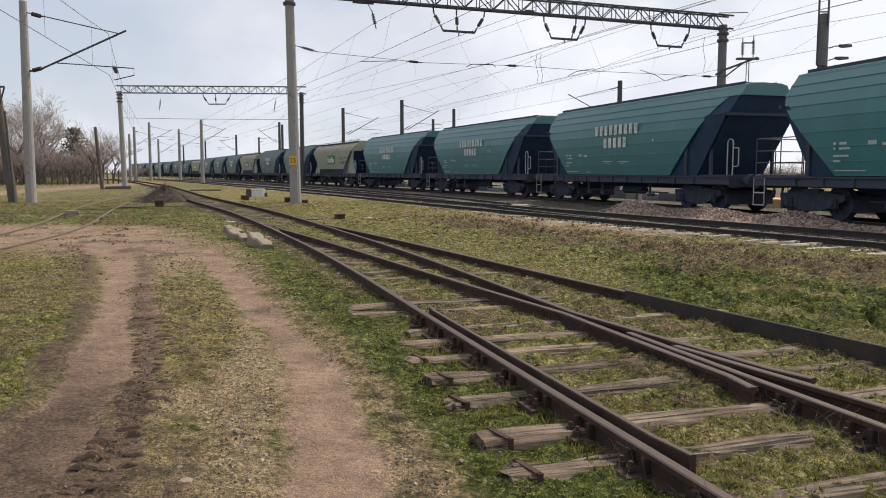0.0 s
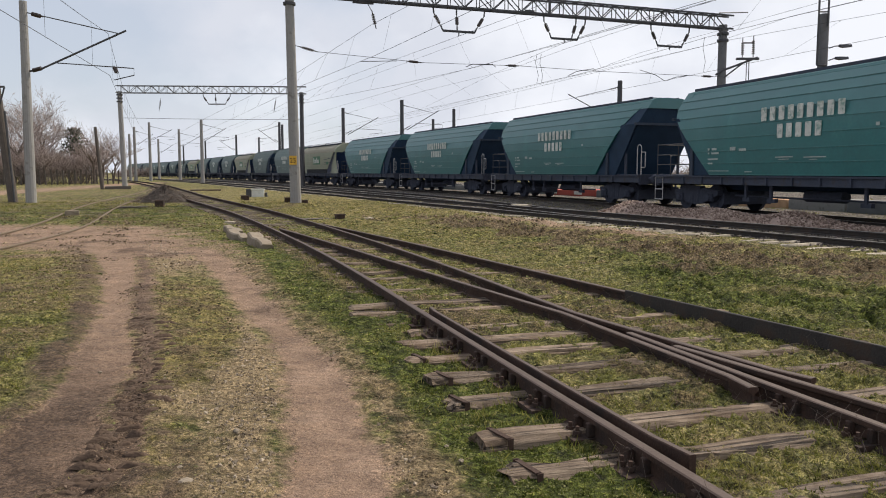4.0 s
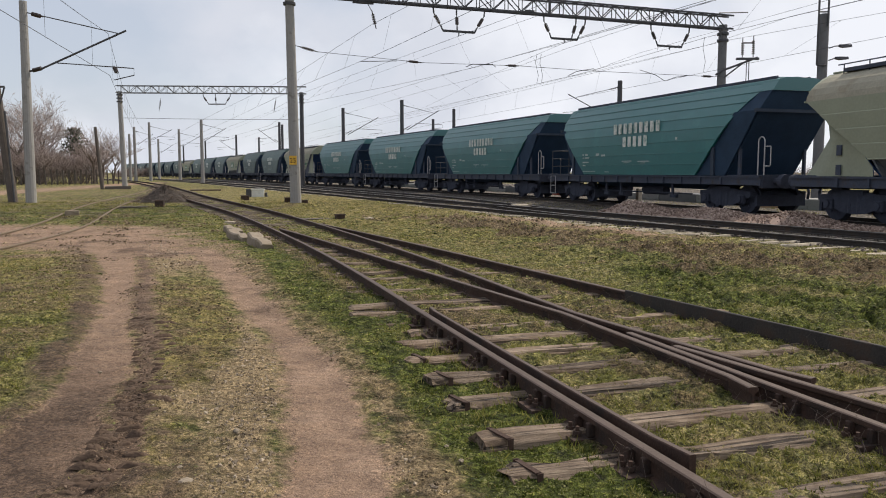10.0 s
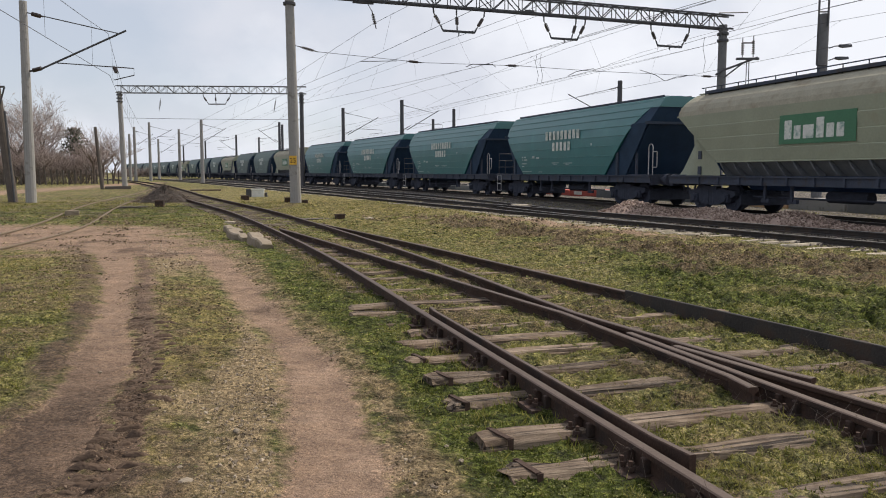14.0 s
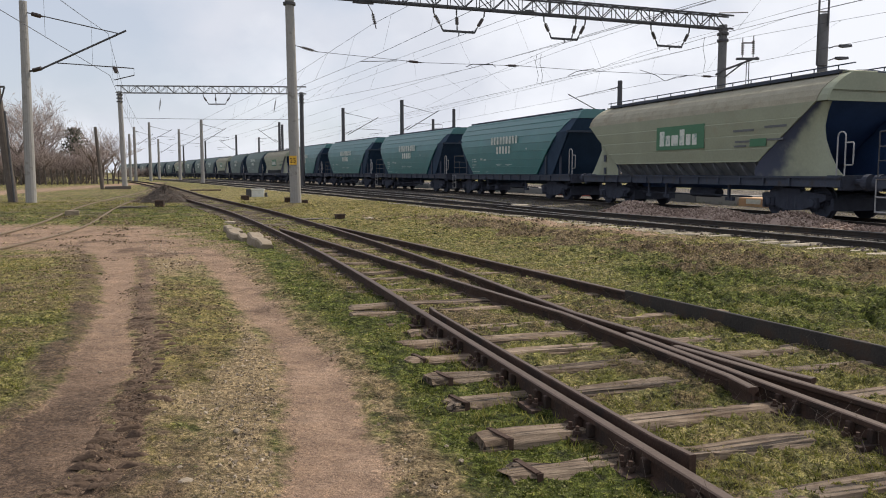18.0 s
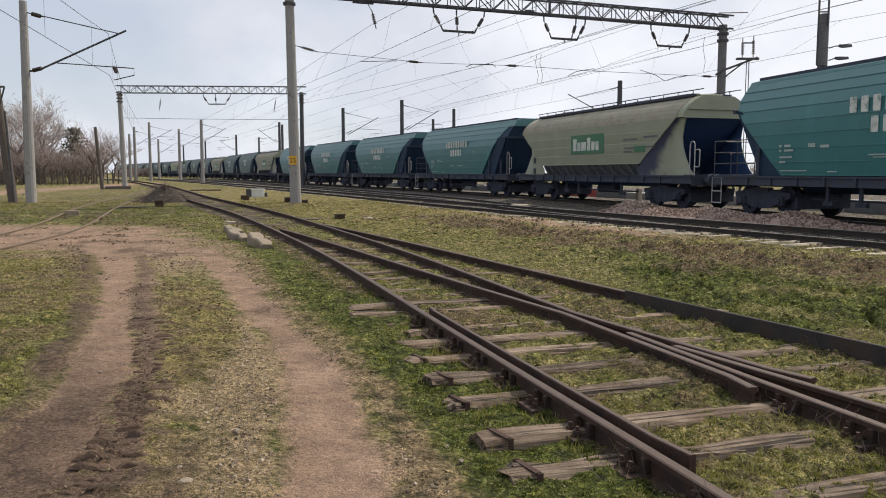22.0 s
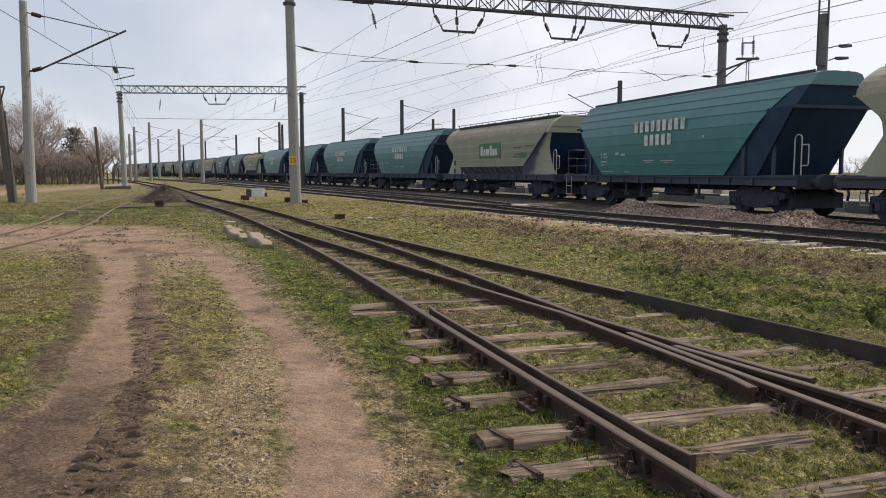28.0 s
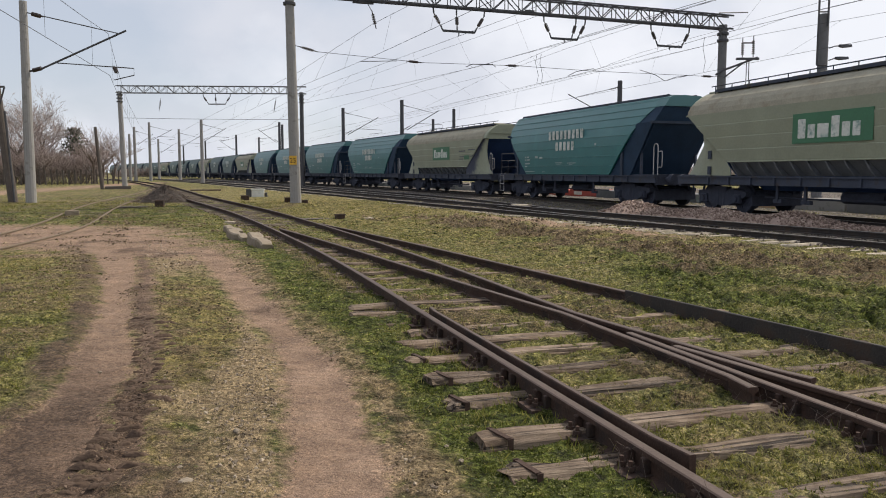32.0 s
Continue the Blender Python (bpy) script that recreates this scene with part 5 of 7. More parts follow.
def gantry(label, a, b, z, depth, group, steel=None, fall=0.0):
    """A lattice beam between two poles."""
    a, b = Vector((*a, 0)), Vector((*b, 0))
    L = (b - a).length
    t = thing("gantry_beam", label, "gantry", (a.x, a.y, z), group)
    t.matrix_world = pose(a.x, a.y, z, 0, math.degrees(math.asin(fall / L)), math.degrees(math.atan2(b.y - a.y, b.x - a.x)))
    n = max(10, int(L / 0.75))
    for y in (-0.22, 0.22):
        for h in (0.0, depth):
            bm = bmesh.new()
            box(bm, L / 2, y, h - 0.04, L + 1.0, 0.08, 0.08)
            part("chord", bm, steel or M_IRON, t)
        bm = bmesh.new()
        for k in range(n):
            x0, x1 = L * k / n, L * (k + 1) / n
            tube(bm, [(x0, y, 0 if k % 2 else depth), (x1, y, depth if k % 2 else 0)], 0.03, 4)
            tube(bm, [(x0, y, 0), (x0, y, depth)], 0.025, 4)
        part("lattice", bm, steel or M_IRON, t)
    bm = bmesh.new()
    for k in range(n + 1):
        box(bm, L * k / n, 0, depth - 0.03, 0.06, 0.44, 0.05)
        box(bm, L * k / n, 0, -0.03, 0.06, 0.44, 0.05)
    part("cross_ties", bm, steel or M_IRON, t)
    return t, L


def hanger(t, x, w, drop, legs=(-1, 1)):
    """Insulated hanger below a gantry with a spreader bar."""
    bm = bmesh.new()
    bar = w * 0.62
    tube(bm, [(x - bar, 0, -drop), (x + bar, 0, -drop)], 0.06, 6)
    for k in legs:
        tube(bm, [(x + k * w, 0, 0), (x + k * w * 0.98, 0, -drop * 0.3)], 0.04, 5)
        tube(bm, [(x + k * w * 0.7, 0, -drop * 0.8), (x + k * bar, 0, -drop)], 0.04, 5)
    tube(bm, [(x, 0, -drop), (x, 0, -drop - 0.2)], 0.03, 5)
    part("hanger", bm, M_IRON, t)
    for k in legs:
        bm = bmesh.new()
        insulator(bm, (x + k * w * 0.98, 0, -drop * 0.28), (x + k * w * 0.7, 0, -drop * 0.82), 0.085, 7)
        part("hanger_insulator", bm, M_INSUL, t)


def wire(name, pts, r=0.012, sag=0.0, label="thin dark overhead contact wire", group="overhead wires", n=10):
    bm = bmesh.new()
    for a, b in zip(pts, pts[1:]):
        a, b = Vector(a), Vector(b)
        tube(bm, [a.lerp(b, k / n) - Vector((0, 0, sag * 4 * (k / n) * (1 - k / n))) for k in range(n + 1)], r, 4)
    return tagged(part(name, bm, M_WIRE), label, "wire", group)


# ---- gantries and their poles ----
# Steel of the far gantry; distance haze is put into its lighter grey.
M_FARSTEEL = mat("hazed_grey_steel", (0.16, 0.16, 0.165), 0.6, 0.2, vary=0.2, scale=6, fine=40, bump=0.05)
P520, P1280 = (-7.0, 37.3), (15.6, 44.6)
near_left = concrete_pole("tall grey concrete gantry pole with a yellow plate", *P520, 10.15, 0.27, 0.20, collars=(9.52, 9.24), name="gantry_pole", group="gantry poles", lean=(-0.14, 0))
near_right = concrete_pole("grey concrete gantry pole with dark collars", *P1280, 9.6, 0.27, 0.23, collars=(9.1, 8.75), name="gantry_pole", group="gantry poles", material=M_CONC_DARK)
bm = bmesh.new()
box(bm, -0.05, -0.272, 2.06, 0.34, 0.02, 0.42)
plate = part("number_plate", bm, M_YELLOW, near_left, "yellow plate with a black pole number")
digits = bpy.data.curves.new("plate_number", "FONT")
digits.body, digits.size, digits.extrude, digits.align_x = "25", 0.30, 0.003, "CENTER"
lettering = new("plate_number", digits)
number = new("plate_number", bpy.data.meshes.new_from_object(lettering))
bpy.data.objects.remove(lettering)
number.data.materials.append(M_BLACK)
number.parent = plate
number.matrix_basis = pose(-0.05, -0.288, 2.16, 90, 0, 0)
beam1, LB1 = gantry("dark lattice gantry beam carrying insulated hangers", P520, P1280, 9.80, 0.72, "gantry beams", None, 0.26)
for x, w_, legs in ((8.2, 1.35, (-1, -0.1, 1)), (14.0, 1.2, (-1, 0.55, 1)), (20.35, 1.22, (-1, 1))):
    hanger(beam1, x, w_, 1.15, legs)
bm = bmesh.new()
box(bm, 3.35, 0, -0.16, 1.0, 0.12, 0.08)
tube(bm, [(3.55, 0, -0.12), (3.8, 0, -0.5)], 0.02, 5)
tube(bm, [(3.8, 0, -0.5), (4.0, 0, -1.3)], 0.02, 5)
part("hanger", bm, M_IRON, beam1)
part("hanger_insulator", (lambda q: (insulator(q, (3.78, 0, -0.45), (3.98, 0, -1.25), 0.08, 5), q)[1])(bmesh.new()), M_INSUL, beam1)
bm = bmesh.new()
box(bm, 13.0, -0.26, 0.0, 0.12, 0.06, 0.74)
box(bm, 11.9, -0.26, 0.02, 0.5, 0.05, 0.10)
part("splice_plate", bm, M_IRON, beam1)
bm = bmesh.new()
tube(bm, [(LB1 - 0.3, 0, 0.85), (LB1 + 1.6, 0, 1.02)], 0.03, 6)
part("earth_horn", bm, M_IRON, beam1)
# side bracket with two standing insulators on the right gantry pole
bm = bmesh.new()
tube(bm, [(-0.4, -0.2, 7.1), (0, -0.2, 7.35), (1.9, -0.2, 8.05)], 0.06, 6)
tube(bm, [(0, -0.2, 6.9), (1.1, -0.2, 7.75)], 0.045, 6)
box(bm, 1.35, -0.2, 7.92, 1.25, 0.16, 0.12)
part("switch_bracket", bm, M_IRON, near_right)
for x, top in ((1.05, 9.1), (1.65, 9.25)):
    bm = bmesh.new()
    insulator(bm, (x, -0.2, 7.95), (x, -0.2, top), 0.085, 7)
    part("post_insulator", bm, M_INSUL, near_right)
bm = bmesh.new()
tube(bm, [(1.05, -0.2, 8.85), (1.65, -0.2, 8.85)], 0.04, 6)
for x in (1.2, 1.34):
    tube(bm, [(x + 0.1, -0.2, 7.95), (x + 0.1, -0.2, 2.0)], 0.025, 5)
part("switch_rods", bm, M_IRON, near_right)

P215, P535 = (-33.2, 82.0), (-14.8, 83.0)
concrete_pole("grey concrete gantry pole with dark collars", *P215, 9.75, 0.27, 0.22, collars=(9.4, 9.05, 8.7), name="gantry_pole", group="gantry poles", lean=(-0.2, 0))
concrete_pole("dark concrete gantry pole with dark collars", *P535, 9.75, 0.24, 0.20, collars=(9.4, 9.05, 8.7), material=M_IRON, name="gantry_pole", group="gantry poles")
beam2, _ = gantry("lattice gantry beam over the station throat", P215, P535, 9.75, 0.72, "gantry beams", M_FARSTEEL)
hanger(beam2, 9.7, 1.4, 1.1, (-1, -0.1, 1))
for x in (4.0, 15.8):
    bm = bmesh.new()
    insulator(bm, (x, 0, -0.5), (x - 0.25, 0, -1.9), 0.075, 8)
    part("hanger_insulator", bm, M_INSUL, beam2)
wire("cross_span_wire", [(-33.4, 82.0, 7.2), (-15.0, 83.0, 7.1)], 0.025, 0.05, "thin cross wire between gantry poles")

# ---- catenary poles ----
pole55 = concrete_pole("grey concrete catenary pole with a long bracket", -19.8, 37.7, 9.45, 0.25, 0.17, lean=(0.08, 0))
for name_, pts, r, m_ in (("bracket_tube", [(0.15, 0, 6.45), (0.75, 0, 6.55), (4.8, 0.2, 8.38)], 0.045, M_IRON), ("top_tie", [(0.05, 0, 9.2), (0.5, 0, 9.12), (4.4, 0.2, 8.25)], 0.025, M_IRON),
                          ("steady_arm", [(1.5, 0, 6.85), (5.1, 0.2, 6.62), (5.1, 0.2, 6.30), (4.15, 0.2, 6.08)], 0.025, M_IRON)):
    part(name_, tube(bmesh.new(), pts, r, 6), m_, pole55)
for a, b in (((0.25, 0, 6.46), (0.95, 0, 6.64)), ((0.35, 0, 9.15), (1.0, 0, 8.97)), ((4.15, 0.2, 6.75), (4.3, 0.2, 6.35))):
    bm = bmesh.new()
    insulator(bm, a, b, 0.10, 6)
    part("insulator", bm, M_INSUL, pole55)
for px_, py_, h_, arm in ((-55.9, 140, 8.2, 0), (-50.3, 128, 8.75, 2.9), (-48.6, 130, 9.6, 3.6), (-59.8, 165, 8.35, 3.0), (-44.4, 132, 8.6, 3.4), (-33.3, 108, 8.6, 3.3)):
    t = concrete_pole("slim pale concrete catenary pole", px_ + 0.3, py_, h_, 0.27, 0.19)
    if arm:
        cantilever(t, (1, 0.3, 0), h_ - 2.6, arm, 1.0)
for px_, py_, h_, arm in ((-24.0, 116, 8.75, -3.2), (-24.8, 122, 8.75, 0), (-39.8, 152, 8.6, -3.4), (-37.3, 160, 8.5, 0), (-53.6, 178, 8.5, 0), (-65.8, 200, 8.2, 0), (-11.1, 88, 8.55, 3.9), (-4.1, 79, 8.6, 3.7), (1.26, 92, 8.75, 0), (-1.3, 104, 8.4, 0), (13.8, 62, 8.55, -4.0)):
    t = concrete_pole("dark catenary pole beyond the freight train", px_, py_, h_, 0.22, 0.18, material=M_IRON)
    if arm:
        cantilever(t, (arm, 0.2, 0), h_ - 2.7, abs(arm), 1.1)
lamp_pole = concrete_pole("concrete pole carrying lamps and a steel top frame", 19.03, 40, 9.3, 0.26, 0.23, material=M_CONC_DARK)
for x in (-0.42, 0.05):
    part("top_frame", tube(bmesh.new(), [(x, -0.3, 7.0 if x < 0 else 8.9), (x, -0.3, 11.6)], 0.05, 6), M_IRON, lamp_pole)
for z in (7.0, 9.6, 10.4, 11.5):
    part("frame_rung", tube(bmesh.new(), [(-0.42, -0.3, z), (0.05, -0.3, z)], 0.04, 6), M_IRON, lamp_pole)
for z, reach in ((7.95, 0.95), (7.35, 0.8)):
    bm = bmesh.new()
    tube(bm, [(0.2, -0.2, z - 0.1), (0.5, -0.2, z), (reach, -0.2, z + 0.03)], 0.03, 6)
    arm_ = part("lamp_arm", bm, M_IRON, lamp_pole)
    bm = bmesh.new()
    solid(bm, [[(x, -0.2 - wd, z - 0.07 + d), (x, -0.2 + wd, z - 0.07 + d), (x, -0.2 + wd * 0.6, z + 0.08), (x, -0.2 - wd * 0.6, z + 0.08)] for x, wd, d in ((reach - 0.25, 0.10, 0.04), (reach, 0.16, 0), (reach + 0.35, 0.12, 0.03))])
    part("lamp_head", bm, M_IRON, arm_)
concrete_pole("leaning grey wooden post", -28.6, 66.0, 5.2, 0.16, 0.12, lean=(-0.42, 0), material=M_WOODPOLE, name="wooden_pole", group="wooden poles")
leaner2 = concrete_pole("leaning wooden pole with a strut and bracket", -20.75, 37.9, 8.4, 0.22, 0.18, lean=(-0.85, 0), material=M_WOODPOLE, name="wooden_pole", group="wooden poles")
bm = bmesh.new()
tube(bm, [(0.16, -0.2, 0.2), (-0.10, -0.2, 4.6)], 0.05, 6)
part("strut", bm, M_IRON, leaner2)
bm = bmesh.new()
tube(bm, [(-1.2, -0.1, 5.75), (-0.1, -0.1, 5.75)], 0.05, 6)
tube(bm, [(-0.1, -0.1, 5.75), (-0.5, -0.1, 4.5)], 0.04, 6)
tube(bm, [(-1.2, -0.1, 5.75), (-0.7, -0.1, 4.5)], 0.04, 6)
part("bracket", bm, M_IRON, leaner2)


# ---- overhead wires ----
def catenary(pts, drop=1.35, sag=0.75, r=0.011, gap=6.5, start=0):
    """A contact wire and a sagging messenger wire above it, with droppers. pts: where the contact wire is held."""
    wire("contact_wire", pts, r, 0.04)
    top = wire("messenger_wire", [(x, y, z + drop) for x, y, z in pts], r, sag, "thin dark sagging messenger wire")
    for a, b in zip(pts, pts[1:]):
        a, b = Vector(a), Vector(b)
        n = int((b - a).length / gap)
        for k in range(n):
            f = (k + 0.5) / n
            p = a.lerp(b, f)
            if p.y < 8 or p.y > 90:
                continue
            h = drop - sag * 4 * f * (1 - f)
            part("dropper", tube(bmesh.new(), [p, p + Vector((0, 0, max(0.15, h)))], 0.006, 3), M_WIRE, top)


def strung(low, top, y_from=14, y_to=80, gap=5.5):
    """Droppers between a contact wire and the messenger wire above it."""
    wire("contact_wire", low, 0.009)
    m = wire("messenger_wire", top, 0.009, label="thin dark messenger wire above the track")
    (cx, cy, cz), (mx, my, mz) = np.array(low).T, np.array(top).T
    y = y_from
    while y < y_to:
        a = [float(np.interp(y, cy, q)) for q in (cx, cz)]
        b = [float(np.interp(y, my, q)) for q in (mx, mz)]
        if b[1] - a[1] > 0.3:
            part("dropper", tube(bmesh.new(), [(a[0], y, a[1]), (b[0], y, b[1])], 0.005, 3), M_WIRE, m)
        y += gap


strung([(15.0, -8, 7.0), (0.42, 28.3, 7.0), (-3.12, 37.0, 7.0), (-8.74, 49.6, 7.0), (-24, 84, 6.5), (-46, 134, 6.2)],
       [(15.4, -8, 9.1), (5.6, 16, 8.5), (-1.54, 34.1, 8.6), (-3.4, 38.6, 8.7), (-9.95, 54.8, 8.45), (-24, 84, 7.9), (-46, 134, 7.6)])
strung([(22, -8, 7.0), (5.07, 33.2, 7.0), (1.69, 41.2, 7.0), (-3.03, 49.6, 7.0), (-10.76, 62, 7.0), (-18.5, 84, 6.5), (-41, 134, 6.2)],
       [(21.5, -8, 9.0), (3.26, 35.9, 8.6), (-0.73, 44.8, 8.6), (-12.1, 69.7, 8.6), (-18.5, 84, 7.9), (-41, 134, 7.6)])
strung([(27, -8, 7.0), (12.24, 27.7, 7.0), (10.65, 32.0, 7.0), (7.6, 44.0, 7.0), (3.72, 54.5, 7.0), (-4.41, 75.4, 7.0), (-15.9, 100, 6.8), (-33, 140, 6.2)],
       [(30, -8, 9.0), (6.63, 43.5, 8.6), (-0.67, 59.3, 8.6), (-12.8, 88.9, 8.6), (-35, 138, 7.6)])
strung([(34, -6, 6.8), (17.05, 30.8, 6.8), (15.27, 36.2, 6.8), (12.1, 47.2, 6.8), (-3, 86, 6.4), (-24, 144, 6.2)],
       [(38, -6, 8.8), (18.9, 34.3, 8.4), (14.7, 41.5, 8.4), (-3, 86, 7.6), (-24, 144, 7.4)])
for pts in ([(24, -8, 8.9), (4.4, 37.7, 8.9), (0, 47.6, 8.9), (-14.3, 81.2, 8.9), (-38, 134, 8)], [(27, -8, 8.2), (6.23, 40.8, 8.2), (3.6, 52.8, 8.2), (-2.45, 83.9, 8.2), (-25, 144, 7.5)],
            [(21, -8, 7.6), (5.97, 39.1, 7.6), (3.86, 47, 7.6), (-1.38, 58.9, 7.6), (-9.1, 79.1, 7.6), (-33, 140, 7)], [(30, -6, 8.0), (14.35, 33.1, 8.0), (13.4, 40.4, 8.0), (9.6, 50.9, 8.0), (-5, 86, 7.4), (-25, 144, 7)],
            [(28, -6, 8.8), (12.9, 42.4, 8.6), (11.6, 47.1, 8.6), (10.4, 55.1, 8.6), (-5, 90, 7.9)]):
    wire("feeder_wire", pts, 0.007, 0.0, "thin dark feeder wire overhead")
catenary([(-5.0, -12.0, 6.3), (-15.9, 38.0, 6.2), (-33.0, 84.0, 6.3), (-48, 128, 6.2)], 1.95, 0.5)
A_, B_ = Vector((-7.1, 37.2, 0)), Vector((16.0, 44.5, 0))
SPAN = ((0.006, 7.5), (0.052, 7.24), (0.208, 7.03), (0.261, 6.95), (0.475, 7.0), (0.65, 6.9), (0.956, 6.88), (1.0, 6.9))


def on_span(f, z=None):
    """A point of the cross span, f from one gantry pole to the other."""
    c = A_.lerp(B_, f)
    c.z = float(np.interp(f, *np.array(SPAN).T)) if z is None else z
    return c


span = wire("cross_span_wire", [on_span(f) for f, z in SPAN], 0.014, 0.0, "thin cross wire between gantry poles")
for f0, f1 in ((0.014, 0.052), (0.23, 0.261), (0.445, 0.475), (0.924, 0.956)):
    bm = bmesh.new()
    insulator(bm, on_span(f0), on_span(f1), 0.062, 8)
    part("span_insulator", bm, M_INSUL, span)
for arm in (((0.136, 6.88), (0.21, 6.98), (0.21, 7.09)), ((0.357, 6.83), (0.37, 6.98), (0.416, 7.02), (0.422, 6.89)),
            ((0.589, 6.59), (0.609, 6.84), (0.65, 7.02), (0.657, 6.88)), ((0.764, 7.07), (0.805, 6.84), (0.83, 6.53)),
            ((0.834, 6.56), (0.856, 6.76), (0.89, 6.88))):
    part("registration_arm", tube(bmesh.new(), [on_span(f, z) for f, z in arm], 0.018, 5), M_IRON, span)
for f, z0, z1 in ((0.516, 6.1, 7.64), (0.526, 6.1, 7.64), (0.93, 7.1, 9.0)):
    pts = [on_span(f + df, z0 + (z1 - z0) * k) for df, k in ((0, 0), (0.004, 0.3), (-0.003, 0.7), (0, 1))]
    part("jumper", tube(bmesh.new(), pts, 0.012, 4), M_WIRE, span)


# ---- low platform and ballast heap beyond the main track ----
def platform():
    t = thing("low_platform", "low crumbling platform edge with faded painted slabs", "platform", kind="structure")
    s, k = -34.0, 0
    tones = [M_CONC, M_CONC_DARK, M_CONC, M_CONC_DARK]
    while s < 60:
        x0, y0, h0 = on_train_line(s + 1.5, 5.6)
        m = M_RED if 7.5 < s < 13 else M_ORANGE if (-9.5 < s < -6 or -27 < s < -20) else tones[k % 4]
        bm = bmesh.new()
        box(bm, 0, 0, 0, 2.95, 1.6, 0.50 if k % 3 else 0.44, bevel=0.03)
        ob = part("edge_slab", bm, m, t)
        ob.matrix_basis = pose(x0, y0, 0.05, 0, 0, math.degrees(h0) + 90)
        if m is M_RED or m is M_ORANGE:
            part("white_stripe", box(bmesh.new(), 0.5, 0.81, 0.18, 0.9, 0.02, 0.2), M_WHITE, ob)
        s += 3.0
        k += 1


platform()
for px_, py_ in ((7.9, 36.5), (12.6, 33.4)):
    post = tagged(part("concrete_post", box(bmesh.new(), 0, 0, 0, 0.22, 0.22, 0.75, bevel=0.03), M_CONC_LIGHT), "short pale concrete post beside the track", "post", "concrete posts")
    post.matrix_world = pose(px_ + 1.2, py_, 0.1, 0, 2, 18)


def scatter_stones(name, label, material, places, kind="stuff", category="stones", flat=1.0):
    """Many small angular stones in one mesh; places: (x, y, z, size)."""
    rnd = random.Random(len(places))
    verts, faces = [], []
    tri = ((0, 1, 4), (1, 2, 4), (2, 3, 4), (3, 0, 4), (1, 0, 5), (2, 1, 5), (3, 2, 5), (0, 3, 5))
    for x, y, z, r in places:
        q = Euler((rnd.uniform(0, 6), rnd.uniform(0, 6), rnd.uniform(0, 6))).to_matrix()
        i = len(verts)
        for d in ((1, 0, 0), (0, 1, 0), (-1, 0, 0), (0, -1, 0), (0, 0, 1), (0, 0, -1)):
            k = r * rnd.uniform(0.65, 1.2)
            p = q @ (Vector(d) * k + Vector((rnd.uniform(-0.3, 0.3), rnd.uniform(-0.3, 0.3), rnd.uniform(-0.3, 0.3))) * r)
            verts.append((p.x + x, p.y + y, p.z * flat + z))
        faces += [tuple(i + a for a in f) for f in tri]
    me = bpy.data.meshes.new(name)
    me.from_pydata(verts, [], faces)
    me.materials.append(material)
    return tagged(new(name, me), label, category, kind=kind)


def island_material(name, stops, rough=0.9, thin=False, clumps=0.0):
    """Colour picked piece by piece along a ramp."""
    m = bpy.data.materials.new(name)
    m.use_nodes = True
    ns, ln = m.node_tree.nodes, m.node_tree.links
    b = ns["Principled BSDF"]
    g = ns.new("ShaderNodeNewGeometry")
    r = ns.new("ShaderNodeValToRGB")
    e = r.color_ramp.elements
    while len(e) < len(stops):
        e.new(0.5)
    for k, (p, c) in zip(e, stops):
        k.position, k.color = p, (*c, 1)
    n = ns.new("ShaderNodeTexNoise")
    n.inputs["Scale"].default_value, n.inputs["Detail"].default_value = 0.9, 4.0
    ln.new(g.outputs["Position"], n.inputs["Vector"])
    a = ns.new("ShaderNodeMath")
    a.operation = "MULTIPLY_ADD"
    a.inputs[1].default_value = 0.9
    ln.new(n.outputs["Fac"], a.inputs[0])
    if clumps:
        c = ns.new("ShaderNodeTexNoise")
        c.inputs["Scale"].default_value, c.inputs["Detail"].default_value = clumps, 3.0
        ln.new(g.outputs["Position"], c.inputs["Vector"])
        d = ns.new("ShaderNodeMath")
        d.operation = "MULTIPLY_ADD"
        d.inputs[1].default_value, d.inputs[2].default_value = 2.7, -0.85
        ln.new(c.outputs["Fac"], d.inputs[0])
        av = ns.new("ShaderNodeMix")
        av.inputs[0].default_value = 0.65
        ln.new(n.outputs["Fac"], av.inputs[2])
        ln.new(d.outputs[0], av.inputs[3])
        ln.new(av.outputs[0], a.inputs[0])
    s = ns.new("ShaderNodeMath")
    s.operation = "MULTIPLY_ADD"
    s.inputs[1].default_value, s.inputs[2].default_value = (0.3, -0.12) if clumps else (0.6, -0.28)
    ln.new(g.outputs["Random Per Island"], s.inputs[0])
    ln.new(s.outputs[0], a.inputs[2])
    ln.new(a.outputs[0], r.inputs[0])
    ln.new(r.outputs[0], b.inputs["Base Color"])
    b.inputs["Roughness"].default_value = rough
    b.inputs["Specular IOR Level"].default_value = 0.25
    if thin:
        tr, mx = ns.new("ShaderNodeBsdfTranslucent"), ns.new("ShaderNodeMixShader")
        mx.inputs[0].default_value = 0.5
        ln.new(r.outputs[0], tr.inputs[0])
        ln.new(b.outputs[0], mx.inputs[1])
        ln.new(tr.outputs[0], mx.inputs[2])
        ln.new(mx.outputs[0], ns["Material Output"].inputs[0])
    return m


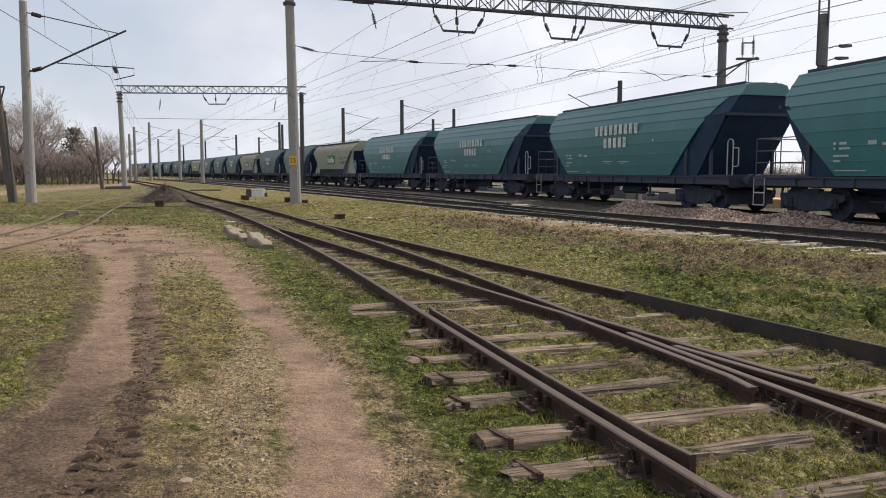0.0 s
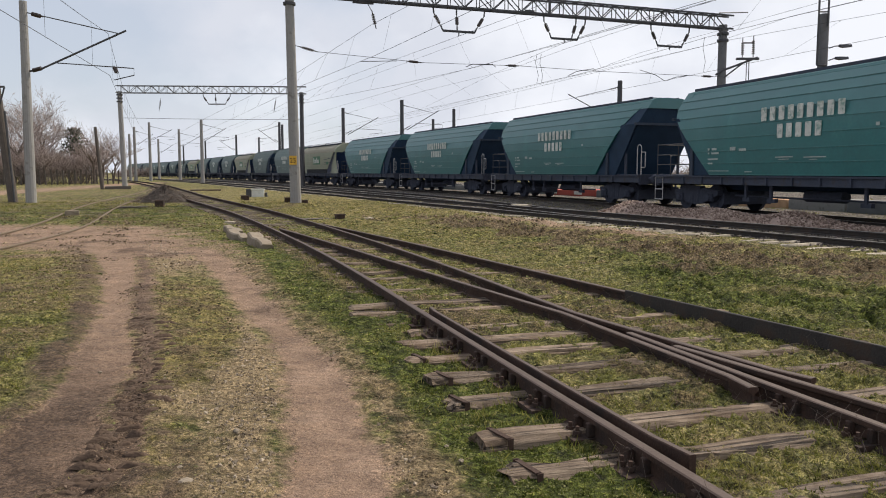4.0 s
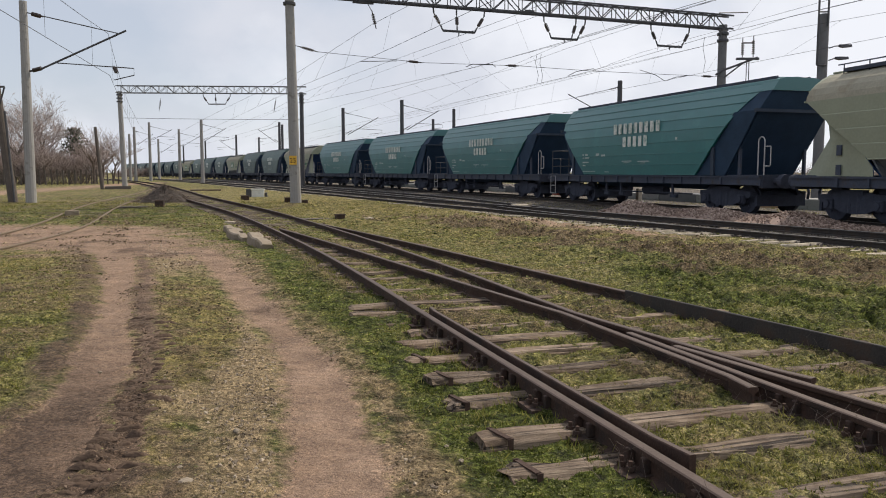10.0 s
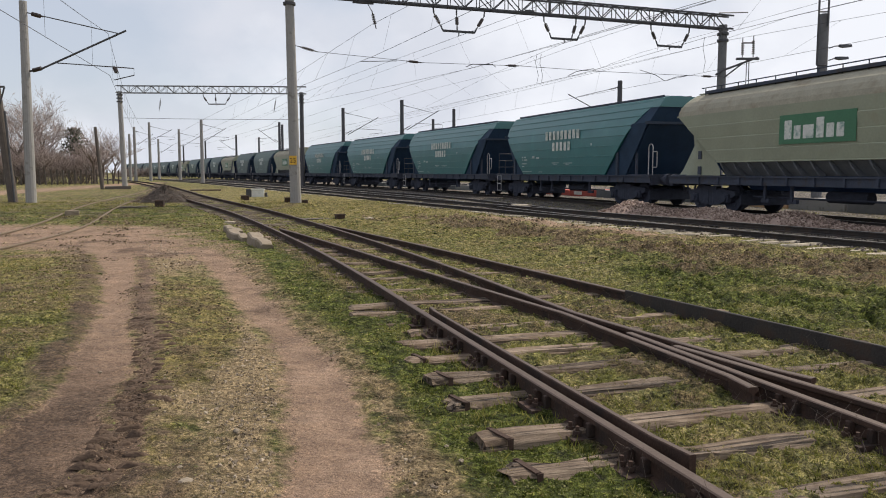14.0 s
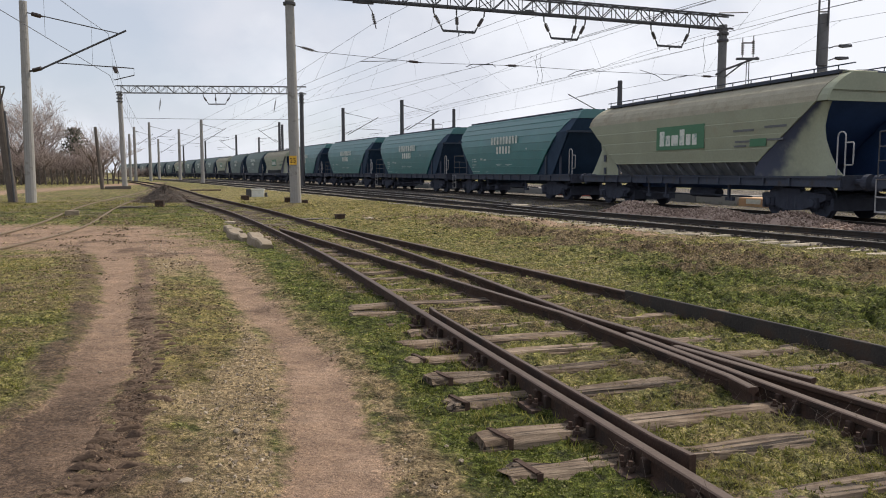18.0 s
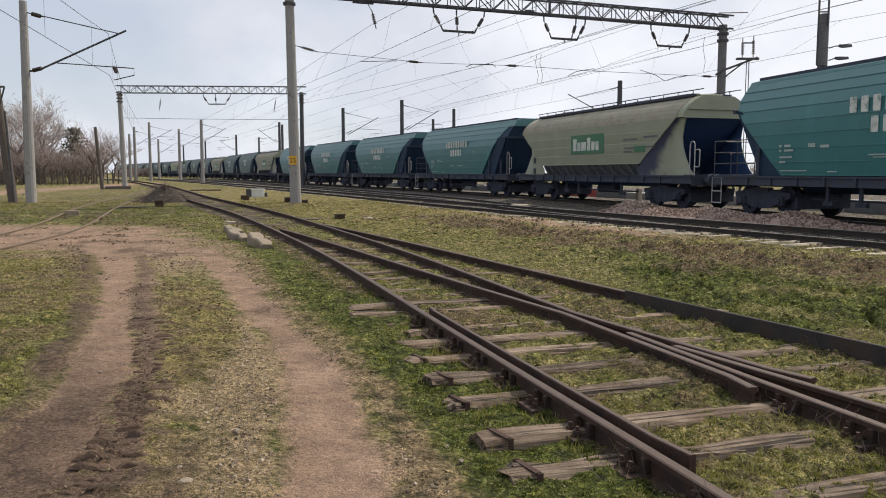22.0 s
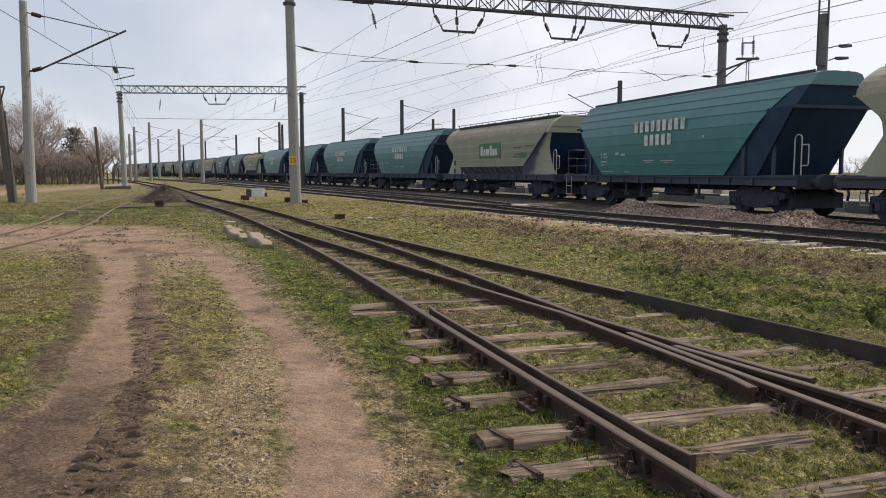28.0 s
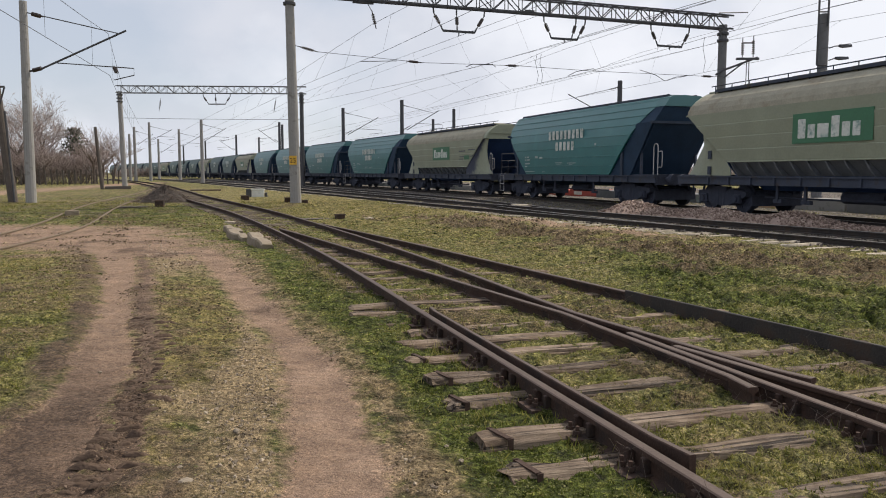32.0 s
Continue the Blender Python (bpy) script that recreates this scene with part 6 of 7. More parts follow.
M_STONES = island_material("ballast_stones", ((0.1, (0.11, 0.080, 0.066)), (0.5, (0.27, 0.198, 0.163)), (0.9, (0.48, 0.385, 0.325))))
M_DARK_BALLAST = island_material("dark_ballast", ((0.1, (0.050, 0.044, 0.040)), (0.5, (0.125, 0.107, 0.096)), (0.9, (0.24, 0.206, 0.184))))
M_PEBBLES = island_material("road_pebbles", ((0.1, (0.11, 0.084, 0.060)), (0.5, (0.25, 0.20, 0.148)), (0.9, (0.47, 0.40, 0.31))))
M_BLADES = island_material("grass_blades", ((0.15, (0.030, 0.035, 0.009)), (0.42, (0.134, 0.141, 0.031)), (0.62, (0.246, 0.228, 0.066)), (0.88, (0.40, 0.348, 0.170))), thin=True, clumps=9.0)
M_MOSS_BLADES = island_material("fresh_grass_blades", ((0.15, (0.022, 0.028, 0.006)), (0.45, (0.064, 0.084, 0.014)), (0.68, (0.124, 0.136, 0.030)), (0.92, (0.21, 0.185, 0.065))), thin=True, clumps=9.0)
M_DRY_BLADES = island_material("dry_grass_blades", ((0.15, (0.070, 0.058, 0.024)), (0.5, (0.180, 0.150, 0.063)), (0.9, (0.34, 0.285, 0.145))), thin=True, clumps=9.0)


def heap_height(s):
    return 0.12 + 0.34 * math.exp(-((s - 1.4) / 1.6) ** 2) + 0.25 * math.exp(-((s - 5.2) / 1.6) ** 2) + 0.28 * math.exp(-((s - 8.4) / 1.0) ** 2)


def ballast_heap():
    a, b = Vector((6.2, 29.2, 0.1)), Vector((11.6, 17.6, 0.1))
    d = (b - a).normalized()
    n = Vector((d.y, -d.x, 0))
    L = (b - a).length
    bm = bmesh.new()
    rows = []
    for i in range(61):
        s = L * i / 60
        h = heap_height(s) * min(1, i / 5, (60 - i) / 6)
        rows.append([bm.verts.new(a + d * s + n * (k / 5 * 1.1) + Vector((0, 0, max(-0.05, h * (1 - abs(k / 5) ** 1.4) * (1 + 0.2 * noise.noise((s * 2, k, 0))) - 0.03)))) for k in range(-5, 6)])
    for r0, r1 in zip(rows, rows[1:]):
        for k in range(10):
            bm.faces.new((r0[k], r0[k + 1], r1[k + 1], r1[k]))
    bmesh.ops.recalc_face_normals(bm, faces=bm.faces[:])
    tagged(part("ballast_heap", bm, M_BALLAST), "low heap of brown ballast stones", "ballast", kind="stuff")
    rnd = random.Random(4)
    out = []
    for _ in range(5200):
        s = rnd.uniform(0, L)
        k = max(-1.1, min(1.1, rnd.gauss(0, 0.5)))
        h = heap_height(s) * min(1, s / 1.0, (L - s) / 1.2) * (1 - min(1, abs(k) / 1.1) ** 1.4)
        p = a + d * s + n * k
        out.append((p.x, p.y, 0.11 + max(0, h) + rnd.uniform(-0.02, 0.02), rnd.uniform(0.022, 0.050)))
    scatter_stones("ballast_stones", "loose brown ballast stones on the heap", M_STONES, out, category="ballast")


ballast_heap()


def track_ballast():
    rnd = random.Random(9)
    out = []
    for spl, w_, y0, y1, n in ((MAIN, 1.3, 9, 60, 3600), (TRACK_LINE, 1.5, 10, 60, 2600), (INNER, 1.2, 22, 60, 1300)):
        for _ in range(n):
            y = y0 + (y1 - y0) * rnd.random() ** 1.8
            x, yy = spl.side(y, rnd.uniform(-w_, w_))
            out.append((float(x), float(yy), 0.125 + rnd.uniform(0, 0.03), rnd.uniform(0.02, 0.045)))
    scatter_stones("track_ballast", "dark ballast between rails and sleepers", M_DARK_BALLAST, out, category="ballast")


track_ballast()


# ---- clutter beside the tracks ----
def rough_block(name, label, category, x, y, sx, sy, sz, turn, material, seed, z=None, group="", tilt=0.0):
    """A worn block with chipped, uneven corners."""
    rnd = random.Random(seed)
    bm = bmesh.new()
    box(bm, 0, 0, 0, sx, sy, sz)
    bmesh.ops.subdivide_edges(bm, edges=bm.edges[:], cuts=2, use_grid_fill=True)
    k = min(sx, sy, sz)
    for v in bm.verts:
        v.co += Vector((rnd.uniform(-1, 1), rnd.uniform(-1, 1), rnd.uniform(-1, 1))) * k * 0.06
    bmesh.ops.bevel(bm, geom=[e for e in bm.edges if e.calc_face_angle(0) > 0.9], offset=k * 0.06, segments=1, affect="EDGES")
    ob = part(name, bm, material)
    ob.matrix_world = pose(x, y, (float(base_z(x, y)) if z is None else z) - 0.03, 0, tilt, turn)
    return tagged(ob, label, category, group)


def wavy_block(x, y, length, width, high, turn, seed):
    """An old concrete edging piece with a humped top, lying in the grass."""
    rnd = random.Random(seed)
    bm = bmesh.new()
    secs = []
    for i in range(13):
        f = i / 12
        h = high * (0.90 + 0.10 * math.cos(f * 3.0 * math.pi)) + rnd.uniform(-0.008, 0.008)
        bow = 0.006 * math.sin(f * 3.2 * math.pi)
        w_ = width / 2 + rnd.uniform(-0.018, 0.018)
        px_ = -length / 2 + length * f
        secs.append([(px_, -w_ + bow, 0), (px_, w_ + bow, 0), (px_, w_ + bow, h - 0.03), (px_, w_ - 0.03 + bow, h), (px_, -w_ + 0.03 + bow, h), (px_, -w_ + bow, h - 0.03)])
    solid(bm, secs)
    ob = part("concrete_edging", bm, M_CHUNK)
    ob.matrix_world = pose(x, y, float(base_z(x, y)) - 0.02, rnd.uniform(-4, 4), rnd.uniform(3, 6), turn)
    tagged(ob, "old pale concrete edging piece with a wavy top in grass", "concrete block", "concrete pieces")


for k, (x, y, ln_, wd, hi, turn) in enumerate(((-5.55, 20.7, 0.95, 0.22, 0.17, -55), (-4.88, 18.6, 1.20, 0.24, 0.20, -58), (-3.92, 16.7, 1.25, 0.28, 0.24, -64))):
    wavy_block(x, y, ln_, wd, hi, turn, k + 3)
cab = thing("junction_box", "pale concrete junction box beside the track", "junction box", (-10.95, 46.0, 0.12), turn=0.2)
part("body", box(bmesh.new(), 0.1, 0, 0, 0.72, 0.5, 0.46, bevel=0.03), M_WHITE, cab)
part("lid", box(bmesh.new(), 0.1, 0, 0.46, 0.80, 0.58, 0.05, bevel=0.01), M_WHITE, cab)
part("dark_end", box(bmesh.new(), -0.42, 0, 0, 0.30, 0.5, 0.5, bevel=0.02), M_IRON, cab)
part("dark_end", box(bmesh.new(), 0.56, 0, 0, 0.16, 0.4, 0.30, bevel=0.02), M_IRON, cab)


def iron_box(x, y, sx, sy, sz, turn, label):
    t = thing("cable_box", label, "cable box", (x, y, float(base_z(x, y)) - 0.02), "cable boxes", turn=turn)
    part("body", box(bmesh.new(), 0, 0, 0, sx, sy, sz, bevel=0.02), M_RUSTBOX, t)
    part("lid", box(bmesh.new(), 0, 0, sz, sx * 1.08, sy * 1.08, 0.03, bevel=0.008), M_RUSTBOX, t)


iron_box(-10.35, 41.0, 0.42, 0.36, 0.24, 0.3, "small black iron cable box in grass")
iron_box(-7.48, 37.9, 0.34, 0.3, 0.24, 0.3, "small black iron cable box beside the pole")
iron_box(-6.52, 37.0, 0.24, 0.24, 0.15, 0.5, "small black iron cable box beside the pole")
iron_box(-3.45, 26.2, 0.30, 0.28, 0.18, 0.4, "small black iron cable box in grass")
iron_box(-12.35, 34.2, 0.36, 0.3, 0.26, 0.1, "small black iron cable box before the brush heap")
for x, y, sx, sy, sz, turn, mt, lb in ((-4.2, 26.2, 1.0, 0.5, 0.07, 20, M_WOODPOLE, "dark flat board lying in grass"), (-13.1, 33.2, 1.1, 0.4, 0.08, 15, M_WOODPOLE, "dark flat board lying in grass"), (-2.45, 25.8, 0.35, 0.2, 0.12, 60, M_CONC_LIGHT, "small broken concrete piece in grass"),
                                       (5.25, 12.25, 0.42, 0.14, 0.05, 20, M_WHITE, "scrap of pale plastic sheet on grass"), (-13.5, 28.5, 0.46, 0.26, 0.2, 30, M_CHUNK, "pale stone beside the old rail"), (-6.6, 24.3, 0.3, 0.2, 0.1, 40, M_CONC_LIGHT, "small pale stone in grass"),
                                       (-18.6, 61.6, 2.3, 0.4, 0.14, 10, M_SLEEPER, "long weathered timber lying beside the track"), (-27.5, 66.5, 2.0, 0.5, 0.3, 20, M_WOODPOLE, "weathered timber lying by the post"), (3.05, 30.5, 0.7, 0.5, 0.26, 15, M_CONC_LIGHT, "pale concrete block between the tracks")):
    rough_block("debris_piece", lb, "debris", x, y, sx, sy, sz, turn, mt, int(y * 10), None, "scattered debris")


def pebble(x, y, r, seed):
    rnd_ = random.Random(seed)
    bm_ = bmesh.new()
    bmesh.ops.create_icosphere(bm_, subdivisions=2, radius=r)
    for v in bm_.verts:
        v.co *= 1 + 0.28 * noise.noise(v.co / r * 1.3 + Vector((seed, 0, 0)))
        v.co.z *= 0.62
    ob = part("stone", bm_, M_CHUNK)
    ob.matrix_world = pose(x, y, r * 0.25, 0, 0, rnd_.uniform(0, 360))
    tagged(ob, "fist-sized pale stone on the dirt track", "stone", "stones")


for k, (x, y, r) in enumerate(((-1.32, 3.86, 0.052), (-1.42, 4.10, 0.024), (-1.28, 4.72, 0.022), (-2.75, 6.15, 0.018), (-2.72, 4.45, 0.014), (0.10, 4.22, 0.016), (0.02, 4.45, 0.014))):
    pebble(x, y, r, k + 2)


def brush_heap():
    t = thing("brush_heap", "dark heap of soil and cut brushwood", "heap", (-13.6, 38.2, 0.08))
    bm = bmesh.new()
    rows = []
    for i in range(9):
        f = i / 8
        rows.append([bm.verts.new((math.cos(a) * 1.30 * (1 - 0.93 * f) ** 1.1, math.sin(a) * 0.9 * (1 - 0.93 * f) ** 1.1, 0.86 * f ** 0.9 * (1 + 0.3 * noise.noise((3 * math.cos(a), 3 * math.sin(a), f * 4))))) for a in np.linspace(0, 2 * math.pi, 20, endpoint=False)])
    for r0, r1 in zip(rows, rows[1:]):
        for k in range(20):
            bm.faces.new((r0[k], r0[(k + 1) % 20], r1[(k + 1) % 20], r1[k]))
    part("mound", bm, M_SOIL, t)
    rnd = random.Random(8)
    bm = bmesh.new()
    for _ in range(1100):
        a, f, wide = rnd.uniform(0, 6.28), rnd.random() ** 1.3, rnd.uniform(0.95, 1.3)
        p = Vector((math.cos(a) * 1.30 * wide * (1 - f) ** 1.1, math.sin(a) * 0.9 * wide * (1 - f) ** 1.1, 0.80 * f ** 0.9))
        d = Vector((rnd.uniform(-1, 1), rnd.uniform(-1, 1), rnd.uniform(-0.2, 0.8))).normalized()
        L = rnd.uniform(0.12, 0.42)
        tube(bm, [p, p + d * L * 0.5 + Vector((0, 0, 0.03)), p + d * L], 0.010, 3, 0.004, cap=False)
    tagged(part("brushwood", bm, M_BARK, t), kind="stuff")


brush_heap()


# ---- trees and shrubs ----
def bare_tree(name, label, x, y, height, seed, spread=0.42, thick=0.16, depth=5, group="bare trees", stems=1, category="tree"):
    rnd = random.Random(seed)
    t = thing(name, label, category, (x, y, float(base_z(x, y)) - 0.1), group)
    bt, bc = bmesh.new(), bmesh.new()

    def grow(p, d, length, r, level):
        pts = [p]
        for k in range(3):
            d = (d + Vector((rnd.uniform(-1, 1), rnd.uniform(-1, 1), rnd.uniform(-0.3, 0.7))) * 0.18).normalized()
            pts.append(pts[-1] + d * length / 3)
        tube(bt if level < 2 else bc, pts, r, 6 if level < 2 else 3, r * 0.6, cap=False)
        if level >= depth:
            return
        for k in range(3 if level else 5):
            at = pts[rnd.choice((1, 2, 3, 3))]
            a = rnd.uniform(0, 2 * math.pi)
            side = Vector((math.cos(a), math.sin(a), rnd.uniform(0.0, 0.5)))
            grow(at, (d * (1 - spread) + side * spread * 1.3).normalized(), length * rnd.uniform(0.62, 0.86), max(0.0145, r * 0.56), level + 1)

    for k in range(stems):
        a = rnd.uniform(0, 6.28)
        out = 0.0 if stems == 1 else 0.45
        grow(Vector((math.cos(a) * out * 2, math.sin(a) * out * 2, 0)), Vector((math.cos(a) * out, math.sin(a) * out, 1)).normalized(), height * 0.29 * rnd.uniform(0.8, 1.1), thick, 0)
    part("trunk", bt, M_BARK, t)
    part("crown", bc, M_TWIG, t)
    return t


rnd = random.Random(77)
trees = [bare_tree("bare_tree", "tall leafless tree with fine brown branches", -51.5, 97, 13.5, 3, thick=0.26, depth=6), bare_tree("bare_tree", "tall leafless tree with fine brown branches", -58.5, 99, 12.5, 11, thick=0.24, depth=6),
         bare_tree("bare_tree", "leafless tree with fine brown branches", -43.5, 98, 8.2, 23, thick=0.18, spread=0.46)]
for x, y, k in ((-62.5, 96, 1), (-64, 104, 0), (-55, 108, 0), (-49.5, 112, 2), (-46.0, 106, 2), (-70, 108, 1), (-78, 112, 0), (-60, 118, 1), (-52, 124, 2), (-86, 114, 1), (-94, 112, 0)):
    copy_thing(trees[k], pose(x, y, 0.05, 0, 0, rnd.uniform(0, 360)))
shrubs = [bare_tree("shrub", "dense leafless brown thicket shrub", -48, 93, 7.6, 41, 0.52, 0.07, 4, "thicket shrubs", 8, "shrub"), bare_tree("shrub", "dense leafless brown thicket shrub", -52, 92.5, 6.6, 47, 0.56, 0.07, 4, "thicket shrubs", 8, "shrub")]
for k in range(58):
    f = k / 57
    x = -84 + 52 * f + rnd.uniform(-1, 1)
    y = 94 + 6 * rnd.random() + max(0, x + 46) * 1.6 + 6 * (k % 3)
    if x / y > -0.425:
        continue
    copy_thing(shrubs[k % 2], pose(x, y, 0.0, 0, 0, rnd.uniform(0, 360)))
for k in range(26):
    x = -75 + rnd.uniform(0, 1) * 30 - k * 0.3
    copy_thing(shrubs[k % 2], pose(-93 - k * 2.6 + rnd.uniform(-2, 2), 250 + rnd.uniform(-5, 25), -1.5, 0, 0, rnd.uniform(0, 360)))
for k in range(46):
    x = 20 + k * 3.4 + rnd.uniform(-2, 2)
    copy_thing(shrubs[k % 2], pose(x, 118 + rnd.uniform(-6, 10) - 0.25 * k, -1.6 - 0.9 * rnd.random(), 0, 0, rnd.uniform(0, 360)))
for x, y, k in ((63, 120, 2), (72, 132, 2), (48, 128, 2)):
    copy_thing(trees[k], pose(x, y, -3.0, 0, 0, rnd.uniform(0, 360)))


def evergreen(x, y, height):
    t = thing("evergreen_tree", "dark ivy-clad evergreen tree standing behind the thicket", "tree", (x, y, 0.1))
    r_ = random.Random(12)
    part("trunk", tube(bmesh.new(), [(0, 0, 0), (0.1, 0, height * 0.5), (0, 0, height * 0.92)], 0.2, 7, 0.06), M_BARK, t)
    bm = bmesh.new()
    for _ in range(900):
        f = r_.random()
        k_ = 1.15 - 0.75 * f
        c = Vector((r_.gauss(0, 0.85 * k_), r_.gauss(0, 0.7 * k_), height * (0.52 + 0.48 * f)))
        s = r_.uniform(0.10, 0.22)
        q = Euler((r_.uniform(0, 6), r_.uniform(0, 6), r_.uniform(0, 6))).to_matrix()
        bm.faces.new([bm.verts.new(c + q @ Vector(p) * s) for p in ((-1, 0, 0), (0, -0.6, 0.2), (1, 0, 0), (0, 0.6, 0.2))])
    part("crown", bm, M_EVERGREEN, t)


evergreen(-48.6, 104, 7.3)


def fence():
    t = thing("fence", "grey post and pale fence before the thicket", "fence")
    r_ = random.Random(2)
    post = None
    for k in range(100):
        x = -82 + 0.42 * k
        y = 88 + max(0, x + 48) * 1.3
        h = 1.5 if k % 6 else 1.8
        ob = part("pale", box(bmesh.new(), 0, 0, 0, 0.09 if k % 6 else 0.16, 0.06, h), M_WOODPOLE, t) if post is None else new("pale", post.data)
        if post is None:
            post = ob
        else:
            ob.parent = t
        ob.matrix_basis = pose(x, y, 0.1, r_.uniform(-3, 3), r_.uniform(-3, 3), 20)
    for z in (0.6, 1.35):
        part("fence_rail", tube(bmesh.new(), [(-82, 88.06, z), (-48, 88.06, z), (-40.4, 97.9, z)], 0.035, 4), M_WOODPOLE, t)


fence()


# iron straps round the ends of the nearest timbers
turnout = bpy.data.objects["railway_turnout"]
strap_mesh = None
for ob in [o for o in turnout.children if o.name.startswith("sleeper") and 2.6 < o.location.y < 7.5]:
    if strap_mesh is None:
        bm = bmesh.new()
        box(bm, 0, 0, 0.158, 0.035, 0.20, 0.010)
        for s in (-1, 1):
            box(bm, 0, s * 0.116, 0.05, 0.035, 0.008, 0.118)
        st = part("iron_strap", bm, M_RAIL, ob, "rusty iron strap")
        strap_mesh = st.data
    else:
        st = new("iron_strap", strap_mesh)
        st.parent = ob
    half_ = max(v.co.x for v in ob.data.vertices)
    st.location = (-half_ + 0.16, 0, 0)
    st.rotation_euler = (0, 0, 0.2)


# ---- grass and pebbles ----
def tracks_near(x, y):
    """True on the heads of the near rails, where nothing grows."""
    out = np.zeros(len(x), bool)
    for spl, off, lo, hi in ((STRAIGHT, -RAIL_HALF, -8, 160), (STRAIGHT, RAIL_HALF, -8, 160), (BRANCH, RAIL_HALF, -8, 22), (BRANCH, -RAIL_HALF, -8, 22)):
        d = (x - spl.at(np.clip(y, lo, hi))) * 0.95 - off
        out |= np.abs(d) < 0.07
    return out


def build_grass(n=760000):
    r_ = np.random.default_rng(5)
    y = 2.9 + 36 * r_.random(n) ** 2.4
    x = (r_.random(n) * 1.24 - 0.62) * (y + 0.6)
    z, dirt, mud, gravel, stones, lush, moss, soil, dry = ground_fields(x, y)
    clump = noise_at(x, y, 3.2, 9.0) * 0.6 + noise_at(x, y, 11.0, 1.0) * 0.5 + 0.42
    keep = (r_.random(n) < np.clip(clump * 1.5, 0.05, 1) * (1 - dirt) ** 2 * (1 - 0.95 * gravel) * (1 - 0.75 * soil) * (1 - 0.98 * smooth01(0.05, 0.4, mud)) * (1 - stones)) & ~tracks_near(x, y)
    keep &= (r_.random(n) < 1 - 0.6 * smooth01(0.1, 0.35, np.abs(noise_at(x, y * 0.8, 6.5, 5.5))) * np.maximum(moss, soil))
    worn = np.clip((x - TREAD_EDGE.at(np.clip(y, 2, 18.5))) * 8, 0, 1) * np.clip((CRUMB_EDGE.at(np.clip(y, 2, 18.5)) + 0.12 - x) * 5, 0, 1) * (y < 16)
    keep &= r_.random(n) < 1 - 0.8 * worn * (1 - 0.45 * dry * smooth01(5.2, 7.0, y))
    pick = r_.random(n) - 0.45 * worn
    sort = np.where(pick < np.maximum(np.maximum(gravel, soil) * 0.9, dry * 0.75), 2, np.where(r_.random(n) < moss * 0.9, 1, 0))[keep]
    x, y, z = x[keep], y[keep], z[keep]
    m = len(x)
    far = 1 + np.clip(y - 5, 0, 40) * 0.075
    tall = (0.007 + 0.019 * r_.random(m) ** 2) * far ** 0.6 * (1 - 0.45 * worn[keep])
    wide = (0.0035 + 0.003 * r_.random(m)) * far
    a, b = r_.random(m) * 2 * np.pi, r_.random(m) * 2 * np.pi
    lean = tall * (0.3 + 1.0 * r_.random(m))
    base = np.stack([x, y, z - 0.004], 1)
    side = np.stack([np.cos(a) * wide, np.sin(a) * wide, np.zeros(m)], 1)
    tip = base + np.stack([np.cos(b) * lean, np.sin(b) * lean, tall], 1)
    v = np.stack([base - side, base + side, tip], 1)
    for k, (name, label, material) in enumerate((("grass", "short patchy yellow-green grass", M_BLADES), ("moss_grass", "dense dark green mossy grass", M_MOSS_BLADES), ("dry_grass", "sparse straw-coloured dead grass", M_DRY_BLADES))):
        w_ = v[sort == k].reshape(-1, 3)
        me = bpy.data.meshes.new(name)
        me.from_pydata(w_.tolist(), [], np.arange(len(w_)).reshape(-1, 3).tolist())
        me.materials.append(material)
        tagged(new(name, me), label, "grass", kind="stuff")


build_grass()


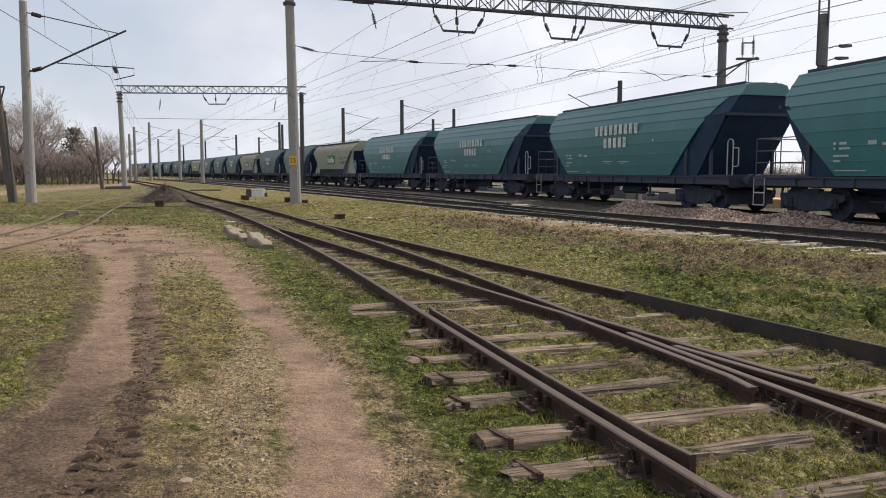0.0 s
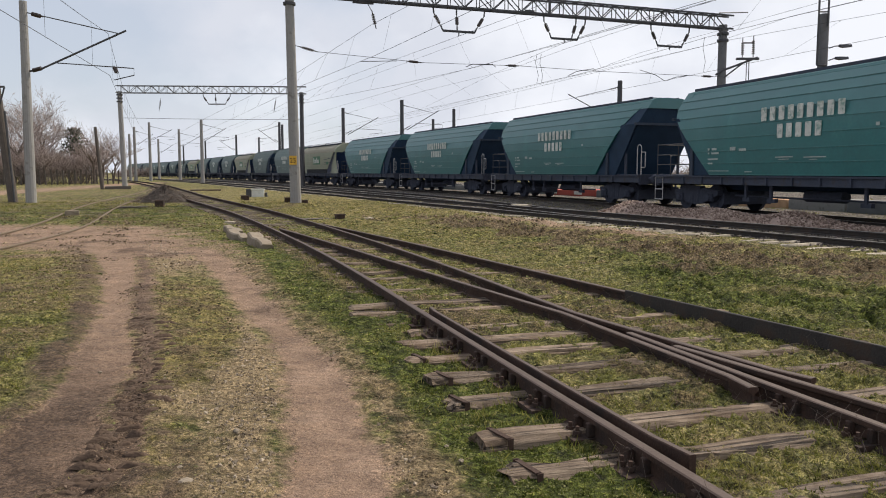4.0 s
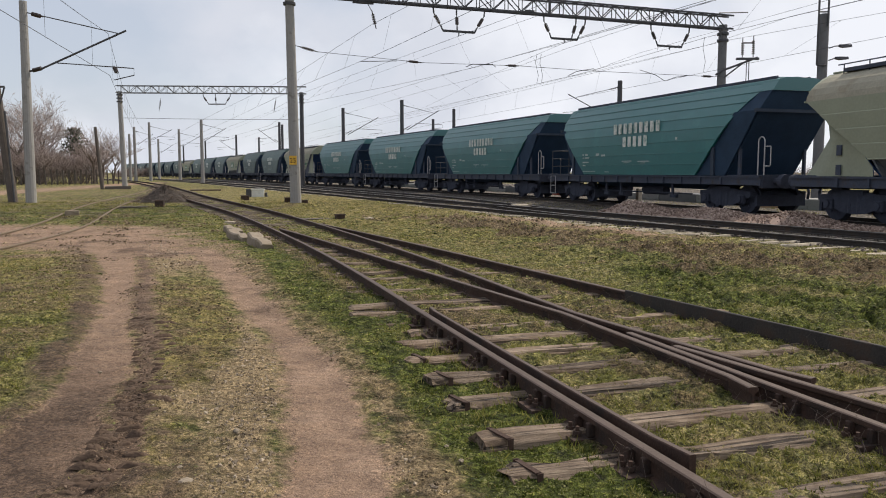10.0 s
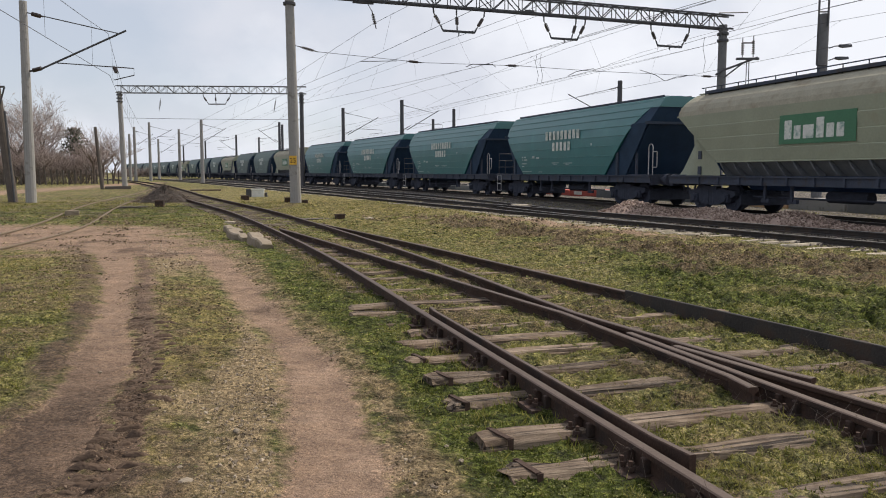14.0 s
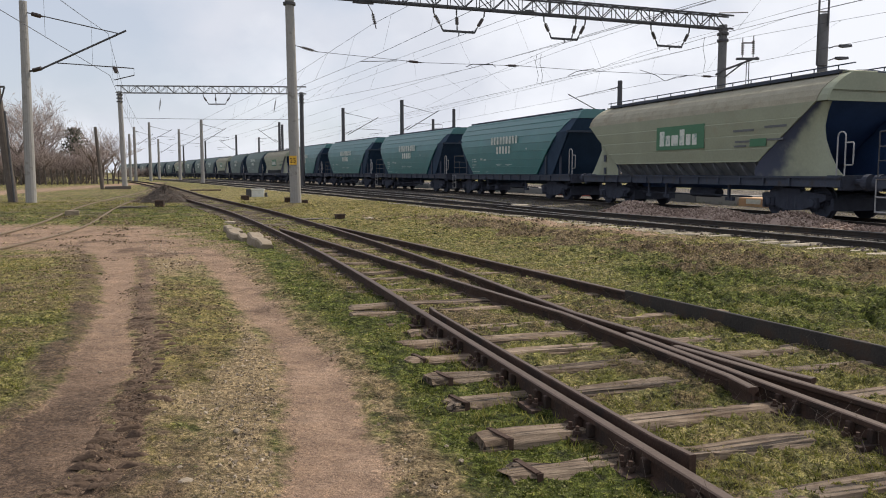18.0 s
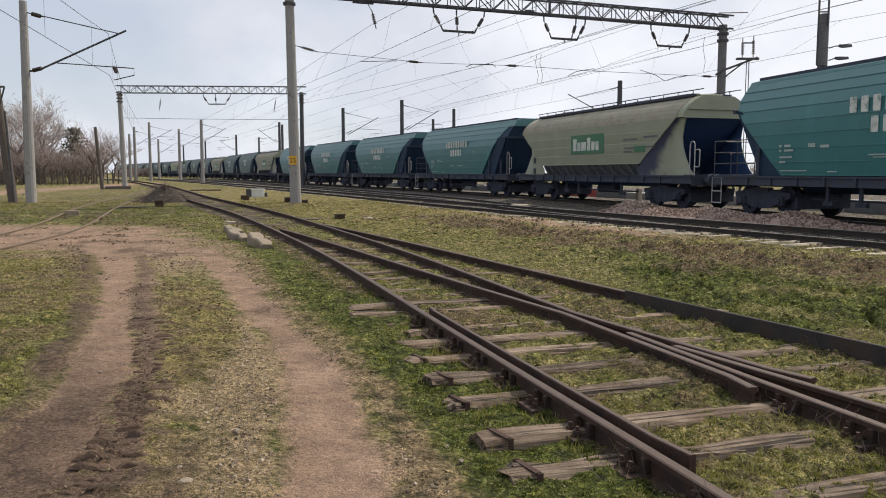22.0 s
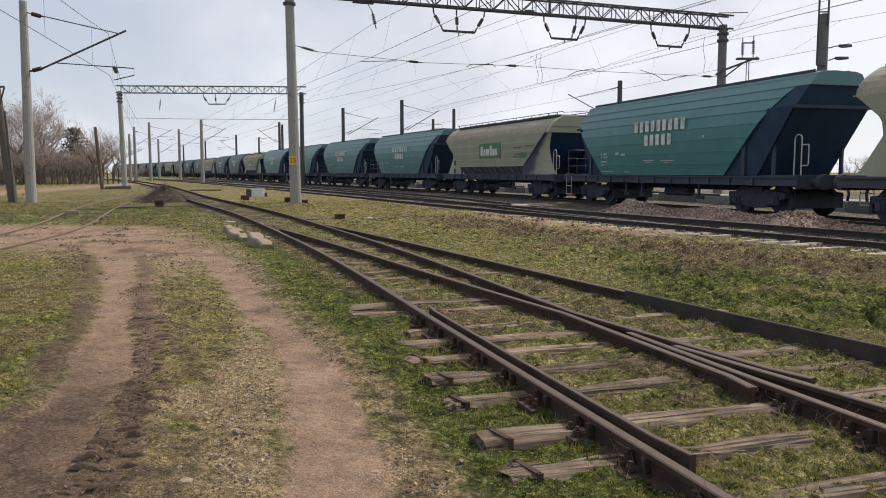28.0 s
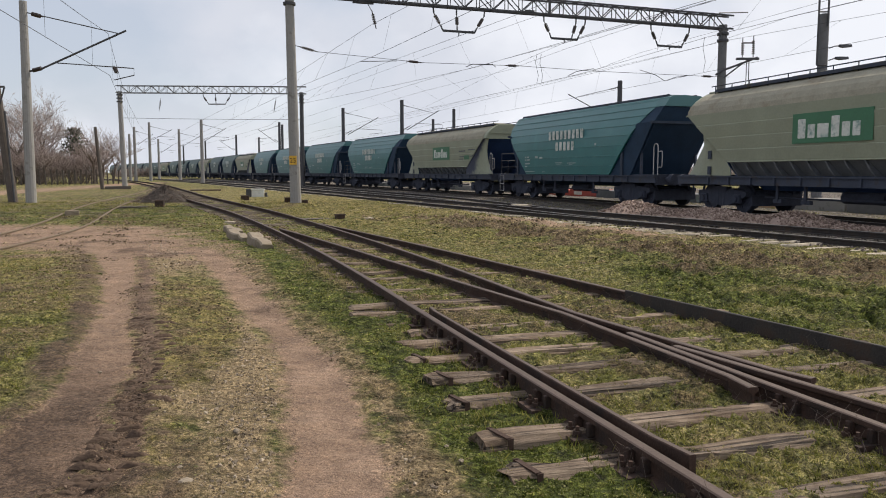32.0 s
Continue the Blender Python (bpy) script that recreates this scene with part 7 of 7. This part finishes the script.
def build_tufts():
    """Coarser straw and grass tufts on the rough field and along the tracks."""
    r_ = np.random.default_rng(21)
    n = 5200
    y = 4.0 + 40 * r_.random(n) ** 1.6
    x = (r_.random(n) * 1.24 - 0.62) * (y + 0.6)
    z, dirt, mud, gravel, stones, lush, moss, soil, dry = ground_fields(x, y)
    keep = (r_.random(n) < np.clip(noise_at(x, y, 1.3, 3.0) * 1.5 + 0.45, 0.04, 1) * (1 - dirt) ** 3 * (1 - gravel) * (1 - smooth01(0.05, 0.3, mud)) * (1 - 0.75 * stones)) & ~tracks_near(x, y) & ((y > 16) | (x > CRUMB_EDGE.at(np.clip(y, 2, 18.5)) + 0.1) | (x < RUT_L.at(np.clip(y, 2, 18.5))))
    x, y, z = x[keep], y[keep], z[keep]
    verts = []
    for a, b, c in zip(x, y, z):
        f = 1 + max(0, b - 6) * 0.05
        for _ in range(9):
            px_, py_ = a + r_.normal(0, 0.035) * f, b + r_.normal(0, 0.035) * f
            t1, t2, h = r_.random() * 6.28, r_.random() * 6.28, r_.uniform(0.02, 0.065) * f ** 0.6
            w_ = r_.uniform(0.003, 0.006) * f
            lean = h * r_.uniform(0.3, 1.1)
            verts += [(px_ - math.cos(t1) * w_, py_ - math.sin(t1) * w_, c - 0.005), (px_ + math.cos(t1) * w_, py_ + math.sin(t1) * w_, c - 0.005), (px_ + math.cos(t2) * lean, py_ + math.sin(t2) * lean, c + h)]
    for _ in range(420):
        spl, off = ((STRAIGHT, -0.92), (STRAIGHT, 0.92), (BRANCH, 0.56), (STRAIGHT, -0.90))[r_.integers(4)]
        b0 = 3.3 + 14 * r_.random() ** 1.4
        a0, b0 = map(float, spl.side(b0, off + r_.normal(0, 0.05)))
        for _ in range(8):
            px_, py_ = a0 + r_.normal(0, 0.04), b0 + r_.normal(0, 0.05)
            t1, t2, h, w_ = r_.random() * 6.28, r_.random() * 6.28, r_.uniform(0.03, 0.085), r_.uniform(0.003, 0.007)
            verts += [(px_ - math.cos(t1) * w_, py_ - math.sin(t1) * w_, -0.01), (px_ + math.cos(t1) * w_, py_ + math.sin(t1) * w_, -0.01), (px_ + math.cos(t2) * h * 0.6, py_ + math.sin(t2) * h * 0.6, h)]
    me = bpy.data.meshes.new("grass_tufts")
    me.from_pydata(verts, [], np.arange(len(verts)).reshape(-1, 3).tolist())
    me.materials.append(M_BLADES)
    tagged(new("grass_tufts", me), "coarse tufts of straw and green grass", "grass", kind="stuff")


build_tufts()


def build_pebbles():
    r_ = np.random.default_rng(6)
    n = 90000
    y = 2.9 + 15 * r_.random(n) ** 1.7
    x = -0.62 * (y + 0.4) + (0.62 * (y + 0.4) + 2.2) * r_.random(n)
    z, dirt, mud, gravel, stones, lush, moss, soil, dry = ground_fields(x, y)
    keep = r_.random(n) < np.clip((gravel - 0.3) * 0.55 + dirt * 0.09 * (x > TREAD_EDGE.at(np.clip(y, 2, 18.5))) + dirt * 0.03 - 0.3 * mud, 0, 1) * (x < CRUMB_EDGE.at(np.clip(y, 2, 18.5)) - 0.15)
    size = (0.0045 + 0.010 * r_.random(n) ** 3) * (1 + 0.06 * y)
    scatter_stones("pebbles", "small brown and grey pebbles in the track", M_PEBBLES, np.stack([x, y, z + 0.001, size], 1)[keep].tolist(), category="pebbles")


build_pebbles()


M_CLODS = island_material("mud_clods", ((0.1, (0.040, 0.028, 0.021)), (0.5, (0.098, 0.068, 0.050)), (0.9, (0.19, 0.138, 0.104))))
M_CRUMBS = island_material("earth_crumbs", ((0.1, (0.045, 0.032, 0.019)), (0.5, (0.145, 0.108, 0.066)), (0.9, (0.31, 0.24, 0.155))))
M_CLUMPS = island_material("turf_clumps", ((0.1, (0.032, 0.038, 0.011)), (0.40, (0.098, 0.106, 0.032)), (0.64, (0.170, 0.170, 0.064)), (0.92, (0.27, 0.25, 0.125))))


def mud_clods():
    """Lumps thrown up beside the rut by tractor tyres."""
    r_ = np.random.default_rng(11)
    n = 500
    y = 3.2 + 8.0 * r_.random(n) ** 2.6
    l1, t1 = RUT_L.at(y) + LEFT_HALF.at(y), TREAD_EDGE.at(y)
    x = l1 + (t1 - l1) * (0.5 + 0.30 * r_.normal(0, 1, n))
    z = ground_fields(x, y)[0]
    size = (0.004 + 0.013 * r_.random(n) ** 2.5) * (0.7 + 0.06 * y)
    scatter_stones("mud_clods", "dark dried mud clods pressed by tyres", M_CLODS, np.stack([x, y, z + 0.002, size], 1).tolist(), category="mud")


def turf_clumps():
    """Moss cushions and matted turf on the grass, crumbs of earth where it is worn away."""
    r_ = np.random.default_rng(31)
    n = 120000
    y = 3.6 + 24 * r_.random(n) ** 1.7
    x = (r_.random(n) * 1.22 - 0.61) * (y + 0.5)
    z, dirt, mud, gravel, stones, lush, moss, soil, dry = ground_fields(x, y)
    patch = noise_at(x, y, 4.5, 8.8)
    bare = np.clip(np.maximum(np.maximum(dirt, mud), gravel), 0, 1)
    free = ~tracks_near(x, y) & (stones < 0.3)
    size = y * (0.0009 + 0.0022 * r_.random(n) ** 2)
    keep = free & (r_.random(n) < np.clip(0.45 + 1.3 * patch, 0.03, 1) * (1 - bare) ** 3 * (1 - 0.8 * soil))
    scatter_stones("turf_clumps", "matted turf and moss cushions", M_CLUMPS, np.stack([x, y, z, size], 1)[keep].tolist(), category="grass", flat=0.5)
    keep = free & (r_.random(n) < 0.8 * np.clip(np.maximum(soil, 0.6 * gravel * (1 - dirt)) - 0.15, 0, 1) + 0.002 * dirt * (y > 11))
    scatter_stones("earth_crumbs", "loose crumbs of brown earth", M_CRUMBS, np.stack([x, y, z, size * 0.8], 1)[keep].tolist(), category="earth")


def tread_ridges():
    """Lugs of dried mud that tractor tyres pressed out across the band beside the rut."""
    r_ = random.Random(77)
    bm = bmesh.new()
    y = 3.8
    while y < 8.6:
        l1, t1 = float(RUT_L.at(y) + LEFT_HALF.at(y)), float(TREAD_EDGE.at(y))
        wide = t1 - l1 + 0.06
        k = 0
        x = l1 - 0.03 + r_.uniform(0, 0.03)
        while x < t1 + 0.02:
            size = wide * r_.uniform(0.30, 0.80)
            if r_.random() < 0.92 - 0.62 * max(0, y - 5.0) / 3.6:
                cx, cy = x + size / 2, y + (0.05 if k % 2 else 0.0) + r_.uniform(-0.018, 0.018)
                z = float(ground_fields(np.array([cx]), np.array([cy]))[0][0])
                turn, tall, deep = r_.uniform(-0.15, 0.35), r_.uniform(0.014, 0.030), r_.uniform(0.020, 0.031)
                grid = []
                for i in range(9):
                    u = i / 4 - 1
                    row = []
                    for j in range(6):
                        v = j / 2.5 - 1
                        q = Vector((cx * 30 + u * 2, cy * 30 + v * 2, 0.5))
                        h = tall * (1 - abs(u) ** 5) * (1 - abs(v) ** 3) * (1 + 1.1 * noise.noise(q)) - 0.012
                        a, b = u * size / 2 * (1 + 0.2 * noise.noise(q + Vector((9, 0, 0)))), v * deep * (1 + 0.4 * noise.noise(q + Vector((0, 9, 0))))
                        row.append(bm.verts.new((cx + a * math.cos(turn) - b * math.sin(turn), cy + a * math.sin(turn) + b * math.cos(turn), z + h)))
                    grid.append(row)
                for r0, r1 in zip(grid, grid[1:]):
                    for j in range(5):
                        bm.faces.new((r0[j], r1[j], r1[j + 1], r0[j + 1]))
            x += size + r_.uniform(0.0, 0.03)
            k += 1
        y += r_.uniform(0.075, 0.105) * (0.75 + 0.05 * y)
    tagged(part("tread_ridges", bm, M_CLOD, smooth=True), "ridged dried mud pressed by tractor tyres", "mud", kind="stuff")


turf_clumps()
mud_clods()
tread_ridges()


def dry_weeds():
    """Wiry dead stalks along the rails."""
    r_ = random.Random(15)
    bm = bmesh.new()
    spots = [(STRAIGHT, -0.95), (STRAIGHT, 0.52), (BRANCH, -1.0), (BRANCH, 0.5)]
    for k in range(48):
        spl, off = spots[k % 4]
        y = 3.2 + 15 * r_.random() ** 1.5
        x, yy = spl.side(y, off + r_.uniform(-0.12, 0.12))
        for _ in range(r_.randrange(5, 14)):
            p = Vector((float(x) + r_.gauss(0, 0.07), float(yy) + r_.gauss(0, 0.09), 0.0))
            h = r_.uniform(0.05, 0.17)
            d = Vector((r_.gauss(0, 0.5), r_.gauss(0, 0.5), 1)).normalized()
            e = d + Vector((r_.gauss(0, 0.6), r_.gauss(0, 0.6), -0.2))
            tube(bm, [p, p + d * h, p + d * h + e * h * 0.6], 0.0016, 3, 0.0008, cap=False)
    tagged(part("dry_weeds", bm, M_BARK), "wiry dead weed stalks along the rails", "weeds", kind="stuff")


dry_weeds()


# ---- the train: its wagons and their way ----
def run(t):
    """Metres the train has gone at t seconds."""
    return 1.390 * t + 0.0091 * t * t - 0.0000043 * t ** 3


WAGON_AT = {4: -68.14, 3: -51.49, 2: -35.15, 1: -18.71, 0: -2.35}
BEIGE = (4, 2, -3, -6, -10)
FADED_HAZED = (-4, -5, -7, -8, -9, -11, -12, -13, -14, -15, -16, -17)
proto = {"g": green_wagon(M_GREEN, "green hopper wagon with ribbed sides and dark blue ends"), "b": beige_wagon(), "f": green_wagon(M_FADED_HAZED, "faded grey-green hopper wagon with ribbed sides, distance haze in its colour")}
wagons = []
used = set()
for k in range(4, -18, -1):
    kind = "b" if k in BEIGE else "f" if k in FADED_HAZED else "g"
    s0 = WAGON_AT.get(k, -2.35 + 16.3 * -k) - 1.6
    w = copy_thing(proto[kind], Matrix()) if kind in used else proto[kind]
    used.add(kind)
    wagons.append((w, s0, k))


def wagon_pose(s):
    xa, ya, _ = on_train_line(s - 5.35)
    xb, yb, _ = on_train_line(s + 5.35)
    return pose((xa + xb) / 2, (ya + yb) / 2, TRAIN_Z, 0, 0, math.degrees(math.atan2(yb - ya, xb - xa)))


def motions():
    for w, s0, k in wagons:
        walk(w, [(float(t), wagon_pose(s0 + run(t))) for t in range(0, 33)])
        if k >= -4:
            times = [round(0.35 * i, 3) for i in range(92)] + [32.0]
            for wheel in [o for o in w.children if o.name.startswith("wheelset")]:
                x = wheel.location.x
                walk(wheel, [(t, pose(x, 0, 0.46, 0, math.degrees(run(t) / 0.46), 0)) for t in times])


motions()
